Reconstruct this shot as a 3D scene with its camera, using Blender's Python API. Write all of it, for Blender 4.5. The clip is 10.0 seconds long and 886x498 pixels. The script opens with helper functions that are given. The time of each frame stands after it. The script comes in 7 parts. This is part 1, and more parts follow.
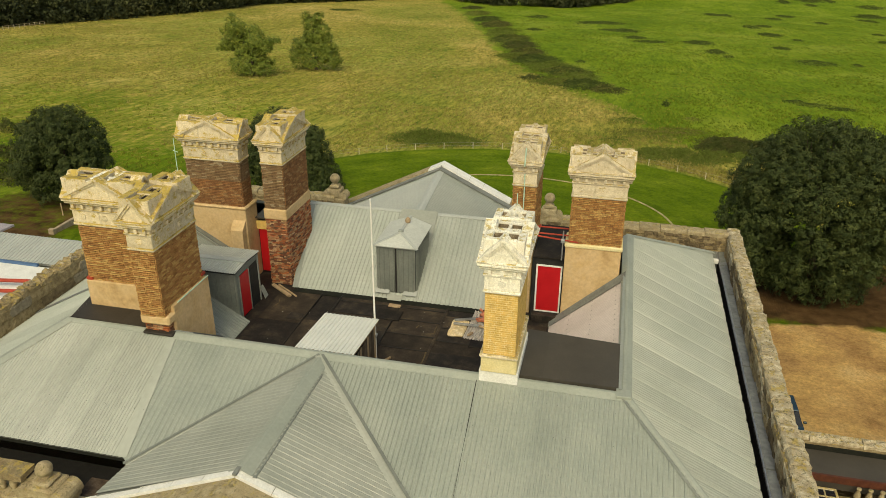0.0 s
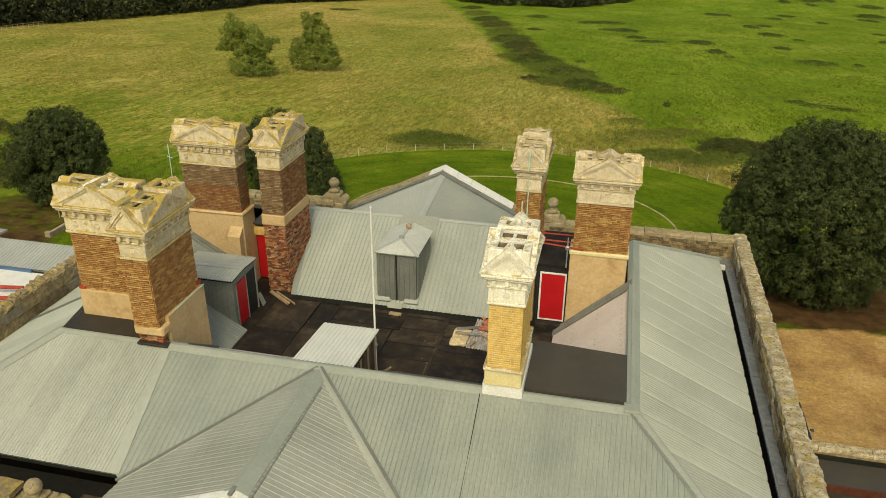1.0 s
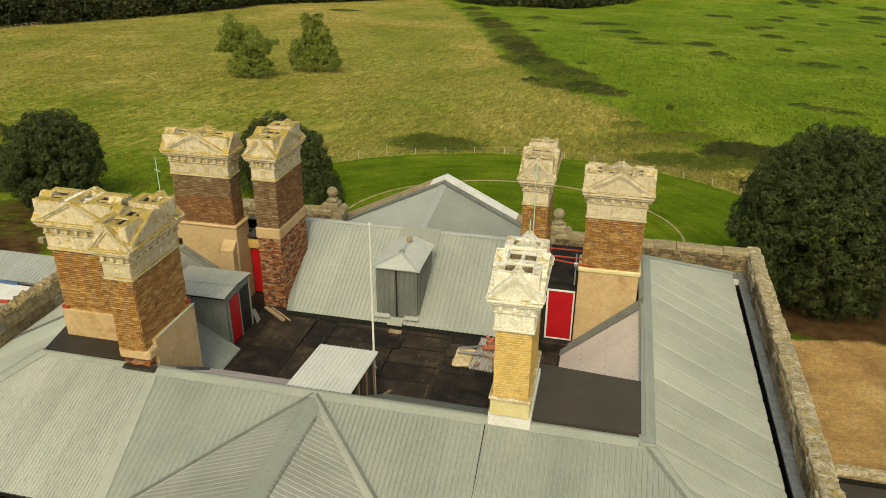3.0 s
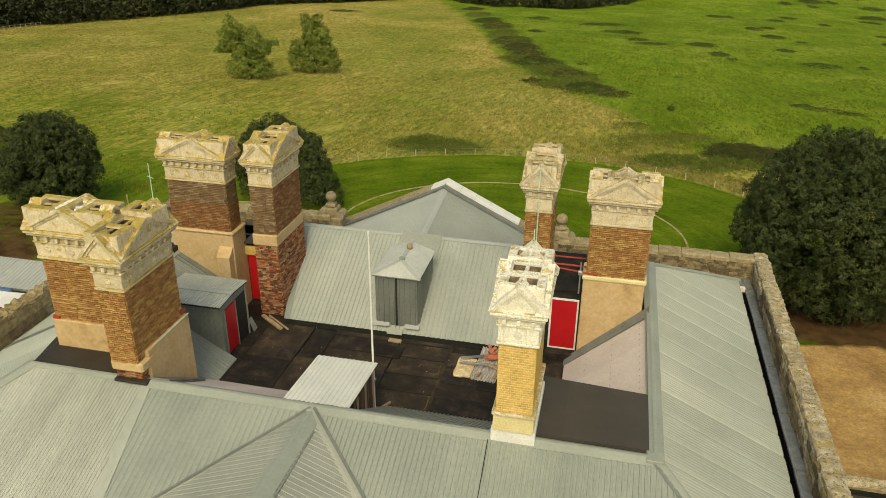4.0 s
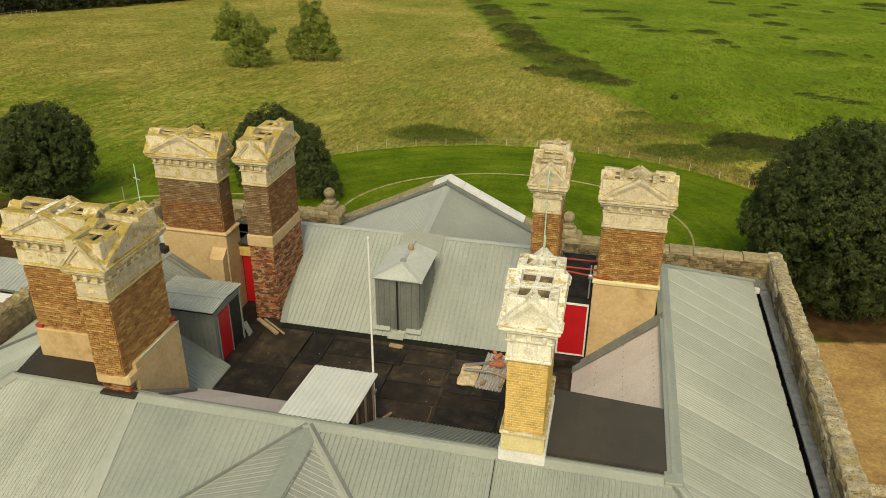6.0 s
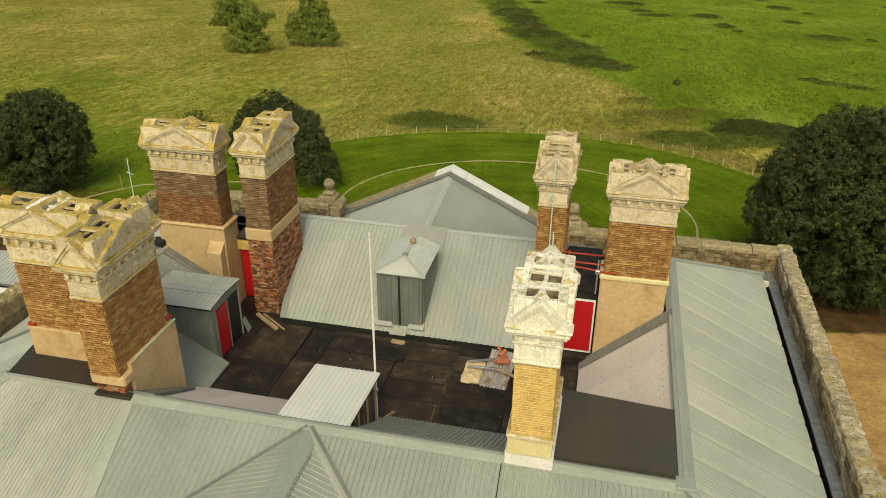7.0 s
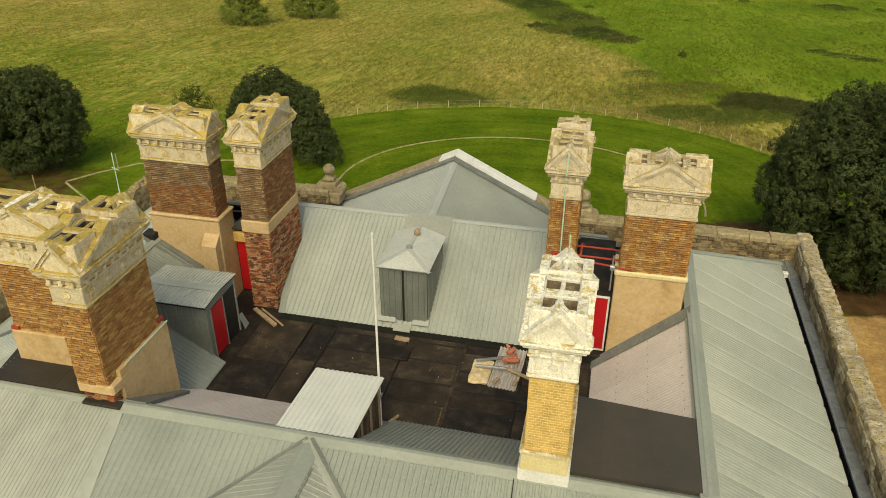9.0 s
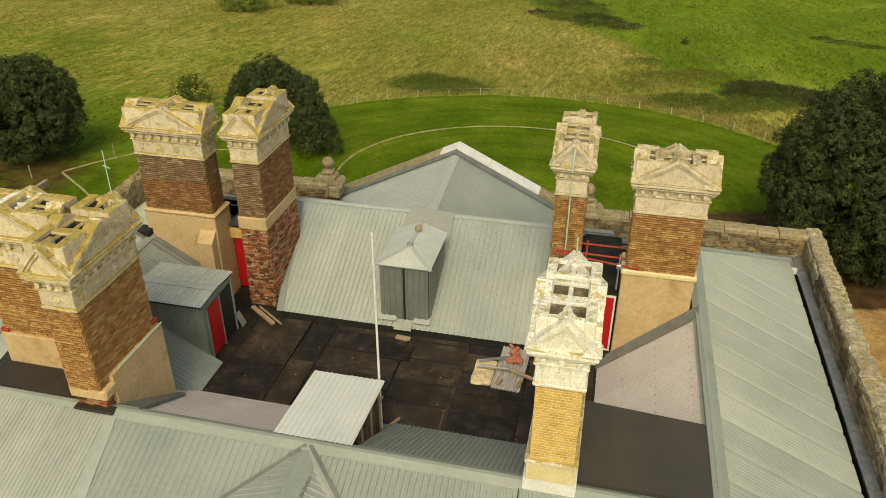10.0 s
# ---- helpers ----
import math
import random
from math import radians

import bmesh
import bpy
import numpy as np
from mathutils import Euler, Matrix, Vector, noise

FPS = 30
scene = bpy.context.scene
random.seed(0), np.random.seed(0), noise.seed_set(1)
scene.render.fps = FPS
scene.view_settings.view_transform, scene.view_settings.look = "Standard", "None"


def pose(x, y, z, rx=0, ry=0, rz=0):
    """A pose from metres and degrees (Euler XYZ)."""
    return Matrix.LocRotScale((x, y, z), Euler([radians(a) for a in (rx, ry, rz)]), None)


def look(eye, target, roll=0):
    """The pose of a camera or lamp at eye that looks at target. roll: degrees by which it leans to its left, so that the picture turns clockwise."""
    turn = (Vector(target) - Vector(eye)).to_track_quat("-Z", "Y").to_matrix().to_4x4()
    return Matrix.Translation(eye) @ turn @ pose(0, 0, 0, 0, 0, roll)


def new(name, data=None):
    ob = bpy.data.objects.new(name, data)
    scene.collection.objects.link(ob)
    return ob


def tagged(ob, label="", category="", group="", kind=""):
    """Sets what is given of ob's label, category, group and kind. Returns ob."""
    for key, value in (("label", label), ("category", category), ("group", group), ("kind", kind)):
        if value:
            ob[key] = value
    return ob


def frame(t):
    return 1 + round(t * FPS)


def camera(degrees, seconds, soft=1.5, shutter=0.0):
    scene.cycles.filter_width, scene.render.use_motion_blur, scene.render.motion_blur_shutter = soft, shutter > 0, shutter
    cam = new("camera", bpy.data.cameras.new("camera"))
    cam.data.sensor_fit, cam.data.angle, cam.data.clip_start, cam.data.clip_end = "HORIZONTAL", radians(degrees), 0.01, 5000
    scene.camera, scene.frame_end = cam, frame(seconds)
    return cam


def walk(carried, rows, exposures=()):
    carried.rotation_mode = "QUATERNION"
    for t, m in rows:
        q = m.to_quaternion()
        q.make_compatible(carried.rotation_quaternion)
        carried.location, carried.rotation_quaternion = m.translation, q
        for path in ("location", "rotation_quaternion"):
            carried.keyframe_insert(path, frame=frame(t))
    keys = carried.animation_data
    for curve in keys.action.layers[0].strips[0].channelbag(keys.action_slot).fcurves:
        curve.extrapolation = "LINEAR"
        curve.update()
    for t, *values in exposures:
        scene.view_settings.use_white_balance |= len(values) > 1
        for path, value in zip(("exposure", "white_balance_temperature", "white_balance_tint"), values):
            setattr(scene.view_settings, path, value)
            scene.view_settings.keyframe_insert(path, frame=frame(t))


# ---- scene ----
cam = camera(60.4, 10.0, soft=0.85)
PATH = [
    (0, (7.841, -23.261, 16.958), (7.439, -21.499, 16.102), 0.4),
    (0.5, (7.703, -22.889, 16.954), (7.301, -21.127, 16.097), 0.4),
    (1, (7.579, -22.508, 16.926), (7.178, -20.746, 16.069), 0.4),
    (1.5, (7.478, -22.136, 16.91), (7.076, -20.373, 16.054), 0.4),
    (2, (7.37, -21.762, 16.882), (6.968, -20.0, 16.026), 0.5),
    (2.5, (7.249, -21.398, 16.869), (6.848, -19.635, 16.013), 0.5),
    (4, (6.932, -20.308, 16.822), (6.531, -18.545, 15.967), 0.5),
    (4.5, (6.826, -19.969, 16.778), (6.426, -18.205, 15.924), 0.5),
    (5, (6.716, -19.626, 16.776), (6.315, -17.863, 15.921), 0.5),
    (5.5, (6.605, -19.276, 16.757), (6.206, -17.519, 15.89), 0.5),
    (7, (6.196, -18.191, 16.701), (5.803, -16.458, 15.783), 0.4),
    (7.5, (6.059, -17.801, 16.713), (5.667, -16.077, 15.779), 0.4),
    (8, (5.928, -17.423, 16.696), (5.538, -15.707, 15.747), 0.3),
    (8.5, (5.781, -17.053, 16.725), (5.394, -15.346, 15.758), 0.3),
    (9, (5.666, -16.686, 16.726), (5.279, -14.988, 15.744), 0.2),
    (9.5, (5.54, -16.325, 16.724), (5.155, -14.634, 15.727), 0.2),
    (10, (5.43, -15.958, 16.714), (5.047, -14.276, 15.702), 0.2),
]
walk(cam, [(t, look(eye, target, roll)) for t, eye, target, roll in PATH], [(0.0, 0.12, 8250, -3), (10.0, 0.12, 8250, -3)])

# ---- light: a bright, thinly overcast day ----
SUN_AZ, SUN_EL = 174.0, 50.0          # degrees: compass bearing from +y, clockwise, and height
world = bpy.data.worlds.new("world")
scene.world = world
world.use_nodes = True
wn = world.node_tree.nodes
sky = wn.new("ShaderNodeTexSky")
sky.sky_type = "NISHITA"
sky.sun_disc = False
sky.sun_elevation = radians(SUN_EL)
sky.sun_rotation = radians(SUN_AZ)
sky.air_density, sky.dust_density, sky.ozone_density = 1.0, 4.0, 1.0
wn["Background"].inputs["Strength"].default_value = 0.138
world.node_tree.links.new(sky.outputs[0], wn["Background"].inputs["Color"])
sun = new("sun", bpy.data.lights.new("sun", "SUN"))
sun.data.energy, sun.data.angle, sun.data.color = 1.3, radians(24), (1.0, 0.93, 0.82)
az, el = radians(SUN_AZ), radians(SUN_EL)
sun.matrix_world = look((math.sin(az) * math.cos(el) * 50, math.cos(az) * math.cos(el) * 50, math.sin(el) * 50), (0, 0, 0))

# ---- materials ----
def material(name, colors, scale=3.0, rough=0.8, metal=0.0, bump=0.0, bump_scale=40.0, island=0.0, stretch=(1, 1, 1), fine=0.25, spec=0.3, detail=6.0):
    """A worn surface: two noise scales between the given colours, relief, and a spread of tone from piece to piece."""
    m = bpy.data.materials.new(name)
    m.use_nodes = True
    nt = m.node_tree
    n, l = nt.nodes, nt.links
    b = n["Principled BSDF"]
    b.inputs["Roughness"].default_value = rough
    b.inputs["Metallic"].default_value = metal
    b.inputs["Specular IOR Level"].default_value = spec
    geo = n.new("ShaderNodeTexCoord")
    mp = n.new("ShaderNodeMapping")
    mp.inputs["Scale"].default_value = stretch
    geo_pos = n.new("ShaderNodeNewGeometry")
    l.new(geo_pos.outputs["Position"], mp.inputs["Vector"])
    a = n.new("ShaderNodeTexNoise")
    a.inputs["Scale"].default_value = scale
    a.inputs["Detail"].default_value = detail
    a.inputs["Roughness"].default_value = 0.62
    l.new(mp.outputs[0], a.inputs["Vector"])
    ramp = n.new("ShaderNodeValToRGB")
    e = ramp.color_ramp.elements
    k = len(colors)
    e[0].position, e[0].color = 0.3, (*colors[0], 1)
    e[1].position, e[1].color = 0.7, (*colors[-1], 1)
    for i in range(1, k - 1):
        q = e.new(0.3 + 0.4 * i / (k - 1))
        q.color = (*colors[i], 1)
    l.new(a.outputs["Fac"], ramp.inputs["Fac"])
    f = n.new("ShaderNodeTexNoise")
    f.inputs["Scale"].default_value = bump_scale
    f.inputs["Detail"].default_value = 4.0
    l.new(mp.outputs[0], f.inputs["Vector"])
    mr = n.new("ShaderNodeMapRange")
    mr.inputs["From Min"].default_value, mr.inputs["From Max"].default_value = 0.3, 0.7
    mr.inputs["To Min"].default_value, mr.inputs["To Max"].default_value = 1 - fine, 1 + fine
    l.new(f.outputs["Fac"], mr.inputs["Value"])
    mix = n.new("ShaderNodeMix")
    mix.data_type, mix.blend_type = "RGBA", "MULTIPLY"
    mix.inputs["Factor"].default_value = 1.0
    l.new(ramp.outputs["Color"], mix.inputs["A"])
    l.new(mr.outputs[0], mix.inputs["B"])
    out = mix.outputs["Result"]
    if island:
        oi = n.new("ShaderNodeObjectInfo")
        add = n.new("ShaderNodeMath")
        add.operation = "ADD"
        l.new(oi.outputs["Random"], add.inputs[0])
        l.new(geo_pos.outputs["Random Per Island"], add.inputs[1])
        fr = n.new("ShaderNodeMath")
        fr.operation = "FRACT"
        l.new(add.outputs[0], fr.inputs[0])
        m2 = n.new("ShaderNodeMapRange")
        m2.inputs["To Min"].default_value, m2.inputs["To Max"].default_value = 1 - island, 1 + island
        l.new(fr.outputs[0], m2.inputs["Value"])
        mix2 = n.new("ShaderNodeMix")
        mix2.data_type, mix2.blend_type = "RGBA", "MULTIPLY"
        mix2.inputs["Factor"].default_value = 1.0
        l.new(out, mix2.inputs["A"])
        l.new(m2.outputs[0], mix2.inputs["B"])
        out = mix2.outputs["Result"]
    l.new(out, b.inputs["Base Color"])
    if bump:
        bp = n.new("ShaderNodeBump")
        bp.inputs["Strength"].default_value = bump
        bp.inputs["Distance"].default_value = 0.02
        l.new(f.outputs["Fac"], bp.inputs["Height"])
        l.new(bp.outputs[0], b.inputs["Normal"])
    return m


M_SHEET = material("green_grey_sheet", [(0.275, 0.295, 0.255), (0.315, 0.33, 0.29), (0.36, 0.37, 0.325)], 0.5, 0.55, 0.0, 0.05, 9, 0.05, fine=0.06, spec=0.35)
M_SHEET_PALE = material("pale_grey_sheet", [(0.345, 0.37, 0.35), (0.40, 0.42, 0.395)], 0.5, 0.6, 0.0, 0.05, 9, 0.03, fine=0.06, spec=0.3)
M_SHEET_WHITE = material("whitened_sheet", [(0.58, 0.60, 0.56), (0.66, 0.675, 0.635)], 0.8, 0.55, 0.0, 0.02, 9, 0.03, fine=0.03)
M_SHEET_PINK = material("pinkish_sheet", [(0.54, 0.475, 0.445), (0.63, 0.565, 0.535)], 0.8, 0.6, 0.0, 0.03, 12, 0.05, fine=0.08)
M_CAP = material("ridge_capping", [(0.265, 0.292, 0.252), (0.322, 0.345, 0.302)], 0.8, 0.55, 0.0, 0.05, 10, fine=0.06, spec=0.35)
M_CLAD = material("dark_sheet_cladding", [(0.145, 0.16, 0.145), (0.215, 0.23, 0.205)], 0.8, 0.5, 0.0, 0.1, 12, 0.08, fine=0.1, spec=0.4)
M_LEAD = material("grey_lead_flashing", [(0.13, 0.14, 0.13), (0.22, 0.23, 0.21)], 2.0, 0.5, 0.0, 0.2, 14, fine=0.15)
M_FELT = material("black_roofing_felt", [(0.008, 0.006, 0.005), (0.019, 0.015, 0.012), (0.058, 0.044, 0.030)], 2.0, 0.75, 0.0, 0.5, 24, 0.35, fine=0.35, detail=10.0)
M_FLAT_DARK = material("aged_dark_membrane", [(0.026, 0.022, 0.018), (0.048, 0.041, 0.033)], 0.9, 0.6, 0.0, 0.1, 20, fine=0.15)
M_FLAT = material("smooth_dark_membrane", [(0.050, 0.045, 0.037), (0.072, 0.064, 0.052)], 0.7, 0.55, 0.0, 0.05, 20, 0.10, fine=0.08)


def cap_stone(name, body, lichen, cover, grime=0.5, relief=0.8):
    """Weathered limestone: pale body, lichen that likes the upper faces, rain streaks and small dark pits."""
    m = material(name, body, 4.5, 0.92, 0.0, relief, 24, 0.10, fine=0.16)
    nt = m.node_tree
    n, l = nt.nodes, nt.links
    b = n["Principled BSDF"]
    out = b.inputs["Base Color"].links[0].from_socket
    g = n.new("ShaderNodeNewGeometry")
    sep = n.new("ShaderNodeSeparateXYZ")
    l.new(g.outputs["Normal"], sep.inputs[0])
    layers = (
        ((1, 1, 1), 3.4, cover, cover + 0.08, 0.17, lichen, 0.9),
        ((1, 1, 1), 1.5, cover + 0.08, cover + 0.20, 0.17, tuple(0.72 * c for c in lichen), 0.7),
        ((6.0, 6.0, 0.9), 1.0, 0.55, 0.70, -0.02, (0.20, 0.165, 0.095), grime * 0.75),
        ((1, 1, 1), 9.0, 0.60, 0.70, 0.10, (0.13, 0.11, 0.055), grime),
        ((1, 1, 1), 30.0, 0.60, 0.68, 0.0, (0.22, 0.18, 0.11), grime * 0.8),
    )
    for stretch, scale, lo, hi, up, col, most in layers:
        mp = n.new("ShaderNodeMapping")
        mp.inputs["Scale"].default_value = stretch
        l.new(g.outputs["Position"], mp.inputs["Vector"])
        t = n.new("ShaderNodeTexNoise")
        t.inputs["Scale"].default_value, t.inputs["Detail"].default_value, t.inputs["Roughness"].default_value = scale, 9.0, 0.72
        l.new(mp.outputs[0], t.inputs["Vector"])
        k = n.new("ShaderNodeMath")
        k.operation = "MULTIPLY_ADD"
        l.new(sep.outputs["Z"], k.inputs[0])
        k.inputs[1].default_value = up
        l.new(t.outputs["Fac"], k.inputs[2])
        r = n.new("ShaderNodeMapRange")
        r.inputs["From Min"].default_value, r.inputs["From Max"].default_value, r.inputs["To Max"].default_value = lo, hi, most
        l.new(k.outputs[0], r.inputs["Value"])
        x = n.new("ShaderNodeMix")
        x.data_type = "RGBA"
        l.new(r.outputs[0], x.inputs["Factor"])
        l.new(out, x.inputs["A"])
        x.inputs["B"].default_value = (*col, 1)
        out = x.outputs["Result"]
    l.new(out, b.inputs["Base Color"])
    return m


M_CAPSTONE = cap_stone("lichened_cap_stone", [(0.55, 0.46, 0.295), (0.65, 0.56, 0.395), (0.73, 0.65, 0.49)], (0.47, 0.34, 0.065), 0.54, 0.65)
M_GREYCAP = cap_stone("weathered_cap_stone", [(0.52, 0.44, 0.30), (0.63, 0.55, 0.40), (0.71, 0.64, 0.49)], (0.43, 0.33, 0.12), 0.59, 0.6)
M_PALESTONE = cap_stone("pale_cap_stone", [(0.74, 0.70, 0.57), (0.81, 0.785, 0.68), (0.86, 0.84, 0.75)], (0.50, 0.39, 0.13), 0.66, 0.5, 0.4)
M_STONE = cap_stone("lichened_limestone", [(0.24, 0.185, 0.105), (0.35, 0.285, 0.17), (0.47, 0.40, 0.265)], (0.38, 0.30, 0.10), 0.69, 0.8, 0.9)
M_MORTAR = material("brick_mortar", [(0.16, 0.12, 0.07), (0.26, 0.20, 0.12)], 4.0, 0.95, 0.0, 0.4, 30, fine=0.2)
M_MORTAR_Y = material("yellow_mortar", [(0.74, 0.61, 0.33), (0.84, 0.73, 0.46)], 4.0, 0.95, 0.0, 0.4, 30, fine=0.15)
M_RENDER = material("ochre_render", [(0.36, 0.235, 0.105), (0.53, 0.37, 0.19), (0.58, 0.42, 0.235), (0.52, 0.35, 0.16)], 0.9, 0.92, 0.0, 0.2, 9, fine=0.10, detail=10.0)
M_CREAM = material("cream_render", [(0.66, 0.56, 0.28), (0.74, 0.66, 0.40)], 1.5, 0.85, 0.0, 0.2, 22, fine=0.1)
M_WHITE = material("white_paint", [(0.66, 0.66, 0.62), (0.80, 0.80, 0.77)], 2.0, 0.6, 0.0, 0.1, 20, fine=0.1)
M_RED = material("red_door_paint", [(0.42, 0.006, 0.012), (0.50, 0.010, 0.018)], 1.5, 0.45, 0.0, 0.05, 20, fine=0.06, spec=0.4)
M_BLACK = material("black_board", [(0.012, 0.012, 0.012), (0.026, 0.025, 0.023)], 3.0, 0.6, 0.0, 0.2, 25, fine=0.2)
M_WOOD = material("weathered_timber", [(0.26, 0.18, 0.10), (0.45, 0.34, 0.22)], 4.0, 0.85, 0.0, 0.3, 30, 0.1, fine=0.2)
M_BOARD = material("streaked_dark_boards", [(0.035, 0.025, 0.017), (0.085, 0.062, 0.043), (0.20, 0.16, 0.12)], 2.0, 0.85, 0.0, 0.3, 20, 0.2, stretch=(3.0, 3.0, 0.5), fine=0.3)
M_GUTTER = material("shiny_lead_lining", [(0.20, 0.215, 0.225), (0.33, 0.35, 0.36)], 1.2, 0.30, 0.35, 0.3, 5, fine=0.2)
M_STEEL = material("galvanised_steel", [(0.32, 0.33, 0.34), (0.50, 0.51, 0.52)], 3.0, 0.35, 0.7, 0.1, 20, fine=0.1)
M_REDSTEEL = material("red_oxide_steel", [(0.30, 0.035, 0.02), (0.42, 0.07, 0.04)], 3.0, 0.6, 0.0, 0.2, 25, fine=0.15)
M_TERRA = material("terracotta", [(0.42, 0.13, 0.07), (0.60, 0.23, 0.14)], 5.0, 0.85, 0.0, 0.3, 25, 0.2, fine=0.2)
M_WALL = material("rendered_house_wall", [(0.42, 0.36, 0.26), (0.52, 0.45, 0.34)], 0.8, 0.9, 0.0, 0.3, 18, fine=0.15)
M_COPPER = material("verdigris_strip", [(0.38, 0.58, 0.46), (0.52, 0.70, 0.58)], 4.0, 0.6, 0.0, 0.1, 20, fine=0.15)
M_JOINT = material("eroded_joints", [(0.060, 0.042, 0.026), (0.17, 0.12, 0.07)], 5.0, 0.95, 0.0, 0.4, 30, fine=0.3)
M_SOOTY = material("soot_browned_stone", [(0.05, 0.038, 0.026), (0.14, 0.11, 0.075)], 5.0, 0.95, fine=0.3)
M_LINING = material("stained_flue_lining", [(0.12, 0.090, 0.055), (0.24, 0.19, 0.125), (0.42, 0.36, 0.26)], 4.0, 0.95, fine=0.3)
M_SOOT = material("sooty_flue", [(0.015, 0.012, 0.010), (0.04, 0.032, 0.025)], 5.0, 0.95, fine=0.2)
M_GLASS_DARK = material("dark_window_glass", [(0.01, 0.012, 0.014), (0.02, 0.022, 0.025)], 2.0, 0.08, spec=0.6, fine=0.05)
M_LEAF_DARK = material("holm_oak_leaves", [(0.022, 0.034, 0.012), (0.045, 0.062, 0.019), (0.092, 0.108, 0.032)], 1.6, 0.6, 0.0, 0.0, 6, 0.3, fine=0.25, spec=0.14)
M_LEAF_MID = material("field_tree_leaves", [(0.066, 0.098, 0.012), (0.130, 0.168, 0.022), (0.230, 0.250, 0.042)], 0.7, 0.65, 0.0, 0.0, 6, 0.3, fine=0.25)
M_LEAF_WOOD = material("far_wood_leaves", [(0.020, 0.027, 0.011), (0.042, 0.052, 0.018), (0.085, 0.086, 0.030)], 0.12, 0.8, 0.0, 0.0, 2, 0.3, fine=0.25)
M_SCRUB = material("bramble_scrub", [(0.055, 0.070, 0.014), (0.080, 0.098, 0.019), (0.115, 0.125, 0.028)], 0.5, 0.85, 0.0, 0.0, 6, 0.22, fine=0.3, spec=0.1)
M_BARK = material("bark", [(0.05, 0.04, 0.03), (0.10, 0.08, 0.06)], 4.0, 0.95, 0.0, 0.5, 20, fine=0.2)

# ---- building helpers ----
def part(name, bm, mat, parent=None, label=""):
    """Links a bmesh as one mesh object, under a thing or under a part."""
    me = bpy.data.meshes.new(name)
    bm.to_mesh(me)
    bm.free()
    ob = new(name, me)
    if mat:
        me.materials.append(mat)
    if parent:
        ob.parent = parent
    if label:
        ob["label"] = label
    return ob


def shared_mesh(name, bm, mat):
    me = bpy.data.meshes.new(name)
    bm.to_mesh(me)
    bm.free()
    me.materials.append(mat)
    return me


def sharing(name, me, parent, m):
    """One more piece on a mesh that alike pieces share."""
    ob = new(name, me)
    ob.parent = parent
    ob.matrix_basis = m
    return ob


def box(bm, x0, x1, y0, y1, z0, z1, bevel=0.0):
    r = bmesh.ops.create_cube(bm, size=1.0)
    vs = r["verts"]
    for v in vs:
        v.co = ((x0 + x1) / 2 + v.co.x * (x1 - x0), (y0 + y1) / 2 + v.co.y * (y1 - y0), (z0 + z1) / 2 + v.co.z * (z1 - z0))
    if bevel:
        es = list({e for v in vs for e in v.link_edges})
        bmesh.ops.bevel(bm, geom=es, offset=bevel, segments=1, affect="EDGES", profile=0.5)
    return vs


def boxes(*rows, bevel=0.0):
    bm = bmesh.new()
    for r in rows:
        box(bm, *r, bevel=bevel)
    return bm


def prism(points, z0, z1):
    """An upright prism over a plan outline."""
    bm = bmesh.new()
    lo = [bm.verts.new((x, y, z0)) for x, y in points]
    hi = [bm.verts.new((x, y, z1)) for x, y in points]
    bm.faces.new(hi)
    bm.faces.new(lo[::-1])
    for i in range(len(points)):
        j = (i + 1) % len(points)
        bm.faces.new((lo[i], lo[j], hi[j], hi[i]))
    bmesh.ops.recalc_face_normals(bm, faces=bm.faces[:])
    return bm


def slab(points, thick):
    """A solid plate under a flat polygon in space."""
    bm = bmesh.new()
    p = [Vector(q) for q in points]
    nrm = (p[1] - p[0]).cross(p[2] - p[0]).normalized()
    if nrm.z < 0:
        nrm = -nrm
    hi = [bm.verts.new(q) for q in p]
    lo = [bm.verts.new(q - nrm * thick) for q in p]
    bm.faces.new(hi)
    bm.faces.new(lo[::-1])
    for i in range(len(p)):
        j = (i + 1) % len(p)
        bm.faces.new((lo[i], lo[j], hi[j], hi[i]))
    bmesh.ops.recalc_face_normals(bm, faces=bm.faces[:])
    return bm


def thing(name, label, category, at=(0, 0, 0), group="", kind=""):
    ob = new(name)
    ob.location = at
    return tagged(ob, label, category, group, kind)


def cylinder(bm, x, y, z0, z1, r0, r1=None, n=12):
    r = bmesh.ops.create_cone(bm, cap_ends=True, segments=n, radius1=r0, radius2=r0 if r1 is None else r1, depth=z1 - z0)
    for v in r["verts"]:
        v.co += Vector((x, y, (z0 + z1) / 2))
    return r["verts"]


def bar(bm, a, b, r, n=8):
    """A round bar between two points."""
    a, b = Vector(a), Vector(b)
    vs = cylinder(bm, 0, 0, -(b - a).length / 2, (b - a).length / 2, r, n=n)
    m = Matrix.Translation((a + b) / 2) @ (b - a).to_track_quat("Z", "Y").to_matrix().to_4x4()
    for v in vs:
        v.co = m @ v.co
    return vs


def lathe(profile, n=20):
    """A turned solid from (radius, height) pairs."""
    bm = bmesh.new()
    rings = []
    for r, z in profile:
        rings.append([bm.verts.new((r * math.cos(2 * math.pi * k / n), r * math.sin(2 * math.pi * k / n), z)) for k in range(n)])
    for a, b in zip(rings, rings[1:]):
        for k in range(n):
            bm.faces.new((a[k], a[(k + 1) % n], b[(k + 1) % n], b[k]))
    bm.faces.new(rings[0][::-1])
    bm.faces.new(rings[-1])
    return bm


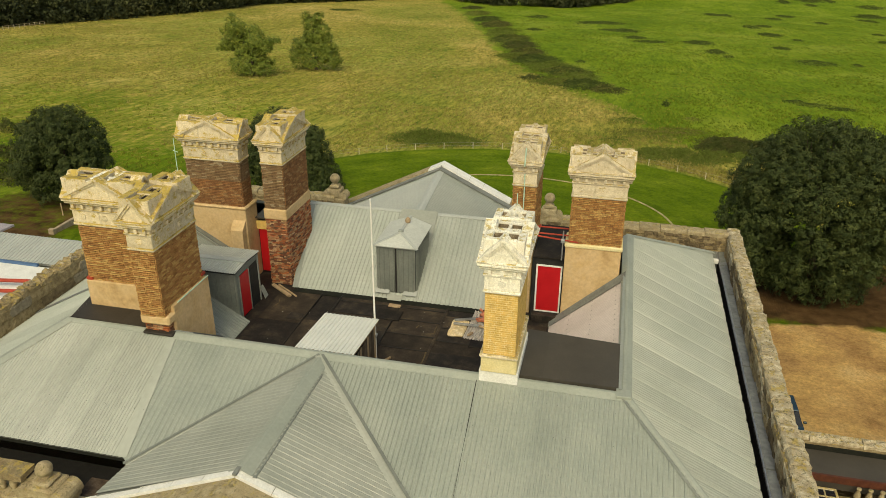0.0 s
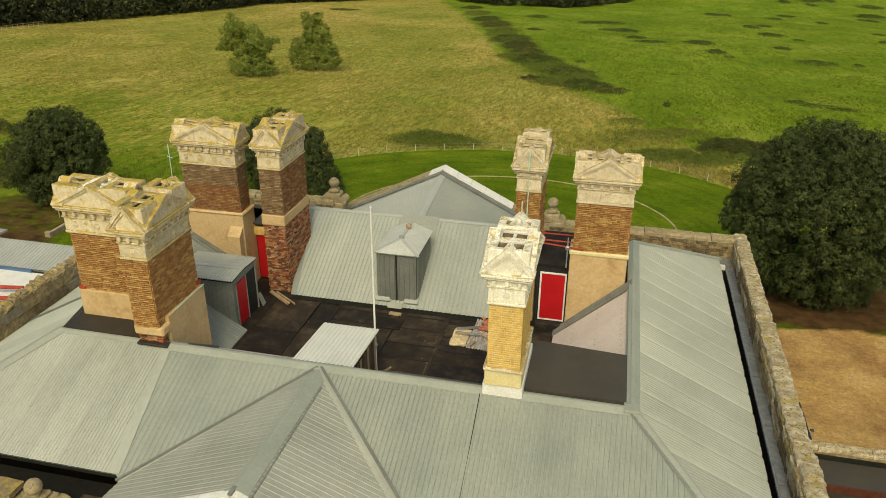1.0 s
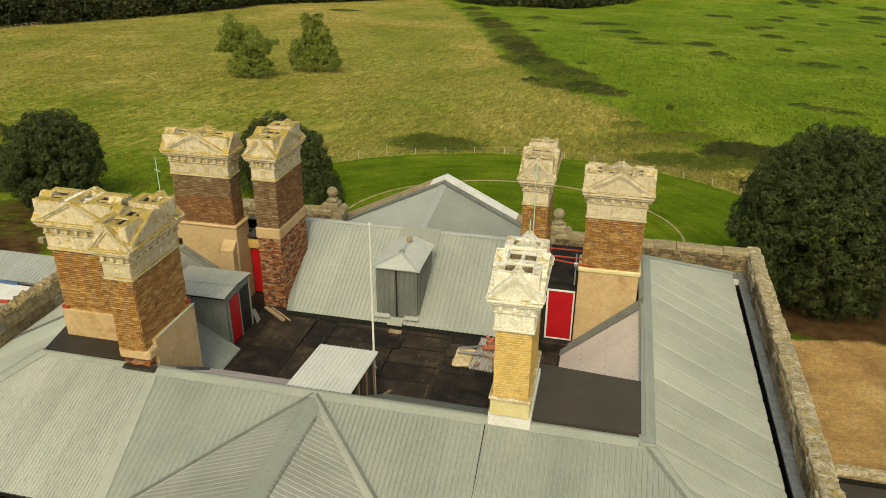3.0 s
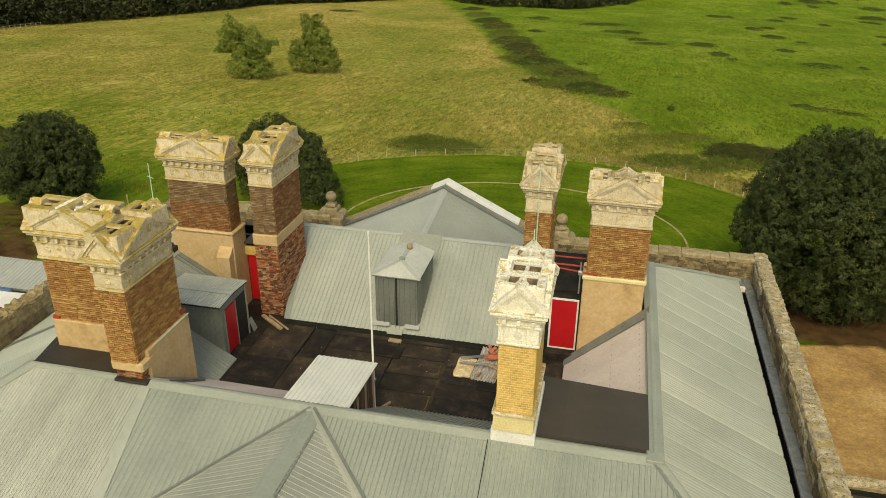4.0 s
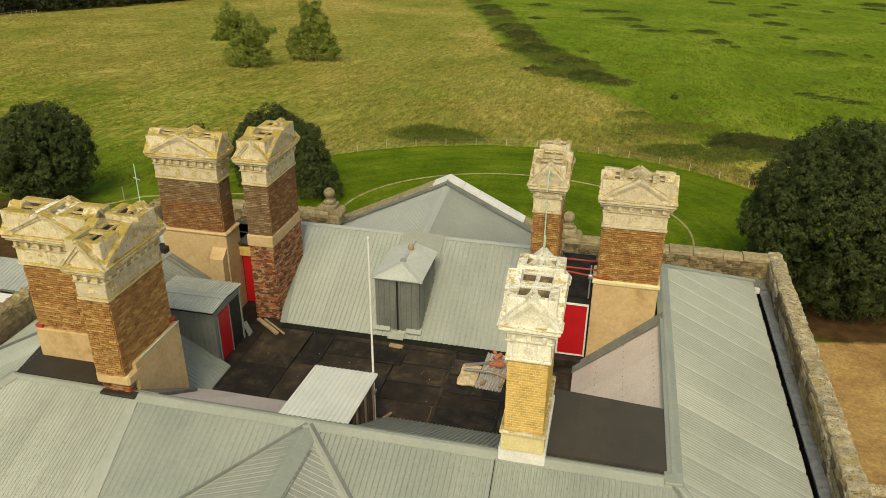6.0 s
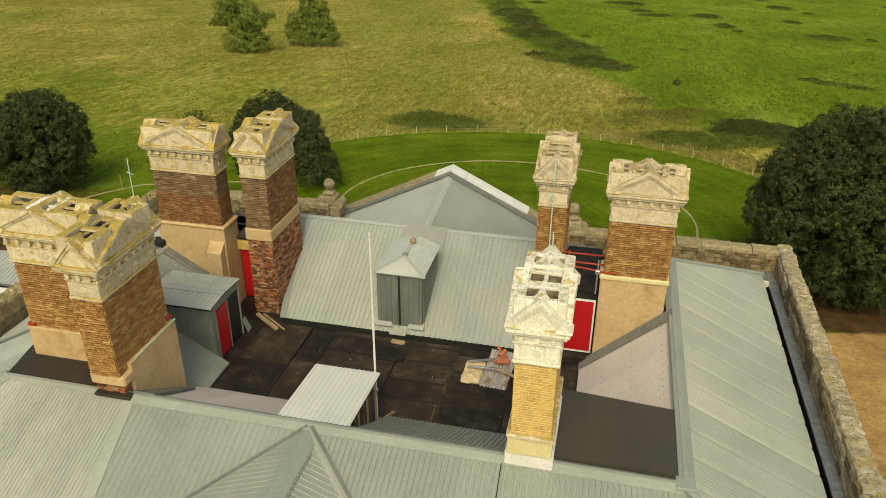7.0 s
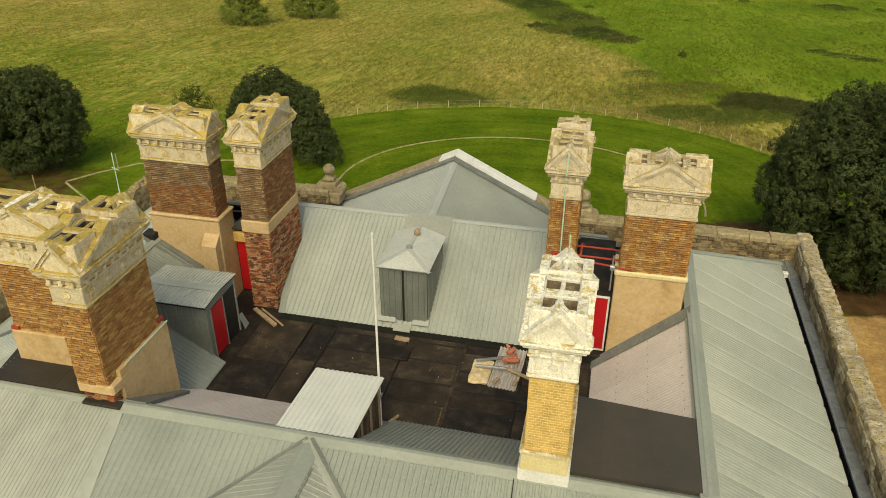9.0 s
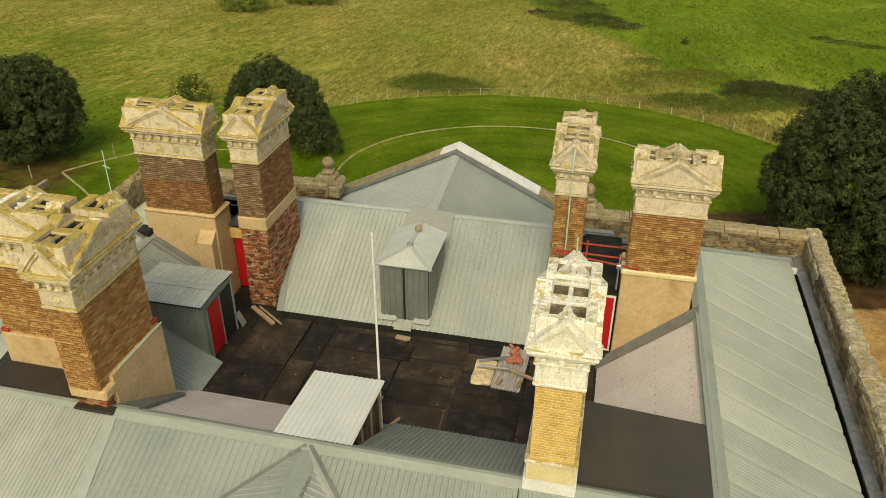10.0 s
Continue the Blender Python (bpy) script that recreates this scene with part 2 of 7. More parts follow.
# ---- ground ----
def ground_z(x, y):
    far = max(0.0, y - 470.0)
    yy = max(-12.0, min(y, 470.0))
    z = -11.2 - 0.078 * yy - 0.02 * min(far, 500.0)
    k = min(1.0, max(0.0, (y - 70.0) / 60.0))
    z += k * 0.9 * noise.noise((x / 55.0, y / 55.0, 3.0)) + 0.12 * noise.noise((x / 9.0, y / 9.0, 1.0)) * (0.3 + 0.7 * k)
    return z


def brick_material(name, colors, mortar_like=0.24, rough=0.92):
    """Fired brick: each brick takes its own tone from a run of colours, with stains over many bricks."""
    m = material(name, [(0.72, 0.70, 0.68), (0.94, 0.94, 0.94), (1.10, 1.08, 1.05)], 5.0, rough, 0.0, 0.8, 40, fine=mortar_like)
    nt = m.node_tree
    n, l = nt.nodes, nt.links
    b = n["Principled BSDF"]
    old = b.inputs["Base Color"].links[0].from_socket
    oi, ge = n.new("ShaderNodeObjectInfo"), n.new("ShaderNodeNewGeometry")
    add, fr = n.new("ShaderNodeMath"), n.new("ShaderNodeMath")
    add.operation, fr.operation = "ADD", "FRACT"
    l.new(oi.outputs["Random"], add.inputs[0])
    l.new(ge.outputs["Random Per Island"], add.inputs[1])
    l.new(add.outputs[0], fr.inputs[0])
    ramp = n.new("ShaderNodeValToRGB")
    e = ramp.color_ramp.elements
    e[0].position, e[0].color = 0.0, (*colors[0], 1)
    e[1].position, e[1].color = 1.0, (*colors[-1], 1)
    for i in range(1, len(colors) - 1):
        e.new(i / (len(colors) - 1)).color = (*colors[i], 1)
    l.new(fr.outputs[0], ramp.inputs["Fac"])
    mix = n.new("ShaderNodeMix")
    mix.data_type, mix.blend_type = "RGBA", "MULTIPLY"
    mix.inputs["Factor"].default_value = 1.0
    l.new(old, mix.inputs["A"])
    l.new(ramp.outputs[0], mix.inputs["B"])
    l.new(mix.outputs["Result"], b.inputs["Base Color"])
    return m


M_BRICK_Y = brick_material("yellow_brick", [(0.62, 0.41, 0.12), (0.68, 0.465, 0.15), (0.73, 0.515, 0.185), (0.66, 0.445, 0.135)], 0.07)
M_BRICK_B = brick_material("brown_stock_brick", [(0.30, 0.145, 0.055), (0.38, 0.19, 0.068), (0.42, 0.225, 0.082), (0.47, 0.275, 0.100), (0.56, 0.37, 0.145), (0.36, 0.175, 0.062), (0.40, 0.21, 0.08)], 0.34)
M_BRICK_R = brick_material("red_brown_brick", [(0.20, 0.098, 0.046), (0.27, 0.128, 0.054), (0.32, 0.155, 0.062), (0.40, 0.25, 0.12), (0.25, 0.118, 0.052), (0.28, 0.14, 0.06)], 0.34)
M_BRICK_G = brick_material("weathered_grey_brick", [(0.17, 0.108, 0.058), (0.24, 0.155, 0.082), (0.30, 0.205, 0.11), (0.21, 0.125, 0.068), (0.27, 0.175, 0.095), (0.42, 0.34, 0.22)])
M_BRICK_O = brick_material("bright_red_brick", [(0.09, 0.045, 0.032), (0.40, 0.12, 0.05), (0.13, 0.06, 0.04), (0.54, 0.19, 0.07), (0.24, 0.09, 0.05), (0.12, 0.07, 0.045), (0.60, 0.40, 0.24), (0.30, 0.10, 0.05), (0.48, 0.34, 0.18), (0.48, 0.17, 0.08), (0.40, 0.27, 0.14)], 0.4)


def weathered(bm, amp=0.012, seed=0.0):
    for v in bm.verts:
        q = v.co * 3.1 + Vector((seed, seed * 2, 0))
        v.co += Vector((noise.noise(q), noise.noise(q + Vector((7, 0, 0))), noise.noise(q + Vector((0, 9, 0))))) * amp
    return bm


# ---- the ground: one sheet with a mown lawn, two fields, gravel and bare earth ----
LAWN = (-2.5, 50.0)


def side_of_field(x, y):
    """Above 0 on the grazed green field, below 0 on the long straw-coloured grass."""
    line = [(26.0, 66.0), (16.4, 97.4), (7.0, 124.5), (-10.7, 155.8), (-23.9, 189.5), (-48.8, 284.1), (-109.7, 480.5), (-160.0, 640.0)]
    yy = min(max(y, line[0][1]), line[-1][1])
    for (xa, ya), (xb, yb) in zip(line, line[1:]):
        if ya <= yy <= yb:
            return x - (xa + (xb - xa) * (yy - ya) / (yb - ya))
    return 1.0


def soft(d, w):
    return min(1.0, max(0.0, 0.5 + d / (2 * w)))


def zones(x, y):
    r = math.hypot(x - LAWN[0], y - LAWN[1])
    wob = 0.8 * noise.noise((x / 4.0, y / 4.0, 7.0))
    lawn = max(soft(34.0 + wob * 0.4 - r, 0.8), soft(46.0 - y, 3.0) * soft(x + 60, 6.0))
    green = soft(side_of_field(x, y) + 4 * wob, 4.0) * soft(y - 90 + 3 * wob, 4.0)
    green = max(green, 0.52 * soft(128 - y + 8 * wob, 30.0) * soft(-38 - x + 6 * wob, 16.0))
    green = max(green, 0.75 * soft(78 - y + 6 * wob, 18.0) * soft(-28 - x + 4 * wob, 10.0))
    gravel = soft(32.6 + 0.15 * (x - 20) + wob - y, 0.7) * soft(x - 14.0, 0.5)
    gravel = max(gravel, soft(33.0 + wob - y, 1.2) * soft(-54.0 + 0.5 * (y - 36) - x, 1.5))
    earth_and_shade = soft(8.6 + 1.5 * wob - math.hypot((x - 26.5) * 0.5, y - 41.8), 2.0)
    earth_and_shade = max(earth_and_shade, soft(5.0 + 1.5 * wob - math.hypot(x + 47.5, (y - 31.0) * 1.2), 2.0))
    # brown path ground, with the west oak's shade on the lawn coloured in
    earth_and_shade = max(earth_and_shade, 0.58 * soft(10.0 + 2 * wob - math.hypot(x + 51.0, (y - 40.0) * 1.0), 4.0))
    return lawn, green, max(gravel, 0.0), earth_and_shade


xs = [-2500, -1500, -900, -600, -450] + [-380 + 8 * i for i in range(40)] + [-60 + 1.25 * i for i in range(88)] + [50 + 5 * i for i in range(40)] + [260, 300, 360, 450, 600, 900, 1500, 2500]
ys = [-2500, -900, -400, -150, -80, -50] + [-30 + 2.5 * i for i in range(16)] + [10 + 1.25 * i for i in range(76)] + [105 + 4 * i for i in range(60)] + [350 + 12 * i for i in range(22)] + [640, 760, 1000, 1500, 2600]
verts = [(x, y, ground_z(x, y)) for y in ys for x in xs]
W = len(xs)
faces = [(j * W + i, j * W + i + 1, (j + 1) * W + i + 1, (j + 1) * W + i) for j in range(len(ys) - 1) for i in range(W - 1)]
me = bpy.data.meshes.new("ground")
me.from_pydata(verts, [], faces)
zl = [zones(x, y) for x, y, _ in verts]
att = me.color_attributes.new("zones", "FLOAT_COLOR", "POINT")
att.data.foreach_set("color", [c for q in zl for c in q])
ground = new("ground", me)
tagged(ground, "sloping parkland of mown lawn, rough fields and gravel", "ground", kind="structure")
for p in me.polygons:
    p.use_smooth = True


def ground_material():
    m = bpy.data.materials.new("parkland")
    m.use_nodes = True
    nt = m.node_tree
    n, l = nt.nodes, nt.links
    b = n["Principled BSDF"]
    b.inputs["Roughness"].default_value = 0.95
    b.inputs["Specular IOR Level"].default_value = 0.05
    pos = n.new("ShaderNodeNewGeometry").outputs["Position"]

    def tex(scale, detail=5.0, stretch=(1, 1, 1), rough=0.6):
        mp = n.new("ShaderNodeMapping")
        mp.inputs["Scale"].default_value = stretch
        l.new(pos, mp.inputs["Vector"])
        t = n.new("ShaderNodeTexNoise")
        t.inputs["Scale"].default_value, t.inputs["Detail"].default_value, t.inputs["Roughness"].default_value = scale, detail, rough
        l.new(mp.outputs[0], t.inputs["Vector"])
        return t.outputs["Fac"]

    def ramp(fac, rows):
        r = n.new("ShaderNodeValToRGB")
        e = r.color_ramp.elements
        e[0].position, e[0].color = rows[0][0], (*rows[0][1], 1)
        e[1].position, e[1].color = rows[-1][0], (*rows[-1][1], 1)
        for q, c in rows[1:-1]:
            e.new(q).color = (*c, 1)
        l.new(fac, r.inputs["Fac"])
        return r.outputs["Color"]

    def mixed(fac, a, c, kind="MIX"):
        x = n.new("ShaderNodeMix")
        x.data_type, x.blend_type = "RGBA", kind
        if isinstance(fac, float):
            x.inputs["Factor"].default_value = fac
        else:
            l.new(fac, x.inputs["Factor"])
        l.new(a, x.inputs["A"])
        l.new(c, x.inputs["B"])
        return x.outputs["Result"]

    at = n.new("ShaderNodeAttribute")
    at.attribute_name = "zones"
    sep = n.new("ShaderNodeSeparateColor")
    l.new(at.outputs["Color"], sep.inputs[0])
    edge = tex(0.9, 4)

    def mask(sock, w=0.5):
        """Roughens the border of a zone."""
        a = n.new("ShaderNodeMath")
        a.operation = "SUBTRACT"
        l.new(edge, a.inputs[0])
        a.inputs[1].default_value = 0.5
        k = n.new("ShaderNodeMath")
        k.operation = "MULTIPLY_ADD"
        l.new(a.outputs[0], k.inputs[0])
        k.inputs[1].default_value = w
        l.new(sock, k.inputs[2])
        r = n.new("ShaderNodeMapRange")
        r.inputs["From Min"].default_value, r.inputs["From Max"].default_value = 0.35, 0.65
        l.new(k.outputs[0], r.inputs["Value"])
        return r.outputs[0]

    clump = tex(0.45, 7, (1.0, 0.20, 1.0), rough=0.75)
    tuft = tex(1.5, 8, (1.0, 0.18, 1.0), rough=0.78)
    blot = tex(0.045, 5, (1.0, 0.6, 1.0))
    fine = tex(2.4, 6, rough=0.7)
    straw = ramp(blot, [(0.36, (0.236, 0.226, 0.046)), (0.5, (0.340, 0.285, 0.074)), (0.64, (0.400, 0.324, 0.103))])
    sweep = tex(0.012, 3, (1.0, 0.7, 1.0))
    straw = mixed(0.75, straw, ramp(sweep, [(0.40, (0.66, 0.86, 0.62)), (0.52, (1.0, 1.0, 1.0)), (0.64, (1.10, 1.02, 1.12))]), "MULTIPLY")
    mottle = tex(0.75, 6, (1.0, 0.28, 1.0), rough=0.7)
    straw = mixed(0.9, straw, ramp(mottle, [(0.34, (0.55, 0.68, 0.55)), (0.47, (0.98, 0.99, 0.95)), (0.62, (1.18, 1.12, 1.2))]), "MULTIPLY")
    straw = mixed(1.0, straw, ramp(tuft, [(0.34, (0.26, 0.36, 0.24)), (0.46, (0.86, 0.93, 0.82)), (0.60, (1.4, 1.3, 1.35))]), "MULTIPLY")
    straw = mixed(0.6, straw, ramp(clump, [(0.36, (0.62, 0.78, 0.5)), (0.50, (1.0, 1.0, 1.0)), (0.64, (1.18, 1.12, 1.1))]), "MULTIPLY")
    green = ramp(blot, [(0.34, (0.104, 0.170, 0.012)), (0.52, (0.150, 0.220, 0.018)), (0.66, (0.205, 0.262, 0.034))])
    green = mixed(0.95, green, ramp(tuft, [(0.32, (0.38, 0.46, 0.40)), (0.47, (0.92, 0.95, 0.88)), (0.62, (1.25, 1.18, 1.15))]), "MULTIPLY")
    green = mixed(0.8, green, ramp(clump, [(0.34, (0.50, 0.60, 0.6)), (0.46, (0.98, 0.98, 0.95)), (0.64, (1.25, 1.18, 1.2))]), "MULTIPLY")
    lawn = ramp(tex(0.16, 5), [(0.35, (0.080, 0.136, 0.007)), (0.55, (0.118, 0.180, 0.011)), (0.7, (0.165, 0.222, 0.019))])
    lawn = mixed(0.85, lawn, ramp(fine, [(0.34, (0.6, 0.66, 0.58)), (0.66, (1.3, 1.22, 1.15))]), "MULTIPLY")
    far = n.new("ShaderNodeVectorMath")
    far.operation = "DISTANCE"
    flat = n.new("ShaderNodeVectorMath")
    flat.operation = "MULTIPLY"
    flat.inputs[1].default_value = (1, 1, 0)
    l.new(pos, flat.inputs[0])
    l.new(flat.outputs[0], far.inputs[0])
    far.inputs[1].default_value = (LAWN[0], LAWN[1], 0)
    band = n.new("ShaderNodeTexNoise")
    band.noise_dimensions = "1D"
    band.inputs["Scale"].default_value, band.inputs["Detail"].default_value = 0.42, 2.0
    l.new(far.outputs["Value"], band.inputs["W"])
    lawn = mixed(0.45, lawn, ramp(band.outputs["Fac"], [(0.36, (0.66, 0.72, 0.7)), (0.5, (1.0, 1.0, 1.0)), (0.64, (1.35, 1.25, 1.2))]), "MULTIPLY")
    gravel = ramp(tex(0.2, 7, (1.0, 1.2, 1.0)), [(0.32, (0.34, 0.200, 0.085)), (0.5, (0.55, 0.36, 0.15)), (0.68, (0.68, 0.50, 0.26))])
    gravel = mixed(0.8, gravel, ramp(tex(5.0, 5, rough=0.75), [(0.34, (0.66, 0.64, 0.62)), (0.5, (1.0, 1.0, 1.0)), (0.64, (1.25, 1.22, 1.2))]), "MULTIPLY")
    gravel = mixed(0.7, gravel, ramp(fine, [(0.3, (0.7, 0.7, 0.7)), (0.7, (1.2, 1.18, 1.15))]), "MULTIPLY")
    gravel = mixed(0.85, gravel, ramp(tex(0.11, 4), [(0.36, (0.62, 0.56, 0.62)), (0.48, (1.0, 0.96, 0.92)), (0.62, (1.12, 1.10, 1.0))]), "MULTIPLY")
    earth_and_shade = ramp(tex(0.5, 6), [(0.35, (0.050, 0.028, 0.012)), (0.65, (0.130, 0.075, 0.032))])
    c = mixed(mask(sep.outputs[1], 0.9), straw, green)
    c = mixed(mask(sep.outputs[0]), c, lawn)
    c = mixed(mask(at.outputs["Alpha"], 0.7), c, earth_and_shade)
    c = mixed(mask(sep.outputs[2]), c, gravel)
    l.new(c, b.inputs["Base Color"])
    bp = n.new("ShaderNodeBump")
    bp.inputs["Strength"].default_value, bp.inputs["Distance"].default_value = 0.9, 0.35
    l.new(tuft, bp.inputs["Height"])
    l.new(bp.outputs[0], b.inputs["Normal"])
    return m


me.materials.append(ground_material())

# the stone edging of the round lawn and of the west path
M_EDGE = material("pale_edging", [(0.20, 0.19, 0.06), (0.48, 0.40, 0.23)], 1.2, 0.95, bump=0.4, bump_scale=12)


def edging(points, label):
    bm = bmesh.new()
    prev = None
    for k, (x, y) in enumerate(points):
        xa, ya = points[max(0, k - 1)]
        xb, yb = points[min(len(points) - 1, k + 1)]
        d = Vector((xb - xa, yb - ya, 0)).normalized()
        side = Vector((-d.y, d.x, 0))
        row = []
        for o, dz in ((-0.11, 0.0), (-0.09, 0.08), (0.09, 0.08), (0.11, 0.0)):
            p = Vector((x, y, 0)) + side * o
            row.append(bm.verts.new((p.x, p.y, ground_z(p.x, p.y) + dz + 0.01 + 0.02 * noise.noise((k * 0.7, o, 2)))))
        if prev:
            for i in range(3):
                bm.faces.new((prev[i], prev[i + 1], row[i + 1], row[i]))
        prev = row
    tagged(part("path_edging", bm, M_EDGE), label, "edging", kind="structure")


def along(points, n):
    """Points at even steps along a broken line."""
    out = []
    for (xa, ya), (xb, yb) in zip(points, points[1:]):
        out += [(xa + (xb - xa) * i / n, ya + (yb - ya) * i / n) for i in range(n)]
    return out + [points[-1]]


edging([(LAWN[0] + 17.95 * math.cos(radians(-8 + 196 * k / 80)), 52.0 + 17.6 * math.sin(radians(-8 + 196 * k / 80))) for k in range(81)], "thin pale stone edging curving round the lawn")
edging(along([(-31.0, 53.0), (-36.5, 51.6), (-42.2, 48.6), (-44.4, 45.0), (-45.8, 41.8)], 6), "pale stone edging of the west path")
edging(along([(-45.6, 41.6), (-41.2, 38.5), (-37.0, 35.2), (-34.0, 31.0)], 6), "pale stone edging of the west path")

# ---- the main roof ----
XR, XL, YR, ZR = 9.05, -10.85, -2.85, 2.63      # ridges of the front, east and west ranges
EZ, EE, YE, XE, XW = 0.45, 0.60, -7.30, 13.30, -15.0   # eaves
EF = 0.85                                         # height of the front eave, under a flatter slope
HEX, HWX = XR + (ZR - EF) * (XE - XR) / (ZR - EE), XL - (ZR - EF) * (XL - XW) / (ZR - EZ)                          # where the two front hips reach that eave
WX0, WX1, PY0, PY1 = -16.70, 14.72, -8.3, 14.9  # outer faces of the house


def corrugated(parent, poly, down, mat, pitch=0.165, rise=0.02, wide=1.1, lift=0.015, rib=0.10, sag=0.0):
    """Ribbed metal sheets laid over a flat convex polygon, ribs running along 'down', cut to its outline."""
    p = [Vector(q) for q in poly]
    nrm = (p[1] - p[0]).cross(p[2] - p[0]).normalized()
    if nrm.z < -1e-4:
        nrm = -nrm
        p.reverse()
    d = Vector(down)
    d = (d - nrm * d.dot(nrm)).normalized()
    u = d.cross(nrm)
    o = p[0]
    us, vs = [(q - o).dot(u) for q in p], [(q - o).dot(d) for q in p]
    u0, u1, v0, v1 = min(us), max(us), min(vs) - 0.1, max(vs) + 0.1
    count = max(1, round((u1 - u0) / wide))
    w = (u1 - u0) / count
    ribs = max(1, round(w / pitch))
    pt = w / ribs
    for s in range(count):
        bm = bmesh.new()
        a0 = u0 + s * w
        prof = []
        for k in range(ribs):
            q = a0 + k * pt
            prof += [(q, 0.0), (q + pt * (0.5 - rib / 2 - 0.08), 0.0), (q + pt * (0.5 - rib / 2), rise), (q + pt * (0.5 + rib / 2), rise), (q + pt * (0.5 + rib / 2 + 0.08), 0.0)]
        prof.append((a0 + w + 0.04, 0.002))
        off = lift + 0.004 * (s % 2)
        def dip(a):
            """A shallow trough where two sheets meet."""
            return -sag * max(0.0, 1.0 - min(abs(a - a0), abs(a0 + w - a)) / 0.13)
        hi = [bm.verts.new(o + u * a + d * v0 + nrm * (h + off + dip(a))) for a, h in prof]
        lo = [bm.verts.new(o + u * a + d * v1 + nrm * (h + off + dip(a))) for a, h in prof]
        for k in range(len(prof) - 1):
            bm.faces.new((hi[k], lo[k], lo[k + 1], hi[k + 1]))
        for k in range(len(p)):
            a, b = p[k], p[(k + 1) % len(p)]
            out = (b - a).cross(nrm)
            bmesh.ops.bisect_plane(bm, geom=bm.verts[:] + bm.edges[:] + bm.faces[:], plane_co=a, plane_no=out, clear_outer=True)
        if bm.faces:
            bmesh.ops.recalc_face_normals(bm, faces=bm.faces[:])
            part("roof_sheet", bm, mat, parent)
        else:
            bm.free()


def capping(parent, a, b, fall=0.5, half=0.2, mat=None, thick=0.012, lift=0.055, name="ridge_capping"):
    """A folded metal strip along a ridge or hip."""
    a, b = Vector(a), Vector(b)
    d = (b - a).normalized()
    side = d.cross(Vector((0, 0, 1))).normalized()
    up = side.cross(d)
    bm = bmesh.new()
    rings = []
    for q in (a - d * 0.05, b + d * 0.05):
        ring = []
        for s, h in ((-half, -fall * half), (-0.05, 0.0), (0.05, 0.0), (half, -fall * half)):
            ring.append(q + side * s + up * (h + lift + thick))
        for s, h in ((half, -fall * half), (0.05, 0.0), (-0.05, 0.0), (-half, -fall * half)):
            ring.append(q + side * s + up * (h + lift))
        rings.append([bm.verts.new(v) for v in ring])
    n = len(rings[0])
    for i in range(n):
        bm.faces.new((rings[0][i], rings[0][(i + 1) % n], rings[1][(i + 1) % n], rings[1][i]))
    bm.faces.new(rings[0][::-1])
    bm.faces.new(rings[1])
    bmesh.ops.recalc_face_normals(bm, faces=bm.faces[:])
    return part(name, bm, mat or M_CAP, parent)


def deck(parent, poly, mat=None, thick=0.12):
    part("roof_deck", slab(poly, thick), mat or M_LEAD, parent)


# lit copy of the pink sheet: its colour is raised for the north-facing slope
M_SHEET_PINK_LIT = material("lit_pink_sheet", [(0.66, 0.58, 0.545), (0.74, 0.66, 0.625)], 0.8, 0.55, 0.0, 0.1, 12, 0.05, fine=0.06)
M_SHEET_NORTH = material("pale_green_sheet", [(0.318, 0.350, 0.308), (0.366, 0.394, 0.353), (0.412, 0.437, 0.394)], 0.45, 0.55, 0.0, 0.05, 9, 0.07, fine=0.06, spec=0.35)
M_GREENBLACK = material("green_black", [(0.006, 0.007, 0.005), (0.016, 0.017, 0.011)], 2.0, 0.9, 0.0, 0.2, 20, fine=0.3)
M_SHEET_OLD = material("older_green_sheet", [(0.236, 0.266, 0.232), (0.274, 0.302, 0.263), (0.308, 0.330, 0.287)], 0.5, 0.45, 0.0, 0.05, 9, 0.04, fine=0.06, spec=0.5)
M_SHEET_BAND = material("green_sheet_in_bands", [(0.325, 0.346, 0.292), (0.375, 0.393, 0.335), (0.425, 0.437, 0.376)], 0.35, 0.5, 0.0, 0.05, 9, 0.09, fine=0.05, spec=0.4)
M_SHEET_FRONT = material("sun_bleached_sheet", [(0.305, 0.328, 0.286), (0.358, 0.378, 0.332), (0.405, 0.42, 0.373)], 0.5, 0.55, 0.0, 0.05, 9, 0.07, fine=0.06, spec=0.35, stretch=(1.0, 0.25, 1.0))
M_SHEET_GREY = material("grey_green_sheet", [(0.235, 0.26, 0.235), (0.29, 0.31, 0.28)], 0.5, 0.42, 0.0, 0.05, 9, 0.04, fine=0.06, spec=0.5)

roof = thing("roof", "pale green-grey ribbed metal roof round a sunken flat", "roof", kind="structure")
PKN, PKS = (-1.03, -2.98, 2.58), (-1.08, -8.75, 2.60)
VL, VR = (-5.72, -7.48, 0.78), (3.02, -7.10, 0.93)
# front range, in three runs of sheet of different age, and its two flanks of the cross gable
south = (0, -1, -0.40)
deck(roof, [(XL, YR, ZR - 0.02), (XR, YR, ZR - 0.02), (HEX, YE, EF - 0.02), (HWX, YE, EF - 0.02)])
corrugated(roof, [(XL, YR, ZR), (-6.6, YR, ZR), (-5.98, YE, EF), (HWX, YE, EF)], south, M_SHEET_FRONT, pitch=0.120, rise=0.015, rib=0.34)
corrugated(roof, [(-6.6, YR, ZR), (PKN[0], YR, ZR), VL, (-5.98, YE, EF)], south, M_SHEET_OLD, pitch=0.178, rise=0.017, rib=0.30)
corrugated(roof, [(PKN[0], YR, ZR), (4.37, YR, ZR), (4.46, YE, EF), VR], south, M_SHEET_OLD, pitch=0.160, rise=0.028, rib=0.32)
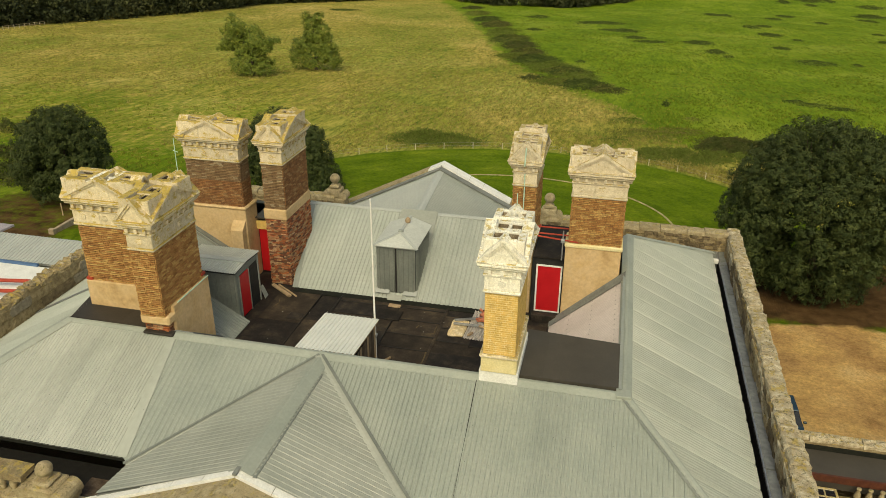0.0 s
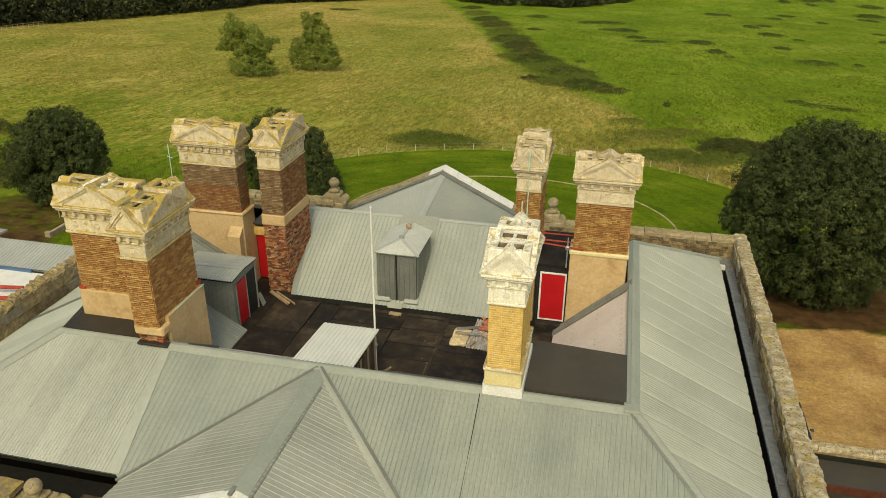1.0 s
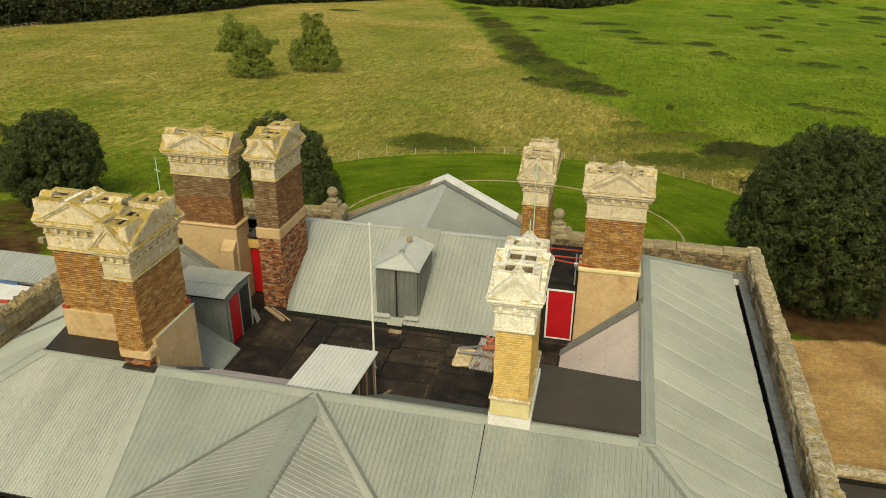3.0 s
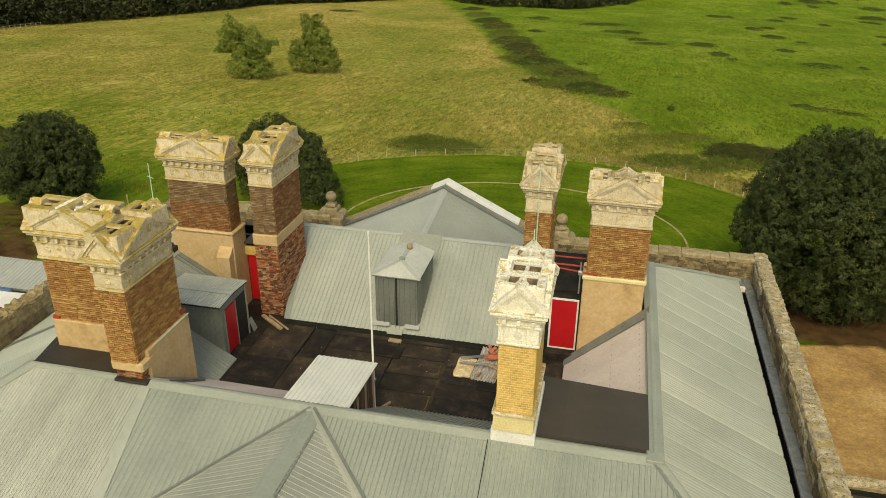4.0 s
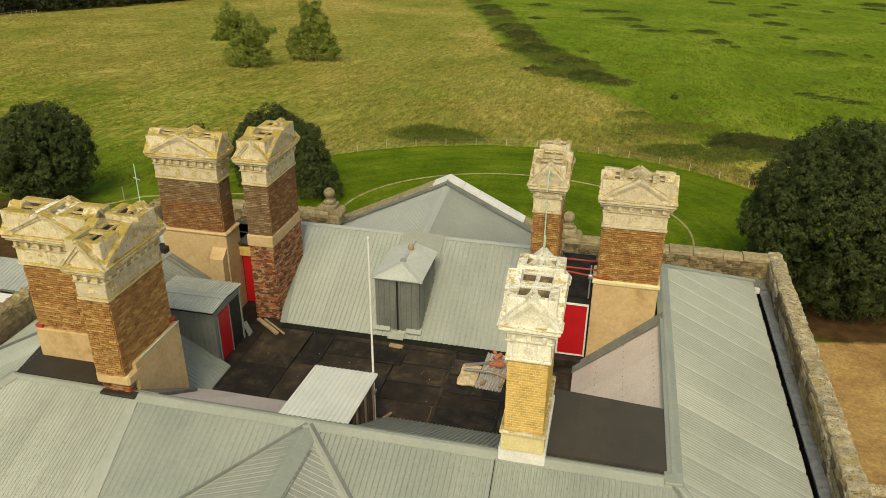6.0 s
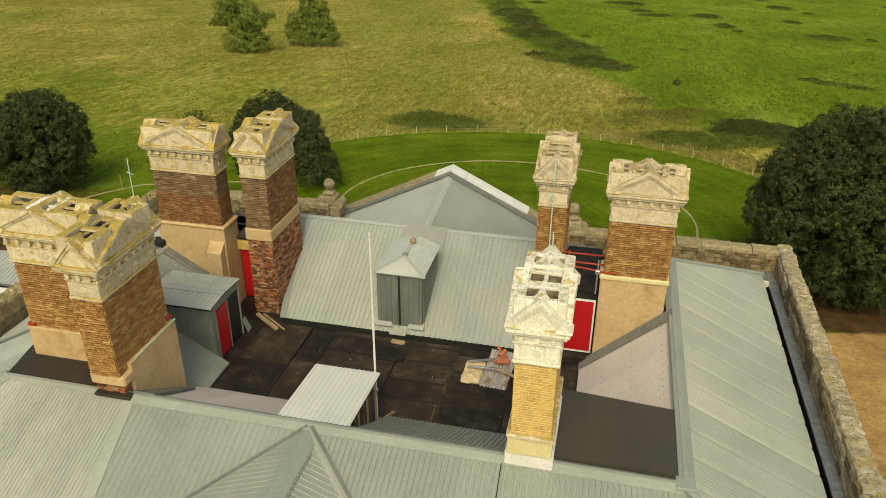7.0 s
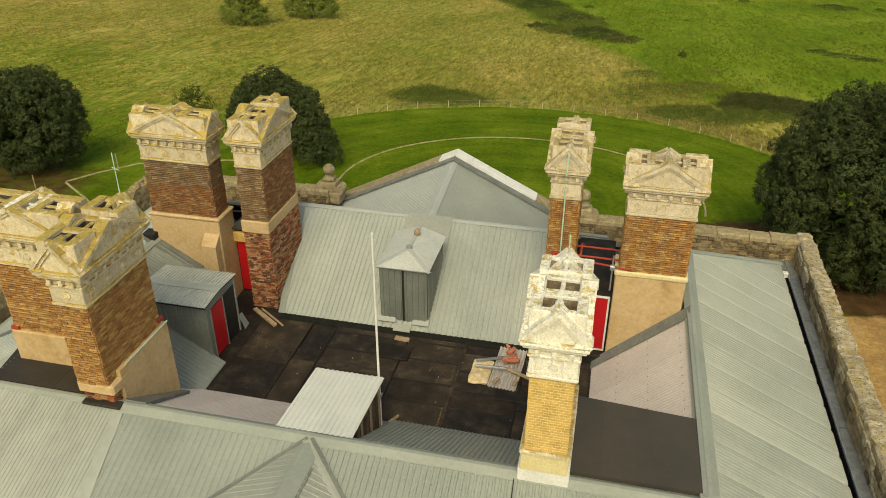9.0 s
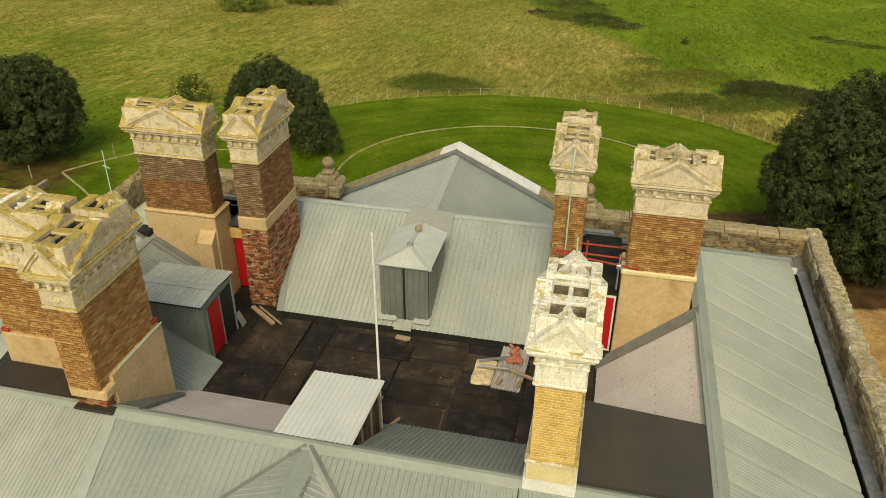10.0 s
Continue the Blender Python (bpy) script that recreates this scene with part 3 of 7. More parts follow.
corrugated(roof, [(4.37, YR, ZR), (XR, YR, ZR), (HEX, YE, EF), (4.46, YE, EF)], south, M_SHEET_OLD, pitch=0.145, rise=0.030, rib=0.32)
part("sheet_lap", slab([(-6.74, YR, ZR + 0.05), (-6.42, YR, ZR + 0.05), (-5.86, YE, EF + 0.05), (-6.24, YE, EF + 0.05)], 0.012), M_SHEET_FRONT, roof)
part("sheet_lap", slab([(4.358, YR, ZR + 0.05), (4.382, YR, ZR + 0.05), (4.472, YE, EF + 0.05), (4.448, YE, EF + 0.05)], 0.012), M_BLACK, roof)
part("front_fascia", boxes((HWX, -5.98, YE + 0.005, YE + 0.04, EF - 0.16, EF + 0.012)), M_GREENBLACK, roof, "dark board under the eave")
fall = 0.40
PL, PR = (-5.95, PKS[1], PKS[2] - 0.397 * 4.87), (3.9, PKS[1], PKS[2] - 0.414 * 4.98)
deck(roof, [(q[0], q[1], q[2] - 0.01) for q in (PKN, PKS, PL, VL)], thick=0.05)
deck(roof, [(q[0], q[1], q[2] - 0.01) for q in (PKN, PKS, PR, VR)], thick=0.05)
corrugated(roof, [PKN, PKS, PL, VL], (-1, 0, -0.397), M_SHEET, rise=0.010, lift=0.03, pitch=0.178, rib=0.3)
corrugated(roof, [PKN, PKS, PR, VR], (1, 0, -0.414), M_SHEET, rise=0.014, lift=0.03, pitch=0.178, rib=0.3)
capping(roof, PKN, PKS, fall, 0.36, lift=0.05)
# dark strip drawn as the shadow line beside the ridge capping
capping(roof, (PKN[0] + 0.36, PKN[1] - 0.85, PKN[2] - 0.15), (PKN[0] + 0.36, PKS[1], PKN[2] - 0.15), 0.4, 0.05, M_CLAD, lift=0.035, name="ridge_shadow_strip")
capping(roof, PKN, VL, 0.1, 0.06, M_SHEET, lift=0.06, name="valley_flashing")
# here and at the other valley, a dark strip stands for the gap's shadow
capping(roof, (PKN[0] - 0.05, PKN[1], PKN[2]), (VL[0] - 0.06, VL[1], VL[2]), 0.1, 0.030, M_CLAD, lift=0.09, name="valley_gap")
capping(roof, PKN, VR, 0.1, 0.17, M_SHEET, lift=0.075, name="valley_flashing")
capping(roof, (PKN[0] + 0.1, PKN[1], PKN[2]), (VR[0] + 0.17, VR[1], VR[2]), 0.1, 0.035, M_CLAD, lift=0.09, name="valley_gap")
# east range
deck(roof, [(XE, YE, EE - 0.02), (XE, 13.2, EE - 0.02), (XR, 9.65, ZR - 0.02), (XR, YR, ZR - 0.02), (HEX, YE, EF - 0.02)])
corrugated(roof, [(XE, YE, EE), (XE, 13.2, EE), (XR, 9.65, ZR), (XR, YR, ZR), (HEX, YE, EF)], (1, 0, -0.4776), M_SHEET_BAND, pitch=0.125, rise=0.009, wide=1.12, lift=0.03, rib=0.3, sag=0.042)
deck(roof, [(XR, 9.65, ZR - 0.02), (XE, 13.2, EE), (6.2, 13.1, EE), (6.2, 9.65, ZR - 0.02)])
# west range
WZ = EZ - 1.0 * (ZR - EZ) / (XL - XW)
deck(roof, [(XL, YR, ZR - 0.02), (HWX, YE, EF - 0.02), (XW - 1.0, YE - 0.45, WZ - 0.02), (XW - 1.0, 13.9, WZ - 0.02), (XL, 9.65, ZR - 0.02)])
part("step_flashing", slab([(-12.3, 0.95, ZR - 0.525 * 1.45 + 0.10), (-12.3, 1.25, ZR - 0.525 * 1.45 + 0.10), (-16.0, 1.25, WZ + 0.10), (-16.0, 0.95, WZ + 0.10)], 0.07), M_LEAD, roof)
corrugated(roof, [(XL, YR, ZR), (HWX, YE, EF), (XW - 1.0, YE - 0.45, WZ), (XW - 1.0, 13.9, WZ), (XL, 9.65, ZR)], (-1, 0, -0.53), M_SHEET_NORTH, pitch=0.15, rise=0.02, wide=1.25, lift=0.03)
deck(roof, [(XL, 9.65, ZR - 0.02), (XW, 13.1, EZ), (-8.2, 13.1, EZ), (-8.2, 9.65, ZR - 0.02)])
# slopes that face the sunken flat
part("roof_deck", slab([(-7.2, YR, ZR - 0.1), (5.6, YR, ZR - 0.1), (5.6, 0.95, -0.02), (-7.2, 0.95, -0.02)], 0.08), M_LEAD, roof)
# pink sheet with added light in its colour, as this slope faces north
corrugated(roof, [(-7.2, YR, ZR - 0.03), (-2.1, YR, ZR - 0.03), (-2.1, 0.95, 0.04), (-7.2, 0.95, 0.04)], (0, 1, -0.69), M_SHEET_PINK_LIT, pitch=0.12, rise=0.015)
corrugated(roof, [(0.05, YR, ZR - 0.03), (5.6, YR, ZR - 0.03), (5.6, 0.95, 0.04), (0.05, 0.95, 0.04)], (0, 1, -0.69), M_SHEET_GREY, pitch=0.14, rise=0.03)
deck(roof, [(XR - 0.05, YR, ZR - 0.02), (XR - 0.05, 5.75, ZR - 0.02), (6.05, 5.75, -0.05), (6.05, YR, -0.05)])
corrugated(roof, [(XR - 0.05, -0.6, ZR), (XR - 0.05, 5.50, ZR), (6.03, 5.50, -0.04), (6.03, -0.6, -0.04)], (-1, 0, -0.91), M_SHEET_PINK, pitch=0.13, rise=0.010)
deck(roof, [(XL, YR, ZR - 0.02), (XL, 2.5, ZR - 0.02), (-6.55, 2.5, 0.0), (-6.55, YR, 0.0)])
corrugated(roof, [(XL, -0.4, ZR), (XL, 2.5, ZR), (-6.55, 2.5, 0.03), (-6.55, -0.4, 0.03)], (1, 0, -0.585), M_SHEET_GREY, pitch=0.15, rise=0.03)
deck(roof, [(XL, 2.5, ZR - 0.02), (XL, 9.6, ZR - 0.02), (-8.3, 9.6, 1.12), (-8.3, 2.5, 1.12)])
corrugated(roof, [(XL, 2.5, ZR), (XL, 6.2, ZR), (-8.3, 6.2, 1.14), (-8.3, 2.5, 1.14)], (1, 0, -0.585), M_SHEET_GREY, pitch=0.15, rise=0.03)
part("wall_flashing", slab([(XR - 0.1, 5.06, ZR + 0.06), (XR - 0.1, 5.50, ZR + 0.22), (6.0, 5.50, 0.12), (6.0, 5.10, 0.0)], 0.015), M_LEAD, roof)
part("ridge_flashing", slab([(-6.60, -2.72, 2.70), (-5.90, -2.72, 2.70), (-6.38, -0.05, 0.86), (-6.60, -0.05, 0.86)], 0.10), M_LEAD, roof)
part("box_gutter", slab([(-11.2, 5.80, 2.92), (-11.2, 6.12, 2.92), (-9.0, 6.05, 1.62), (-9.0, 5.72, 1.62)], 0.10), M_LEAD, roof)
part("box_gutter", slab([(-11.2, 5.55, 2.90), (-11.2, 5.68, 2.90), (-9.0, 5.62, 1.61), (-9.0, 5.50, 1.61)], 0.05), M_CLAD, roof)
part("gutter_mouth", boxes((-11.25, -10.75, 5.7, 6.2, 2.66, 2.92), bevel=0.02), M_BLACK, roof)
bm = bmesh.new()
for fx in (0.12, 0.42, 0.72):
    for k in range(13):
        q = Vector((XR - 0.05 - fx * 2.97, 0.45 + k * 0.38, ZR - fx * 2.67 + 0.03))
        bmesh.ops.create_cone(bm, cap_ends=True, segments=6, radius1=0.018, radius2=0.012, depth=0.03, matrix=Matrix.Translation(q))
scr = part("roof_screws", bm, M_LEAD, roof)
scr["kind"] = "stuff"
bm = bmesh.new()
for k, y in enumerate((-3.55, -4.6, -5.75, -6.9)):
    for i in range(64):
        x = -13.6 + i * 0.356 + 0.03 * noise.noise((i * 1.7, k, 4))
        if abs(x - PKN[0]) < (YR - y) * 1.25 + 0.3 or not XL - (YR - y) * 0.7 < x < XR + (YR - y) * 0.75:
            continue
        bmesh.ops.create_cone(bm, cap_ends=True, segments=6, radius1=0.009, radius2=0.006, depth=0.03, matrix=Matrix.Translation((x, y, ZR - 0.40 * (YR - y) + 0.05)))
scr = part("roof_screws", bm, M_CLAD, roof)
scr["kind"] = "stuff"
# north range
deck(roof, [(-5.95, 5.85, 0.03), (-6.75, 10.4, 2.42), (4.1, 10.4, 2.42), (3.75, 5.85, 0.03)])
nf = (0, -1, -0.525)
corrugated(roof, [(-5.75, 5.8, 0.05), (-6.55, 10.4, 2.45), (-1.95, 10.4, 2.45), (-1.95, 5.8, 0.05)], nf, M_SHEET_NORTH, pitch=0.2, rise=0.030, rib=0.34)
corrugated(roof, [(-1.95, 5.8, 0.05), (-1.95, 10.4, 2.45), (-0.1, 10.4, 2.45), (-0.1, 5.8, 0.05)], nf, M_SHEET_NORTH, pitch=0.2, rise=0.030, rib=0.34)
corrugated(roof, [(-0.1, 5.8, 0.05), (-0.1, 10.4, 2.45), (4.1, 10.4, 2.45), (3.75, 5.8, 0.05)], nf, M_SHEET_NORTH, pitch=0.2, rise=0.030, rib=0.34)
part("sheet_lap", slab([(-1.95, 8.3, 1.50), (-0.05, 8.3, 1.50), (-0.1, 10.45, 2.58), (-1.95, 10.45, 2.58)], 0.02), M_SHEET, roof, "plain flat sheet above the dormer")
part("verge_flashing", slab([(-5.98, 5.75, 0.10), (-5.72, 5.75, 0.10), (-6.5, 10.45, 2.55), (-6.78, 10.45, 2.55)], 0.02), M_SHEET_GREY, roof)
part("fascia", boxes((-5.9, 3.75, 5.83, 5.88, -0.02, 0.07)), M_BLACK, roof)
# dark strip laid on the felt as the shade below the fascia
part("eave_shade_strip", boxes((-5.85, 3.8, 5.44, 5.82, 0.0, 0.062), bevel=0.01), M_GREENBLACK, roof, "dark strip standing in for shade along the eave")
# roof behind the north pediment
NP = (-1.1, 15.55, 3.05)
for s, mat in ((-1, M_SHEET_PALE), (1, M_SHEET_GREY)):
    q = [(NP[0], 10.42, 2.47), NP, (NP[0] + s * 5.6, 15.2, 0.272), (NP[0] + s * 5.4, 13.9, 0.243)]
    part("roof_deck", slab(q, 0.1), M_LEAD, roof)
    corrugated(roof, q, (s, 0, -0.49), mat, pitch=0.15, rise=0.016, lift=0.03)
capping(roof, (NP[0], 10.5, 2.48), NP, 0.35, 0.22, M_SHEET_PALE)
deck(roof, [(-8.2, 10.35, 2.42), (6.2, 10.35, 2.42), (6.2, 14.1, 0.55), (-8.2, 14.1, 0.55)])
corrugated(roof, [(-8.2, 10.35, 2.42), (-1.1, 10.35, 2.42), (-6.3, 14.0, 0.62), (-8.2, 14.0, 0.62)], (0, 1, -0.5), M_SHEET_PALE, pitch=0.15, rise=0.02)
corrugated(roof, [(-1.1, 10.35, 2.42), (6.2, 10.35, 2.42), (6.2, 14.0, 0.62), (4.1, 14.0, 0.62)], (0, 1, -0.5), M_SHEET_PALE, pitch=0.15, rise=0.02)
# cappings
capping(roof, (-6.75, YR, ZR), (XR, YR, ZR), 0.5, 0.26)
capping(roof, (XL, YR, ZR - 0.01), (-6.8, YR, ZR - 0.01), 0.5, 0.16)
capping(roof, (XR, YR, ZR), (XR, 9.65, ZR), 0.5, 0.24)
capping(roof, (XR + 0.05, YR, ZR), (HEX + 0.05, YE, EF), 0.30, 0.11, lift=0.035)
part("ridge_joint", boxes((XR - 0.26, XR + 0.22, YR - 0.20, YR + 0.26, ZR - 0.35, ZR + 0.068), bevel=0.02), M_CAP, roof)
# dark strip drawn as the shadow line under the hip capping's edge
capping(roof, (XR - 0.10, YR - 0.10, ZR - 0.045), (HEX - 0.10, YE - 0.10, EF - 0.045), 0.1, 0.022, M_CLAD, lift=0.05, name="hip_shadow_strip")
capping(roof, (XR, 9.65, ZR), (XE, 13.2, EE), 0.3, 0.16, lift=0.06)
capping(roof, (XL, YR, ZR), (HWX, YE, EF), 0.3, 0.26, lift=0.06)
capping(roof, (XL, -1.2, ZR), (XL, 9.65, ZR), 0.5, 0.2)
capping(roof, (-6.75, 10.42, 2.45), (4.1, 10.42, 2.45), 0.4, 0.16, M_SHEET_PALE)

# flat tops beside the chimneys
for pts, z, lab in (([(5.62, -2.62), (8.88, -2.62), (8.86, 0.05), (5.62, 0.3)], 2.70, "smooth dark roofing membrane on a flat top"), ([(-10.85, -2.72), (-6.75, -2.72), (-6.75, -0.3), (-10.1, -0.3), (-11.15, -1.2)], 2.66, "dark roofing membrane round a chimney foot")):
    fl = thing("flat_roof", lab, "flat roof", kind="structure")
    skin = M_FLAT if pts[0][0] > 0 else M_FLAT_DARK
    part("membrane", prism(pts, 0.6, z), skin, fl)
    xa, xb = min(q[0] for q in pts), max(q[0] for q in pts)
    if pts[0][0] > 0:
        for k in range(4):
            x0, x1 = 5.64 + k * 0.805, 5.64 + (k + 1) * 0.805
            part("membrane_sheet", slab([(x0, -2.6, z + 0.005 + 0.003 * (k % 2)), (x1 + 0.03, -2.6, z + 0.005 + 0.003 * (k % 2)), (x1 + 0.03, 0.29 - 0.077 * (x1 - 5.62), z + 0.005 + 0.003 * (k % 2)), (x0, 0.29 - 0.077 * (x0 - 5.62), z + 0.005 + 0.003 * (k % 2))], 0.004), skin, fl)
        continue
    part("membrane_seam", boxes(((xa + xb) / 2 - 0.02, (xa + xb) / 2 + 0.05, -2.6, -0.9, z, z + 0.006)), skin, fl)
part("upstand", boxes((8.86, 8.97, -2.7, 5.5, 2.55, 2.73)), M_SHEET_GREY, roof)

# ---- the sunken flat: felt laid in strips ----
M_FELT_BROWN = material("browned_felt", [(0.014, 0.010, 0.007), (0.034, 0.025, 0.017), (0.090, 0.066, 0.042)], 1.1, 0.8, 0.0, 0.5, 24, 0.35, fine=0.35, detail=10.0)
M_TAR = material("bitumen_seam", [(0.006, 0.005, 0.004), (0.014, 0.011, 0.009)], 4.0, 0.55, 0.0, 0.4, 20, 0.2, fine=0.2)
well = thing("sunken_flat", "blackened roofing felt laid in overlapping strips", "flat roof", kind="structure")
part("felt_base", boxes((-8.3, 7.0, 0.4, 9.6, -0.3, 0.0)), M_FELT, well)
rng = random.Random(5)
COLS = [(-6.35, -4.40, [0.95, 2.9, 5.75]), (-4.40, -3.44, [0.95, 3.2, 5.75]), (-3.44, -0.62, [0.95, 2.1, 3.32, 4.18, 5.16, 5.8]), (-0.62, 1.53, [0.95, 1.97, 3.02, 3.34, 4.2, 5.18, 5.8]), (1.53, 3.75, [0.95, 1.93, 2.89, 3.9, 4.85, 5.8]), (3.75, 5.95, [0.95, 2.3, 3.6, 5.0])]
for i, (x0, x1, rows) in enumerate(COLS):
    for j, (y0, y1) in enumerate(zip(rows, rows[1:])):
        z = 0.012 + 0.018 * ((i * 2 + j) % 3)
        w = lambda: rng.uniform(-0.025, 0.025)
        bm = slab([(x0 - 0.03 + w(), y0 + w(), z), (x1 + 0.02 + w(), y0 + w(), z), (x1 + 0.02 + w(), y1 + 0.03 + w(), z + 0.004), (x0 - 0.03 + w(), y1 + 0.03 + w(), z + 0.004)], 0.03)
        part("felt_strip", bm, M_FELT if (i + j * 2) % 4 in (0, 3) and i != 3 else M_FELT_BROWN, well)
        if j and i > 1:
            part("felt_seam", weathered(boxes((x0 + 0.02, x1 - 0.02, y0 - 0.025, y0 + 0.035, 0.0, z + 0.022), bevel=0.012), 0.008, x0 + y0), M_TAR, well)
for x, y0, y1 in ((-4.40, 1.0, 5.6), (-3.44, 1.0, 5.6), (-0.62, 1.0, 5.7), (3.75, 1.0, 4.9)):
    part("felt_seam", weathered(boxes((x - 0.03, x + 0.03, y0, y1, 0.0, 0.072), bevel=0.012), 0.008, x), M_TAR, well)
for x0, x1, y0, y1, h in ((-5.15, -4.5, 3.08, 3.62, 0.08), (-1.48, -0.32, 4.0, 4.82, 0.10), (2.98, 4.2, 2.68, 3.2, 0.08)):
    part("raised_hatch", boxes((x0, x1, y0, y1, 0, h), bevel=0.03), M_FELT, well)
part("felt_ridge", boxes((1.46, 1.60, 0.95, 5.6, 0, 0.065), bevel=0.025), M_FELT_BROWN, well)
part("felt_ridge", boxes((-3.52, -3.38, 3.2, 5.4, 0, 0.065), bevel=0.025), M_FELT, well)
part("felt_ridge", boxes((-3.4, 1.5, 3.02, 3.2, 0, 0.06), bevel=0.025), M_FELT_BROWN, well)
bm = bmesh.new()
for _ in range(26):
    x, y, r = rng.uniform(-6.0, 5.0), rng.uniform(1.1, 5.6), rng.uniform(0.006, 0.018)
    vs = [bm.verts.new((x + r * math.cos(q) * rng.uniform(0.7, 1.3), y + r * math.sin(q) * rng.uniform(0.7, 1.6), 0.058)) for q in [k * math.pi / 3 for k in range(6)]]
    bm.faces.new(vs)
sp = part("droppings", bm, M_WHITE, well, "scattered pale specks")
sp["kind"] = "stuff"
M_SILT = material("tan_silt", [(0.05, 0.038, 0.022), (0.16, 0.115, 0.06)], 5.0, 0.95, fine=0.35)
for pts in ([(1.44, 0.95), (1.45, 1.4), (1.42, 1.9)], [(0.9, 3.24), (1.25, 3.22), (1.40, 3.4), (1.38, 3.95)], [(0.55, 3.62), (0.62, 3.85)], [(-6.1, 3.9), (-6.0, 4.3), (-6.1, 4.6)], [(-4.4, 5.62), (-3.2, 5.60), (-2.2, 5.66)], [(0.6, 5.42), (1.1, 5.4)]):
    bm = bmesh.new()
    prev = None
    for (xa, ya), (xb, yb) in zip(pts, pts[1:]):
        for i in range(9):
            t = i / 8
            x, y = xa + (xb - xa) * t, ya + (yb - ya) * t
            w = 0.016 + 0.045 * abs(noise.noise((x * 5, y * 5, 3)))
            d = Vector((yb - ya, xa - xb, 0)).normalized() * w
            row = [bm.verts.new((x - d.x, y - d.y, 0.044)), bm.verts.new((x, y, 0.058)), bm.verts.new((x + d.x, y + d.y, 0.044))]
            if prev:
                bm.faces.new((prev[0], prev[1], row[1], row[0]))
                bm.faces.new((prev[1], prev[2], row[2], row[1]))
            prev = row
    part("silt_line", bm, M_SILT, well, "line of tan silt")

# ---- outer walls, parapets and gutters ----
def coping_run(parent, a, b, half, z, rng, lo=0.55, hi=1.0, name="coping_stone", jag=0.022, mat=None):
    """Worn coping stones, each its own block, from a to b."""
    a, b = Vector((*a, z)), Vector((*b, z))
    d = (b - a).normalized()
    side = Vector((-d.y, d.x, 0))
    total, s = (b - a).length, 0.0
    while s < total - 0.05:
        w = min(rng.uniform(lo, hi), total - s)
        if total - s - w < 0.3:
            w = total - s
        bm = bmesh.new()
        h = rng.uniform(0.16, 0.24)
        sh = rng.uniform(-0.03, 0.03)
        n0 = 5
        grid = []
        for i in range(n0):
            row = []
            t = s + 0.012 + (w - 0.024) * i / (n0 - 1)
            for c, zz in ((-half, -0.02), (-half, h * 0.72), (-half * 0.72, h), (0, h * 1.04), (half * 0.72, h), (half, h * 0.72), (half, -0.02)):
                jx, jz = rng.uniform(-jag, jag), rng.uniform(-jag, jag)
                row.append(bm.verts.new(a + d * t + side * (c + sh + jx) + Vector((0, 0, zz + (jz if zz > 0 else 0)))))
            grid.append(row)
        for i in range(n0 - 1):
            for k in range(6):
                bm.faces.new((grid[i][k], grid[i + 1][k], grid[i + 1][k + 1], grid[i][k + 1]))
        bm.faces.new(grid[0])
        bm.faces.new(grid[-1][::-1])
        bmesh.ops.recalc_face_normals(bm, faces=bm.faces[:])
        part(name, bm, mat or M_STONE, parent)
        s += w


def rough_face(x0, x1, y0, y1, z0, z1, step=0.35, amp=0.025, seed=1):
    """A wall block whose faces are uneven rubble."""
    bm = bmesh.new()
    box(bm, x0, x1, y0, y1, z0, z1)
    for axis, (u, v) in enumerate(((x0, x1), (y0, y1), (z0, z1))):
        k = int((v - u) / step)
        for i in range(1, min(k, 90)):
            co, no = [0, 0, 0], [0, 0, 0]
            co[axis], no[axis] = u + (v - u) * i / k, 1
            bmesh.ops.bisect_plane(bm, geom=bm.verts[:] + bm.edges[:] + bm.faces[:], plane_co=co, plane_no=no)
    for v in bm.verts:
        q = v.co * 2.3
        v.co += Vector((noise.noise(q + Vector((seed, 0, 0))), noise.noise(q + Vector((0, seed + 9, 0))), 0.5 * noise.noise(q + Vector((0, 0, seed + 20))))) * amp * 2
    return bm


def stone_facing(parent, a, b, out, z0, z1, seed, mats, deep=0.05, wide=(0.28, 0.72), tall=0.27):
    """Roughly squared stones laid in courses on a wall face from a to b; 'out' points away from the wall."""
    rng = random.Random(seed)
    kinds = []
    for k in range(4):
        bm = boxes((-0.5, 0.5, -0.5, 0.5, -0.5, 0.5), bevel=0.12)
        bmesh.ops.subdivide_edges(bm, edges=[e for e in bm.edges if e.calc_length() > 0.5], cuts=1, use_grid_fill=True)
        for v in bm.verts:
            v.co += Vector((rng.uniform(-0.07, 0.07), rng.uniform(-0.22, 0.22), rng.uniform(-0.11, 0.11)))
        kinds.append(shared_mesh("stone", bm, mats[k % len(mats)]))
    a, b, out = Vector((*a, 0)), Vector((*b, 0)), Vector((*out, 0))
    d = (b - a).normalized()
    turn = Matrix(((d.x, out.x, 0, 0), (d.y, out.y, 0, 0), (0, 0, 1, 0), (0, 0, 0, 1)))
    courses = round((z1 - z0) / tall)
    h = (z1 - z0) / courses
    for c in range(courses):
        u = -rng.uniform(0, 0.3)
        while u < (b - a).length - 0.1:
            w = rng.uniform(*wide)
            lo, hi = max(u, 0), min(u + w, (b - a).length)
            u += w
            if hi - lo < 0.12:
                continue
            p = a + d * (lo + hi) / 2 + out * rng.uniform(-0.03, 0.02) + Vector((0, 0, z0 + (c + 0.5) * h + 0.05 * noise.noise((lo * 0.8, c * 1.7, seed))))
            sharing("stone", kinds[rng.randrange(4)], parent, Matrix.Translation(p) @ turn @ Matrix.Diagonal((hi - lo - 0.016, deep * 2, h - 0.010, 1)))


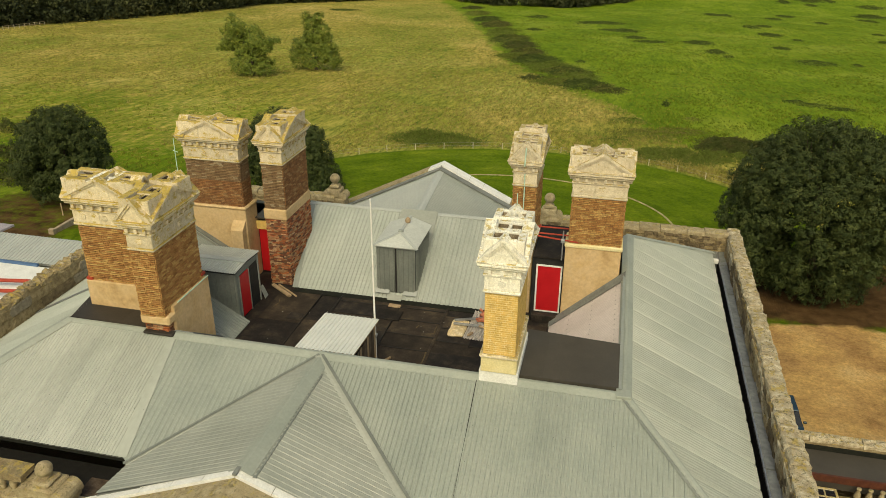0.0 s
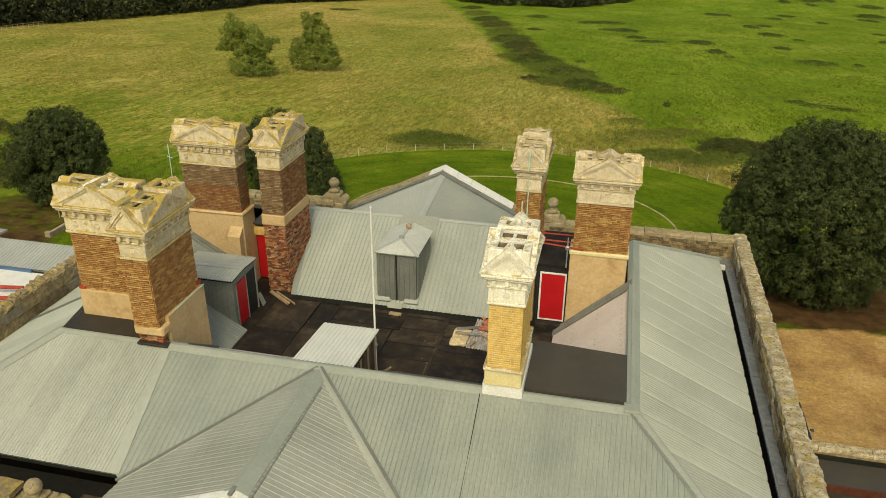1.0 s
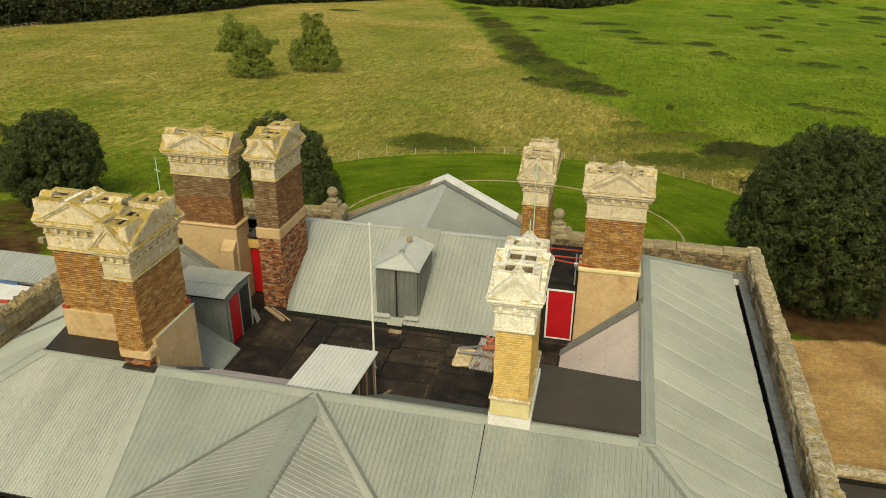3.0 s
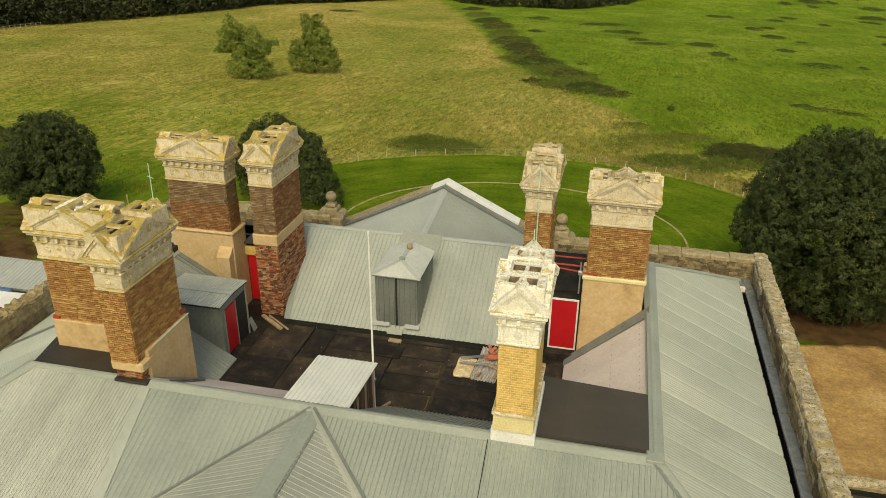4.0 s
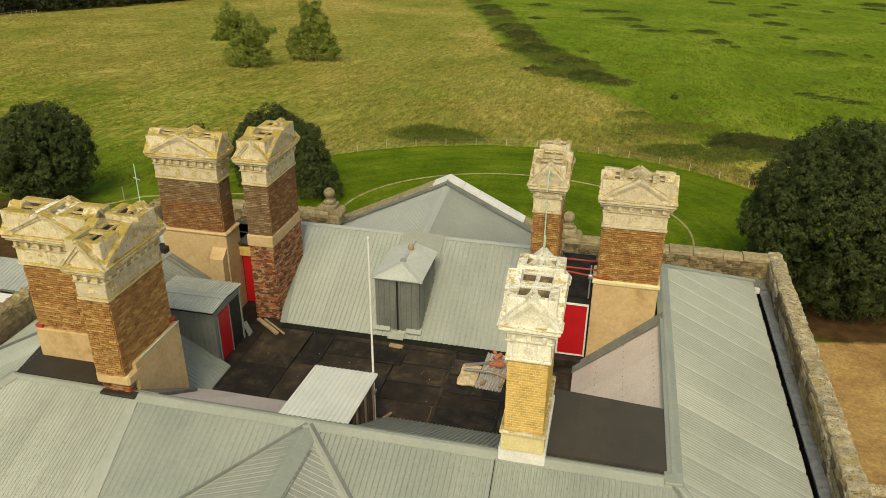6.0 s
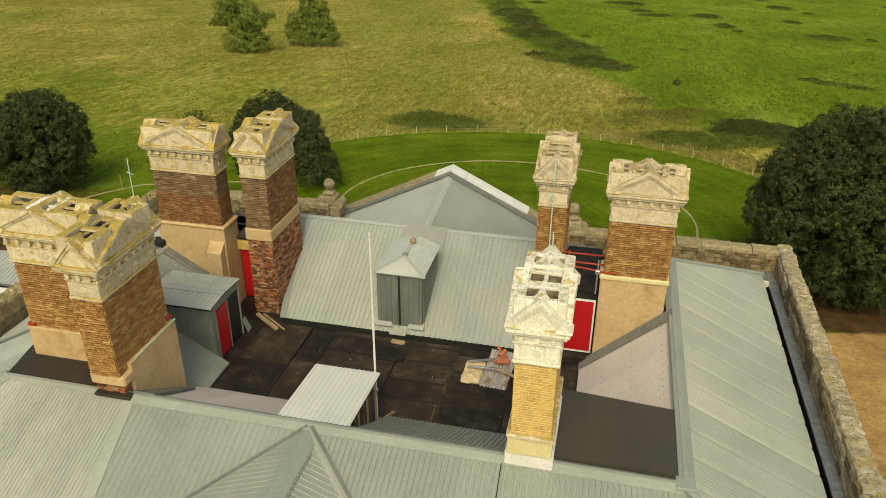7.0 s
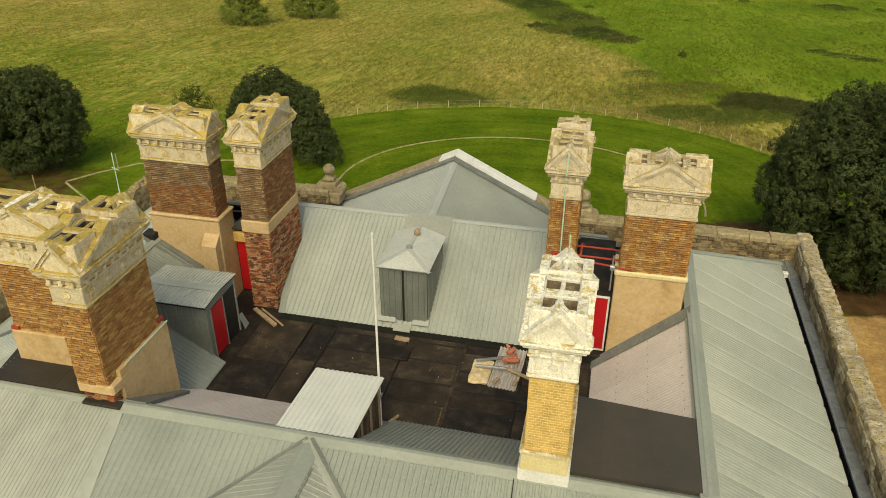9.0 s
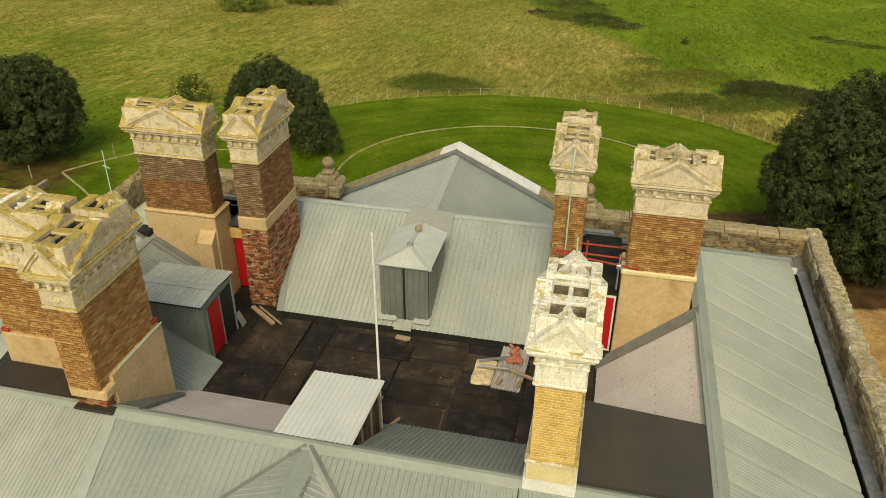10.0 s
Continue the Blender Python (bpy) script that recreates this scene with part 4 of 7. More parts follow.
ZP = 1.08
GZ = -14.0
M_RUBBLE = cap_stone("rubble_parapet", [(0.17, 0.125, 0.068), (0.29, 0.225, 0.125), (0.40, 0.325, 0.195)], (0.38, 0.28, 0.07), 0.66, 0.85, 0.9)
M_PARAPET = cap_stone("crusted_parapet_stone", [(0.24, 0.19, 0.115), (0.43, 0.365, 0.25), (0.66, 0.60, 0.46)], (0.36, 0.27, 0.08), 0.68, 0.95, 1.0)
M_GREYSTONE = cap_stone("grey_wall_stone", [(0.17, 0.145, 0.105), (0.25, 0.215, 0.16), (0.33, 0.29, 0.22)], (0.30, 0.25, 0.10), 0.70, 0.8, 0.7)
M_RUBBLE_DARK = cap_stone("stained_rubble", [(0.09, 0.066, 0.040), (0.16, 0.12, 0.070), (0.24, 0.185, 0.11)], (0.30, 0.23, 0.06), 0.68, 0.8, 0.9)
rng = random.Random(11)
walls = (
    ("wall_east", (14.08, WX1, PY0, PY1), ((14.40, PY0), (14.40, PY1))),
    ("wall_west", (WX0, -16.06, PY0, PY1), ((-16.38, PY0), (-16.38, PY1))),
)
for name, (x0, x1, y0, y1), (a, b) in walls:
    w = thing(name, "tall house wall ending in a worn stone parapet", "wall", kind="structure")
    part("wall_face", boxes((x0, x1, y0, y1, GZ, -0.6)), M_WALL, w)
    part("parapet", rough_face(x0, x1, y0 + 0.004, y1 - 0.004, -0.6, ZP), M_RUBBLE, w, "brown weathered rubble parapet")
    xi, way = (x0, -1) if name == "wall_east" else (x1, 1)
    if way < 0:
        stone_facing(w, (xi, -7.5), (xi, 14.1), (way, 0), 0.1, ZP - 0.02, 51, (M_RUBBLE, M_STONE, M_PARAPET, M_RUBBLE_DARK), wide=(0.3, 0.9), tall=0.31)
    else:
        stone_facing(w, (xi, -7.5), (xi, 14.1), (way, 0), -0.5, ZP - 0.14, 52, (M_RUBBLE, M_RUBBLE_DARK, M_RUBBLE, M_GREYSTONE), deep=0.04, wide=(0.9, 2.2), tall=0.42)
    if name == "wall_east":
        coping_run(w, a, b, 0.31, ZP, rng, 0.4, 0.9, jag=0.035, mat=M_PARAPET)
    else:
        coping_run(w, a, b, 0.30, ZP - 0.12, rng, 0.5, 1.2, jag=0.08, mat=M_RUBBLE)
        for k in range(110):
            y, r = rng.uniform(-7.0, 14.0), rng.uniform(0.04, 0.11)
            bm = boxes((-r, r, -r * 0.8, r * 0.8, -r * 0.5, r * 0.5), bevel=r * 0.25)
            for v in bm.verts:
                v.co += Vector((rng.uniform(-0.2, 0.2), rng.uniform(-0.2, 0.2), rng.uniform(-0.2, 0.2))) * r
            bm.transform(Matrix.Translation((-16.38 + rng.uniform(-0.22, 0.22), y, ZP + 0.06 + r * 0.3)) @ Matrix.Rotation(rng.uniform(0, 3), 4, "Z"))
            part("loose_stone", bm, (M_PARAPET, M_STONE, M_GREYSTONE)[k % 3], w)
w = thing("wall_north", "tall house wall with a worn stone parapet and pediment", "wall", kind="structure")
part("wall_face", boxes((-16.06, 14.08, 14.22, PY1, GZ, -0.6)), M_WALL, w)
for x0, x1 in ((-16.06, -7.0), (4.9, 14.08)):
    part("parapet", rough_face(x0, x1, 14.22, PY1 - 0.004, -0.6, ZP - 0.03), M_RUBBLE, w, "brown weathered rubble parapet")
    stone_facing(w, (x0, 14.22), (x1, 14.22), (0, -1), 0.1, ZP - 0.05, 53, (M_RUBBLE, M_RUBBLE_DARK, M_RUBBLE, M_RUBBLE_DARK), wide=(0.2, 0.5), tall=0.2)
    coping_run(w, (x0, 14.56), (x1, 14.56), 0.38, ZP - 0.03, rng, 0.7, 1.4)
# the north pediment: a triangular wall with raking copings, newer pale slabs at the top
bm = bmesh.new()
tri = [(-7.2, -0.6), (5.0, -0.6), (5.0, 0.10), (NP[0] + 0.0, 3.06), (-7.2, 0.10)]
vs = [[bm.verts.new((x, y, z)) for x, z in tri] for y in (15.5, 16.05)]
bm.faces.new(vs[0])
bm.faces.new(vs[1][::-1])
for i in range(5):
    bm.faces.new((vs[0][i], vs[0][(i + 1) % 5], vs[1][(i + 1) % 5], vs[1][i]))
bmesh.ops.recalc_face_normals(bm, faces=bm.faces[:])
part("pediment", bm, M_STONE, w)
part("pediment_foot", boxes((-7.2, 5.0, 14.9, 15.5, GZ, 0.3)), M_WALL, w)


def rake(parent, a, b, y0, y1, n, mats, thick=0.16, name="raking_coping"):
    a, b = Vector(a), Vector(b)
    for i in range(n):
        p, q = a.lerp(b, (i + 0.008) / n), a.lerp(b, (i + 0.992) / n)
        bm = slab([(p.x, y0, p.z + thick), (q.x, y0, q.z + thick), (q.x, y1, q.z + thick), (p.x, y1, p.z + thick)], thick)
        part(name, bm, mats[i], parent)


rake(w, (NP[0], 0, 3.10), (5.1, 0, 0.06), 15.42, 16.15, 8, [M_WHITE] * 5 + [M_STONE] * 3)
rake(w, (NP[0], 0, 3.10), (-7.3, 0, 0.06), 15.42, 16.15, 8, [M_WHITE] + [M_STONE] * 7)
part("lead_gutter", slab([(NP[0], 14.98, 3.17), (NP[0], 15.43, 3.17), (5.0, 15.43, 0.18), (5.0, 14.98, 0.18)], 0.06), M_LEAD, w)
part("lead_gutter", slab([(NP[0], 14.98, 3.17), (NP[0], 15.43, 3.17), (-7.2, 15.43, 0.18), (-7.2, 14.98, 0.18)], 0.06), M_LEAD, w)

# gutters inside the east and west parapets
for s, x0, x1, xs in ((1, 13.66, 14.08, 13.25), (-1, -16.06, -15.46, -15.05)):
    g = thing("parapet_gutter", "grey lead gutter lining behind the parapet", "gutter", kind="structure")
    if s < 0:
        part("lining", boxes((x0, x1, -6.9, 14.2, -0.9, -0.32)), M_LEAD, g)
        continue
    part("lining", boxes((x0 + 0.06, x1, -6.9, 14.2, -0.3, 0.20)), M_GUTTER, g)
    for k in range(14):
        y = -6.9 + 1.5 * k
        bm = bmesh.new()
        bar(bm, (x0 + 0.03, y, 0.235 + 0.012 * (k % 2)), (x0 + 0.03, y + 1.49, 0.235 + 0.012 * (k % 2)), 0.055, 8)
        part("roll", bm, M_STEEL, g, "bright rolled lead edge")
        if k % 2:
            part("lead_joint", boxes((x0 + 0.07, x1, y, y + 0.07, 0.20, 0.222), bevel=0.008), M_LEAD, g)
    # trough and its side are coloured black for the shade under the eave
    part("trough_side", boxes((x0 - 0.03, x0 + 0.05, -6.9, 14.2, -0.9, 0.19)), M_BLACK, g, "side of the trough, coloured black for shade")
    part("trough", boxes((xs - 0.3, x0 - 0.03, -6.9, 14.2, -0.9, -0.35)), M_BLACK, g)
part("gutter_floor", boxes((-16.06, 14.08, 13.1, 14.22, -0.4, 0.25)), M_LEAD, roof)
part("gutter_end", boxes((13.3, 13.62, 12.75, 12.95, 0.2, 0.42), bevel=0.01), M_WHITE, roof)

# south side: balustrade, pediment and dark gutter
M_PLATFORM = material("brown_silted_board", [(0.045, 0.030, 0.020), (0.085, 0.060, 0.042), (0.13, 0.10, 0.075)], 2.5, 0.8, 0.0, 0.3, 20, 0.2, fine=0.25)
w = thing("wall_south", "house front with balustrade and a stone pediment", "wall", kind="structure")
part("wall_face", boxes((-16.06, 14.08, -9.35, -8.3, GZ, 0.0)), M_WALL, w)
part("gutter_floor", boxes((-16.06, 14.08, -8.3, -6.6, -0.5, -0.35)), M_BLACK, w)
part("gutter_board", boxes((-7.2, -5.9, -8.29, -7.42, -0.35, -0.06), bevel=0.02), M_PLATFORM, w, "silted brown board over the gutter")
bm = bmesh.new()
tri = [(-6.3, -0.3), (4.0, -0.3), (4.0, 0.35), (-1.15, 2.52), (-6.3, 0.35)]
vs = [[bm.verts.new((x, y, z)) for x, z in tri] for y in (-9.3, -8.75)]
bm.faces.new(vs[0])
bm.faces.new(vs[1][::-1])
for i in range(5):
    bm.faces.new((vs[0][i], vs[0][(i + 1) % 5], vs[1][(i + 1) % 5], vs[1][i]))
bmesh.ops.recalc_face_normals(bm, faces=bm.faces[:])
part("pediment", bm, M_STONE, w, "lichened stone pediment")
rake(w, (-1.15, 0, 2.54), (4.1, 0, 0.33), -8.98, -8.70, 5, [M_WHITE] * 5, 0.10)
rake(w, (-1.15, 0, 2.54), (-6.4, 0, 0.33), -8.98, -8.70, 5, [M_WHITE] * 5, 0.10)
rake(w, (-1.15, 0, 2.40), (-6.4, 0, 0.20), -9.75, -9.0, 6, [M_STONE] * 6, 0.14, "cornice_stone")
rake(w, (-1.15, 0, 2.40), (4.1, 0, 0.20), -9.75, -9.0, 6, [M_STONE] * 6, 0.14, "cornice_stone")
part("apex_flashing", boxes((-1.2, -1.08, -9.0, -8.68, 2.62, 2.68)), M_LEAD, w)
BAL = lathe([(0.07, 0.0), (0.10, 0.03), (0.07, 0.09), (0.12, 0.22), (0.13, 0.30), (0.08, 0.50), (0.06, 0.58), (0.09, 0.62), (0.09, 0.68)], 12)
bal_me = bpy.data.meshes.new("baluster")
BAL.to_mesh(bal_me)
BAL.free()
bal_me.materials.append(M_STONE)
for p in bal_me.polygons:
    p.use_smooth = True
for x0, x1 in ((-15.9, -8.3), (5.4, 13.9)):
    bl = thing("balustrade", "weathered stone balustrade with turned balusters", "balustrade", (0, 0, 0), "balustrades of the house front")
    part("plinth", boxes((x0, x1, -8.95, -8.35, -0.35, 0.14), bevel=0.02), M_STONE, bl)
    part("top_rail", rough_face(x0, x1, -8.95, -8.35, 0.82, 1.02, 0.3, 0.035), M_RUBBLE, bl, "broken reddish-brown rail")
    k = int((x1 - x0) / 0.42)
    for i in range(k):
        sharing("baluster", bal_me, bl, Matrix.Translation((x0 + (i + 0.5) * (x1 - x0) / k, -8.65, 0.14)))


def worn(bm, amp):
    """Pushes the corners about, as weather has."""
    for v in bm.verts:
        q = v.co * 4.0
        v.co += Vector((noise.noise(q), noise.noise(q + Vector((5, 0, 0))), 0.6 * noise.noise(q + Vector((0, 7, 0))))) * amp
    return bm


def ball_finial(at, r, label, tall=0.55, base=0.8):
    f = thing("ball_finial", label, "finial", at, "stone ball finials of the parapets")
    bm = boxes((-base / 2, base / 2, -base * 0.36, base * 0.36, 0, tall * 0.45), bevel=0.05)
    bmesh.ops.subdivide_edges(bm, edges=bm.edges[:], cuts=2, use_grid_fill=True)
    part("pedestal", worn(bm, 0.05), M_STONE, f)
    bm = boxes((-base * 0.34, base * 0.34, -base * 0.3, base * 0.3, tall * 0.45, tall * 0.84), (-base * 0.22, base * 0.22, -base * 0.22, base * 0.22, tall * 0.84, tall), bevel=0.06)
    bmesh.ops.subdivide_edges(bm, edges=bm.edges[:], cuts=1, use_grid_fill=True)
    part("pedestal_block", worn(bm, 0.04), M_STONE, f)
    for sgn in (-1, 1):
        bm = bmesh.new()
        cylinder(bm, 0, 0, -base * 0.3, base * 0.3, base * 0.2, n=14)
        bm.transform(Matrix.Translation((sgn * base * 0.42, 0, tall * 0.5)) @ Matrix.Rotation(radians(90), 4, "X"))
        part("scroll", worn(bm, 0.03), M_STONE, f)
    bm = lathe([(0.0001, tall - 0.03), (r * 0.7, tall - 0.02), (r * 0.55, tall + 0.05)] + [(r * math.sin(a), tall + 0.05 + r - r * math.cos(a)) for a in [0.55 + 0.24 * k for k in range(10)]] + [(0.001, tall + 0.05 + 2 * r)], 20)
    for v in bm.verts:
        v.co += Vector((noise.noise(v.co * 6 + Vector(at)), noise.noise(v.co * 6 + Vector((3, 1, 2))), 0)) * 0.02
    b = part("ball", bm, M_STONE, f)
    for p in b.data.polygons:
        p.use_smooth = True


ball_finial((-7.62, -8.7, 0.0), 0.25, "lichened stone ball on a carved pedestal", 0.98, 1.4)
ball_finial((-7.1, 14.75, 0.55), 0.28, "weathered stone ball on a scrolled pedestal", 1.30, 1.2)
ball_finial((4.98, 14.65, 0.55), 0.28, "weathered stone ball on a scrolled pedestal", 1.30, 1.15)

# ---- the lower wings beside the house ----
w = thing("east_wing", "low flat-roofed wing with a stone-coped wall", "building", (0, 0, 0))
part("wall", boxes((14.72, 40, 9.25, 9.9, GZ, -7.05)), M_RUBBLE, w)
part("roof", boxes((14.72, 40, 7.40, 9.25, -8.2, -7.45)), M_FLAT, w, "dark flat roof")
part("fascia", boxes((14.72, 40, 7.28, 7.40, -7.74, -7.38)), material("dark_red_board", [(0.06, 0.018, 0.010), (0.12, 0.038, 0.020)], 3, 0.7), w, "dark red edge board")
part("wall_top", boxes((14.72, 40, 9.18, 9.25, -7.45, -7.2)), M_GREENBLACK, w, "dark upstand behind the roof")
coping_run(w, (14.72, 9.57), (32, 9.57), 0.30, -7.05, rng, 1.3, 2.6, jag=0.05, mat=M_PARAPET)
part("terrace", boxes((14.72, 40, 3.2, 7.28, GZ, -8.42)), M_RUBBLE_DARK, w)
for i in range(8):
    sharing("baluster", bal_me, w, Matrix.Translation((20.45 + i * 0.50, 7.0, -8.42)) @ Matrix.Scale(1.2, 4))
sky = part("skylight", boxes((18.55, 19.55, 6.0, 7.15, -8.42, -8.05)), M_GLASS_DARK, w)
part("skylight_frame", boxes((18.5, 18.6, 5.95, 7.2, -8.1, -8.0), (19.5, 19.6, 5.95, 7.2, -8.1, -8.0), (18.6, 19.5, 7.1, 7.2, -8.1, -8.0), (18.6, 19.5, 5.95, 6.05, -8.1, -8.0), (19.02, 19.08, 6.05, 7.1, -8.08, -8.02), (18.6, 19.02, 6.6, 6.66, -8.08, -8.02), (19.08, 19.5, 6.6, 6.66, -8.08, -8.02)), M_GREYCAP, sky, "grubby white glazing frame")
w = thing("west_wing", "lower wing with a grey sheet roof under repair", "building", (0, 0, 0))
M_LILAC = material("faded_lilac_panel", [(0.24, 0.22, 0.25), (0.32, 0.30, 0.33)], 1.0, 0.7)
part("wall", boxes((-34, -16.7, 2.0, 9.8, GZ, -1.9)), M_WALL, w)
corrugated(w, [(-26, 7.6, -1.42), (-17.3, 7.6, -1.42), (-17.3, 9.85, -1.0), (-26, 9.85, -1.0)], (0, -1, -0.187), M_SHEET_PALE, pitch=0.2, rise=0.03)
part("lean_roof", slab([(-33, 8.6, -1.0), (-26.1, 8.6, -1.0), (-25.4, 10.6, -0.8), (-33, 10.6, -0.8)], 0.12), M_LILAC, w, "faded lilac-grey roof panel")
part("roof", slab([(-26, 7.6, -1.44), (-17.3, 7.6, -1.44), (-17.3, 9.85, -1.02), (-26, 9.85, -1.02)], 0.1), M_LEAD, w)
part("flat_roof", boxes((-33, -17.0, 3.2, 7.5, -1.9, -1.55)), M_WHITE, w, "white-coated flat roof")
part("blue_edge", boxes((-33, -21.5, 7.45, 7.6, -1.55, -1.42)), material("faded_blue_sheet", [(0.06, 0.12, 0.24), (0.10, 0.18, 0.32)], 2, 0.6), w)
for k, (x, y) in enumerate(((-20.2, 5.4), (-19.7, 4.4))):
    bm = bmesh.new()
    bar(bm, (x - 3.5, y - 0.6, -1.2), (x, y, -1.2), 0.10)
    tagged(part("steel_beam", bm, M_REDSTEEL), "red painted steel beam lying on a flat roof", "beam", "beams on the west wing")

# ---- chimney stacks ----
ROSE = lathe([(0.115, 0.0), (0.115, 0.02), (0.10, 0.035), (0.085, 0.02), (0.05, 0.02), (0.04, 0.035), (0.001, 0.04)], 16)
rose_bm = {k: shared_mesh("rosette", ROSE.copy(), m) for k, m in (("capstone", M_CAPSTONE), ("pale", M_PALESTONE), ("grey", M_GREYCAP))}
ROSE.free()
modi = {k: shared_mesh("modillion", boxes((-0.055, 0.055, 0.0, 0.13, 0.0, 0.15), bevel=0.012), m) for k, m in (("capstone", M_CAPSTONE), ("pale", M_PALESTONE), ("grey", M_GREYCAP))}
FACES = {"S": (0.0, 0, -1), "E": (90.0, 1, 0), "N": (180.0, 0, 1), "W": (270.0, -1, 0)}


def face_frame(f, cx, cy, hx, hy):
    """The turn and place of a side face (its local x runs along it, local -y points out) and its half length."""
    ang, dx, dy = FACES[f]
    return Matrix.Translation((cx + dx * hx, cy + dy * hy, 0)) @ Matrix.Rotation(radians(ang), 4, "Z"), (hx if f in "SN" else hy)


def bricks(parent, cx, cy, hx, hy, z0, z1, mat, mortar, faces="SEWN", loose=300, rough=0.006, seed=3, joint=0.015, proud=0.030):
    """A brick shaft: a mortar core, the bricks of the seen faces as pieces and the rest joined."""
    part("mortar_core", boxes((cx - hx + 0.012, cx + hx - 0.012, cy - hy + 0.012, cy + hy - 0.012, z0, z1)), mortar, parent)
    me = shared_mesh("brick", boxes((-0.5, 0.5, -proud, 0.03, 0.0, 0.075 - joint)), mat)
    rng = random.Random(seed)
    verts, quads = [], []
    n = 0
    courses = round((z1 - z0) / 0.075)
    ch = (z1 - z0) / courses
    for f in faces:
        m, half = face_frame(f, cx, cy, hx, hy)
        for c in range(courses):
            z = z0 + c * ch + 0.005
            u = -half - (0.17 if c % 2 else 0.0)
            k = 0
            while u < half - 0.02:
                step = 0.225 if k % 2 == 0 else 0.1125
                a, b = max(u, -half) + 0.004, min(u + step, half) - 0.005
                u += step
                k += 1
                if b - a < 0.03:
                    continue
                q = m @ Matrix.Translation(((a + b) / 2, rng.uniform(-rough, rough), z + rng.uniform(-0.003, 0.003)))
                if n < loose:
                    sharing("brick", me, parent, q @ Matrix.Diagonal((b - a, 1, 1, 1)))
                else:
                    k = len(verts)
                    w = (b - a) / 2
                    h = 0.075 - joint - rng.uniform(0, 0.3) * rough
                    for dx, dy, dz in ((-w, -proud, 0), (w, -proud, 0), (w, 0.03, 0), (-w, 0.03, 0), (-w, -proud, h), (w, -proud, h), (w, 0.03, h), (-w, 0.03, h)):
                        verts.append(q @ Vector((dx, dy, dz)))
                    quads += [(k, k + 1, k + 5, k + 4), (k + 1, k + 2, k + 6, k + 5), (k + 3, k, k + 4, k + 7), (k + 4, k + 5, k + 6, k + 7), (k + 3, k + 2, k + 1, k)]
                n += 1
    if verts:
        jm = bpy.data.meshes.new("brickwork")
        jm.from_pydata(verts, [], quads)
        jm.materials.append(mat)
        ob = new("brickwork", jm)
        ob.parent = parent
        ob["kind"] = "stuff"


def pediment(parent, f, cx, cy, hx, hy, z, rise, deep, key, mat):
    """A small pediment over one side: recessed field and two raking mouldings."""
    m, half = face_frame(f, cx, cy, hx, hy)
    bm = bmesh.new()
    a = [bm.verts.new(m @ Vector(q)) for q in ((-half + 0.06, 0.09, z), (half - 0.06, 0.09, z), (0, 0.09, z + rise - 0.05))]
    b = [bm.verts.new(m @ Vector(q)) for q in ((-half + 0.06, deep, z), (half - 0.06, deep, z), (0, deep, z + rise - 0.05))]
    bm.faces.new(a)
    bm.faces.new(b[::-1])
    for i in range(3):
        bm.faces.new((a[i], b[i], b[(i + 1) % 3], a[(i + 1) % 3]))
    bmesh.ops.recalc_face_normals(bm, faces=bm.faces[:])
    part("pediment_field", bm, mat, parent)
    part("pediment_base", weathered(boxes_m(m, (-half, half, 0.0, 0.14, z, z + 0.05))), mat, parent)
    for s in (-1, 1):
        d = Vector((-s * half, 0, rise))
        up = Vector((s * rise, 0, half)).normalized()
        for lo, hi, y0, y1 in ((-0.03, 0.07, 0.0, deep), (-0.11, -0.03, 0.045, deep * 0.6)):
            bm = bmesh.new()
            p0, p1 = Vector((s * half, 0, z)), Vector((0, 0, z + rise))
            count = max(2, round((p1 - p0).length / 0.42))
            for q in range(count):
                shift = 0.018 * noise.noise((q * 3.7, half * 9 + s, z + lo))
                vs = []
                for f0 in ((q + 0.012) / count, (q + 0.5) / count, (q + 0.988) / count):
                    p = p0.lerp(p1, f0)
                    vs.append([bm.verts.new(m @ (p + up * (h + shift) + Vector((0, y, 0)))) for y, h in ((y0 + shift, lo), (y0 + shift, hi), (y1, hi), (y1, lo))])
                for r0, r1 in zip(vs, vs[1:]):
                    for i in range(4):
                        bm.faces.new((r0[i], r0[(i + 1) % 4], r1[(i + 1) % 4], r1[i]))
                bm.faces.new(vs[0])
                bm.faces.new(vs[-1][::-1])
            bmesh.ops.recalc_face_normals(bm, faces=bm.faces[:])
            part("raking_moulding", weathered(bm, 0.008, s + lo), mat, parent)


def boxes_m(m, *rows):
    bm = boxes(*rows, bevel=0.012)
    bm.transform(m)
    return bm


def tube(x0, x1, y0, y1, z0, z1, t=0.012):
    """A square pipe, open at the top."""
    bm = bmesh.new()
    rings = []
    for o, z in ((0.0, z0), (0.0, z1), (t, z1), (t, z0)):
        rings.append([bm.verts.new(q) for q in ((x0 + o, y0 + o, z), (x1 - o, y0 + o, z), (x1 - o, y1 - o, z), (x0 + o, y1 - o, z))])
    for a, b in zip(rings, rings[1:]):
        for i in range(4):
            bm.faces.new((a[i], a[(i + 1) % 4], b[(i + 1) % 4], b[i]))
    bmesh.ops.recalc_face_normals(bm, faces=bm.faces[:])
    return bm


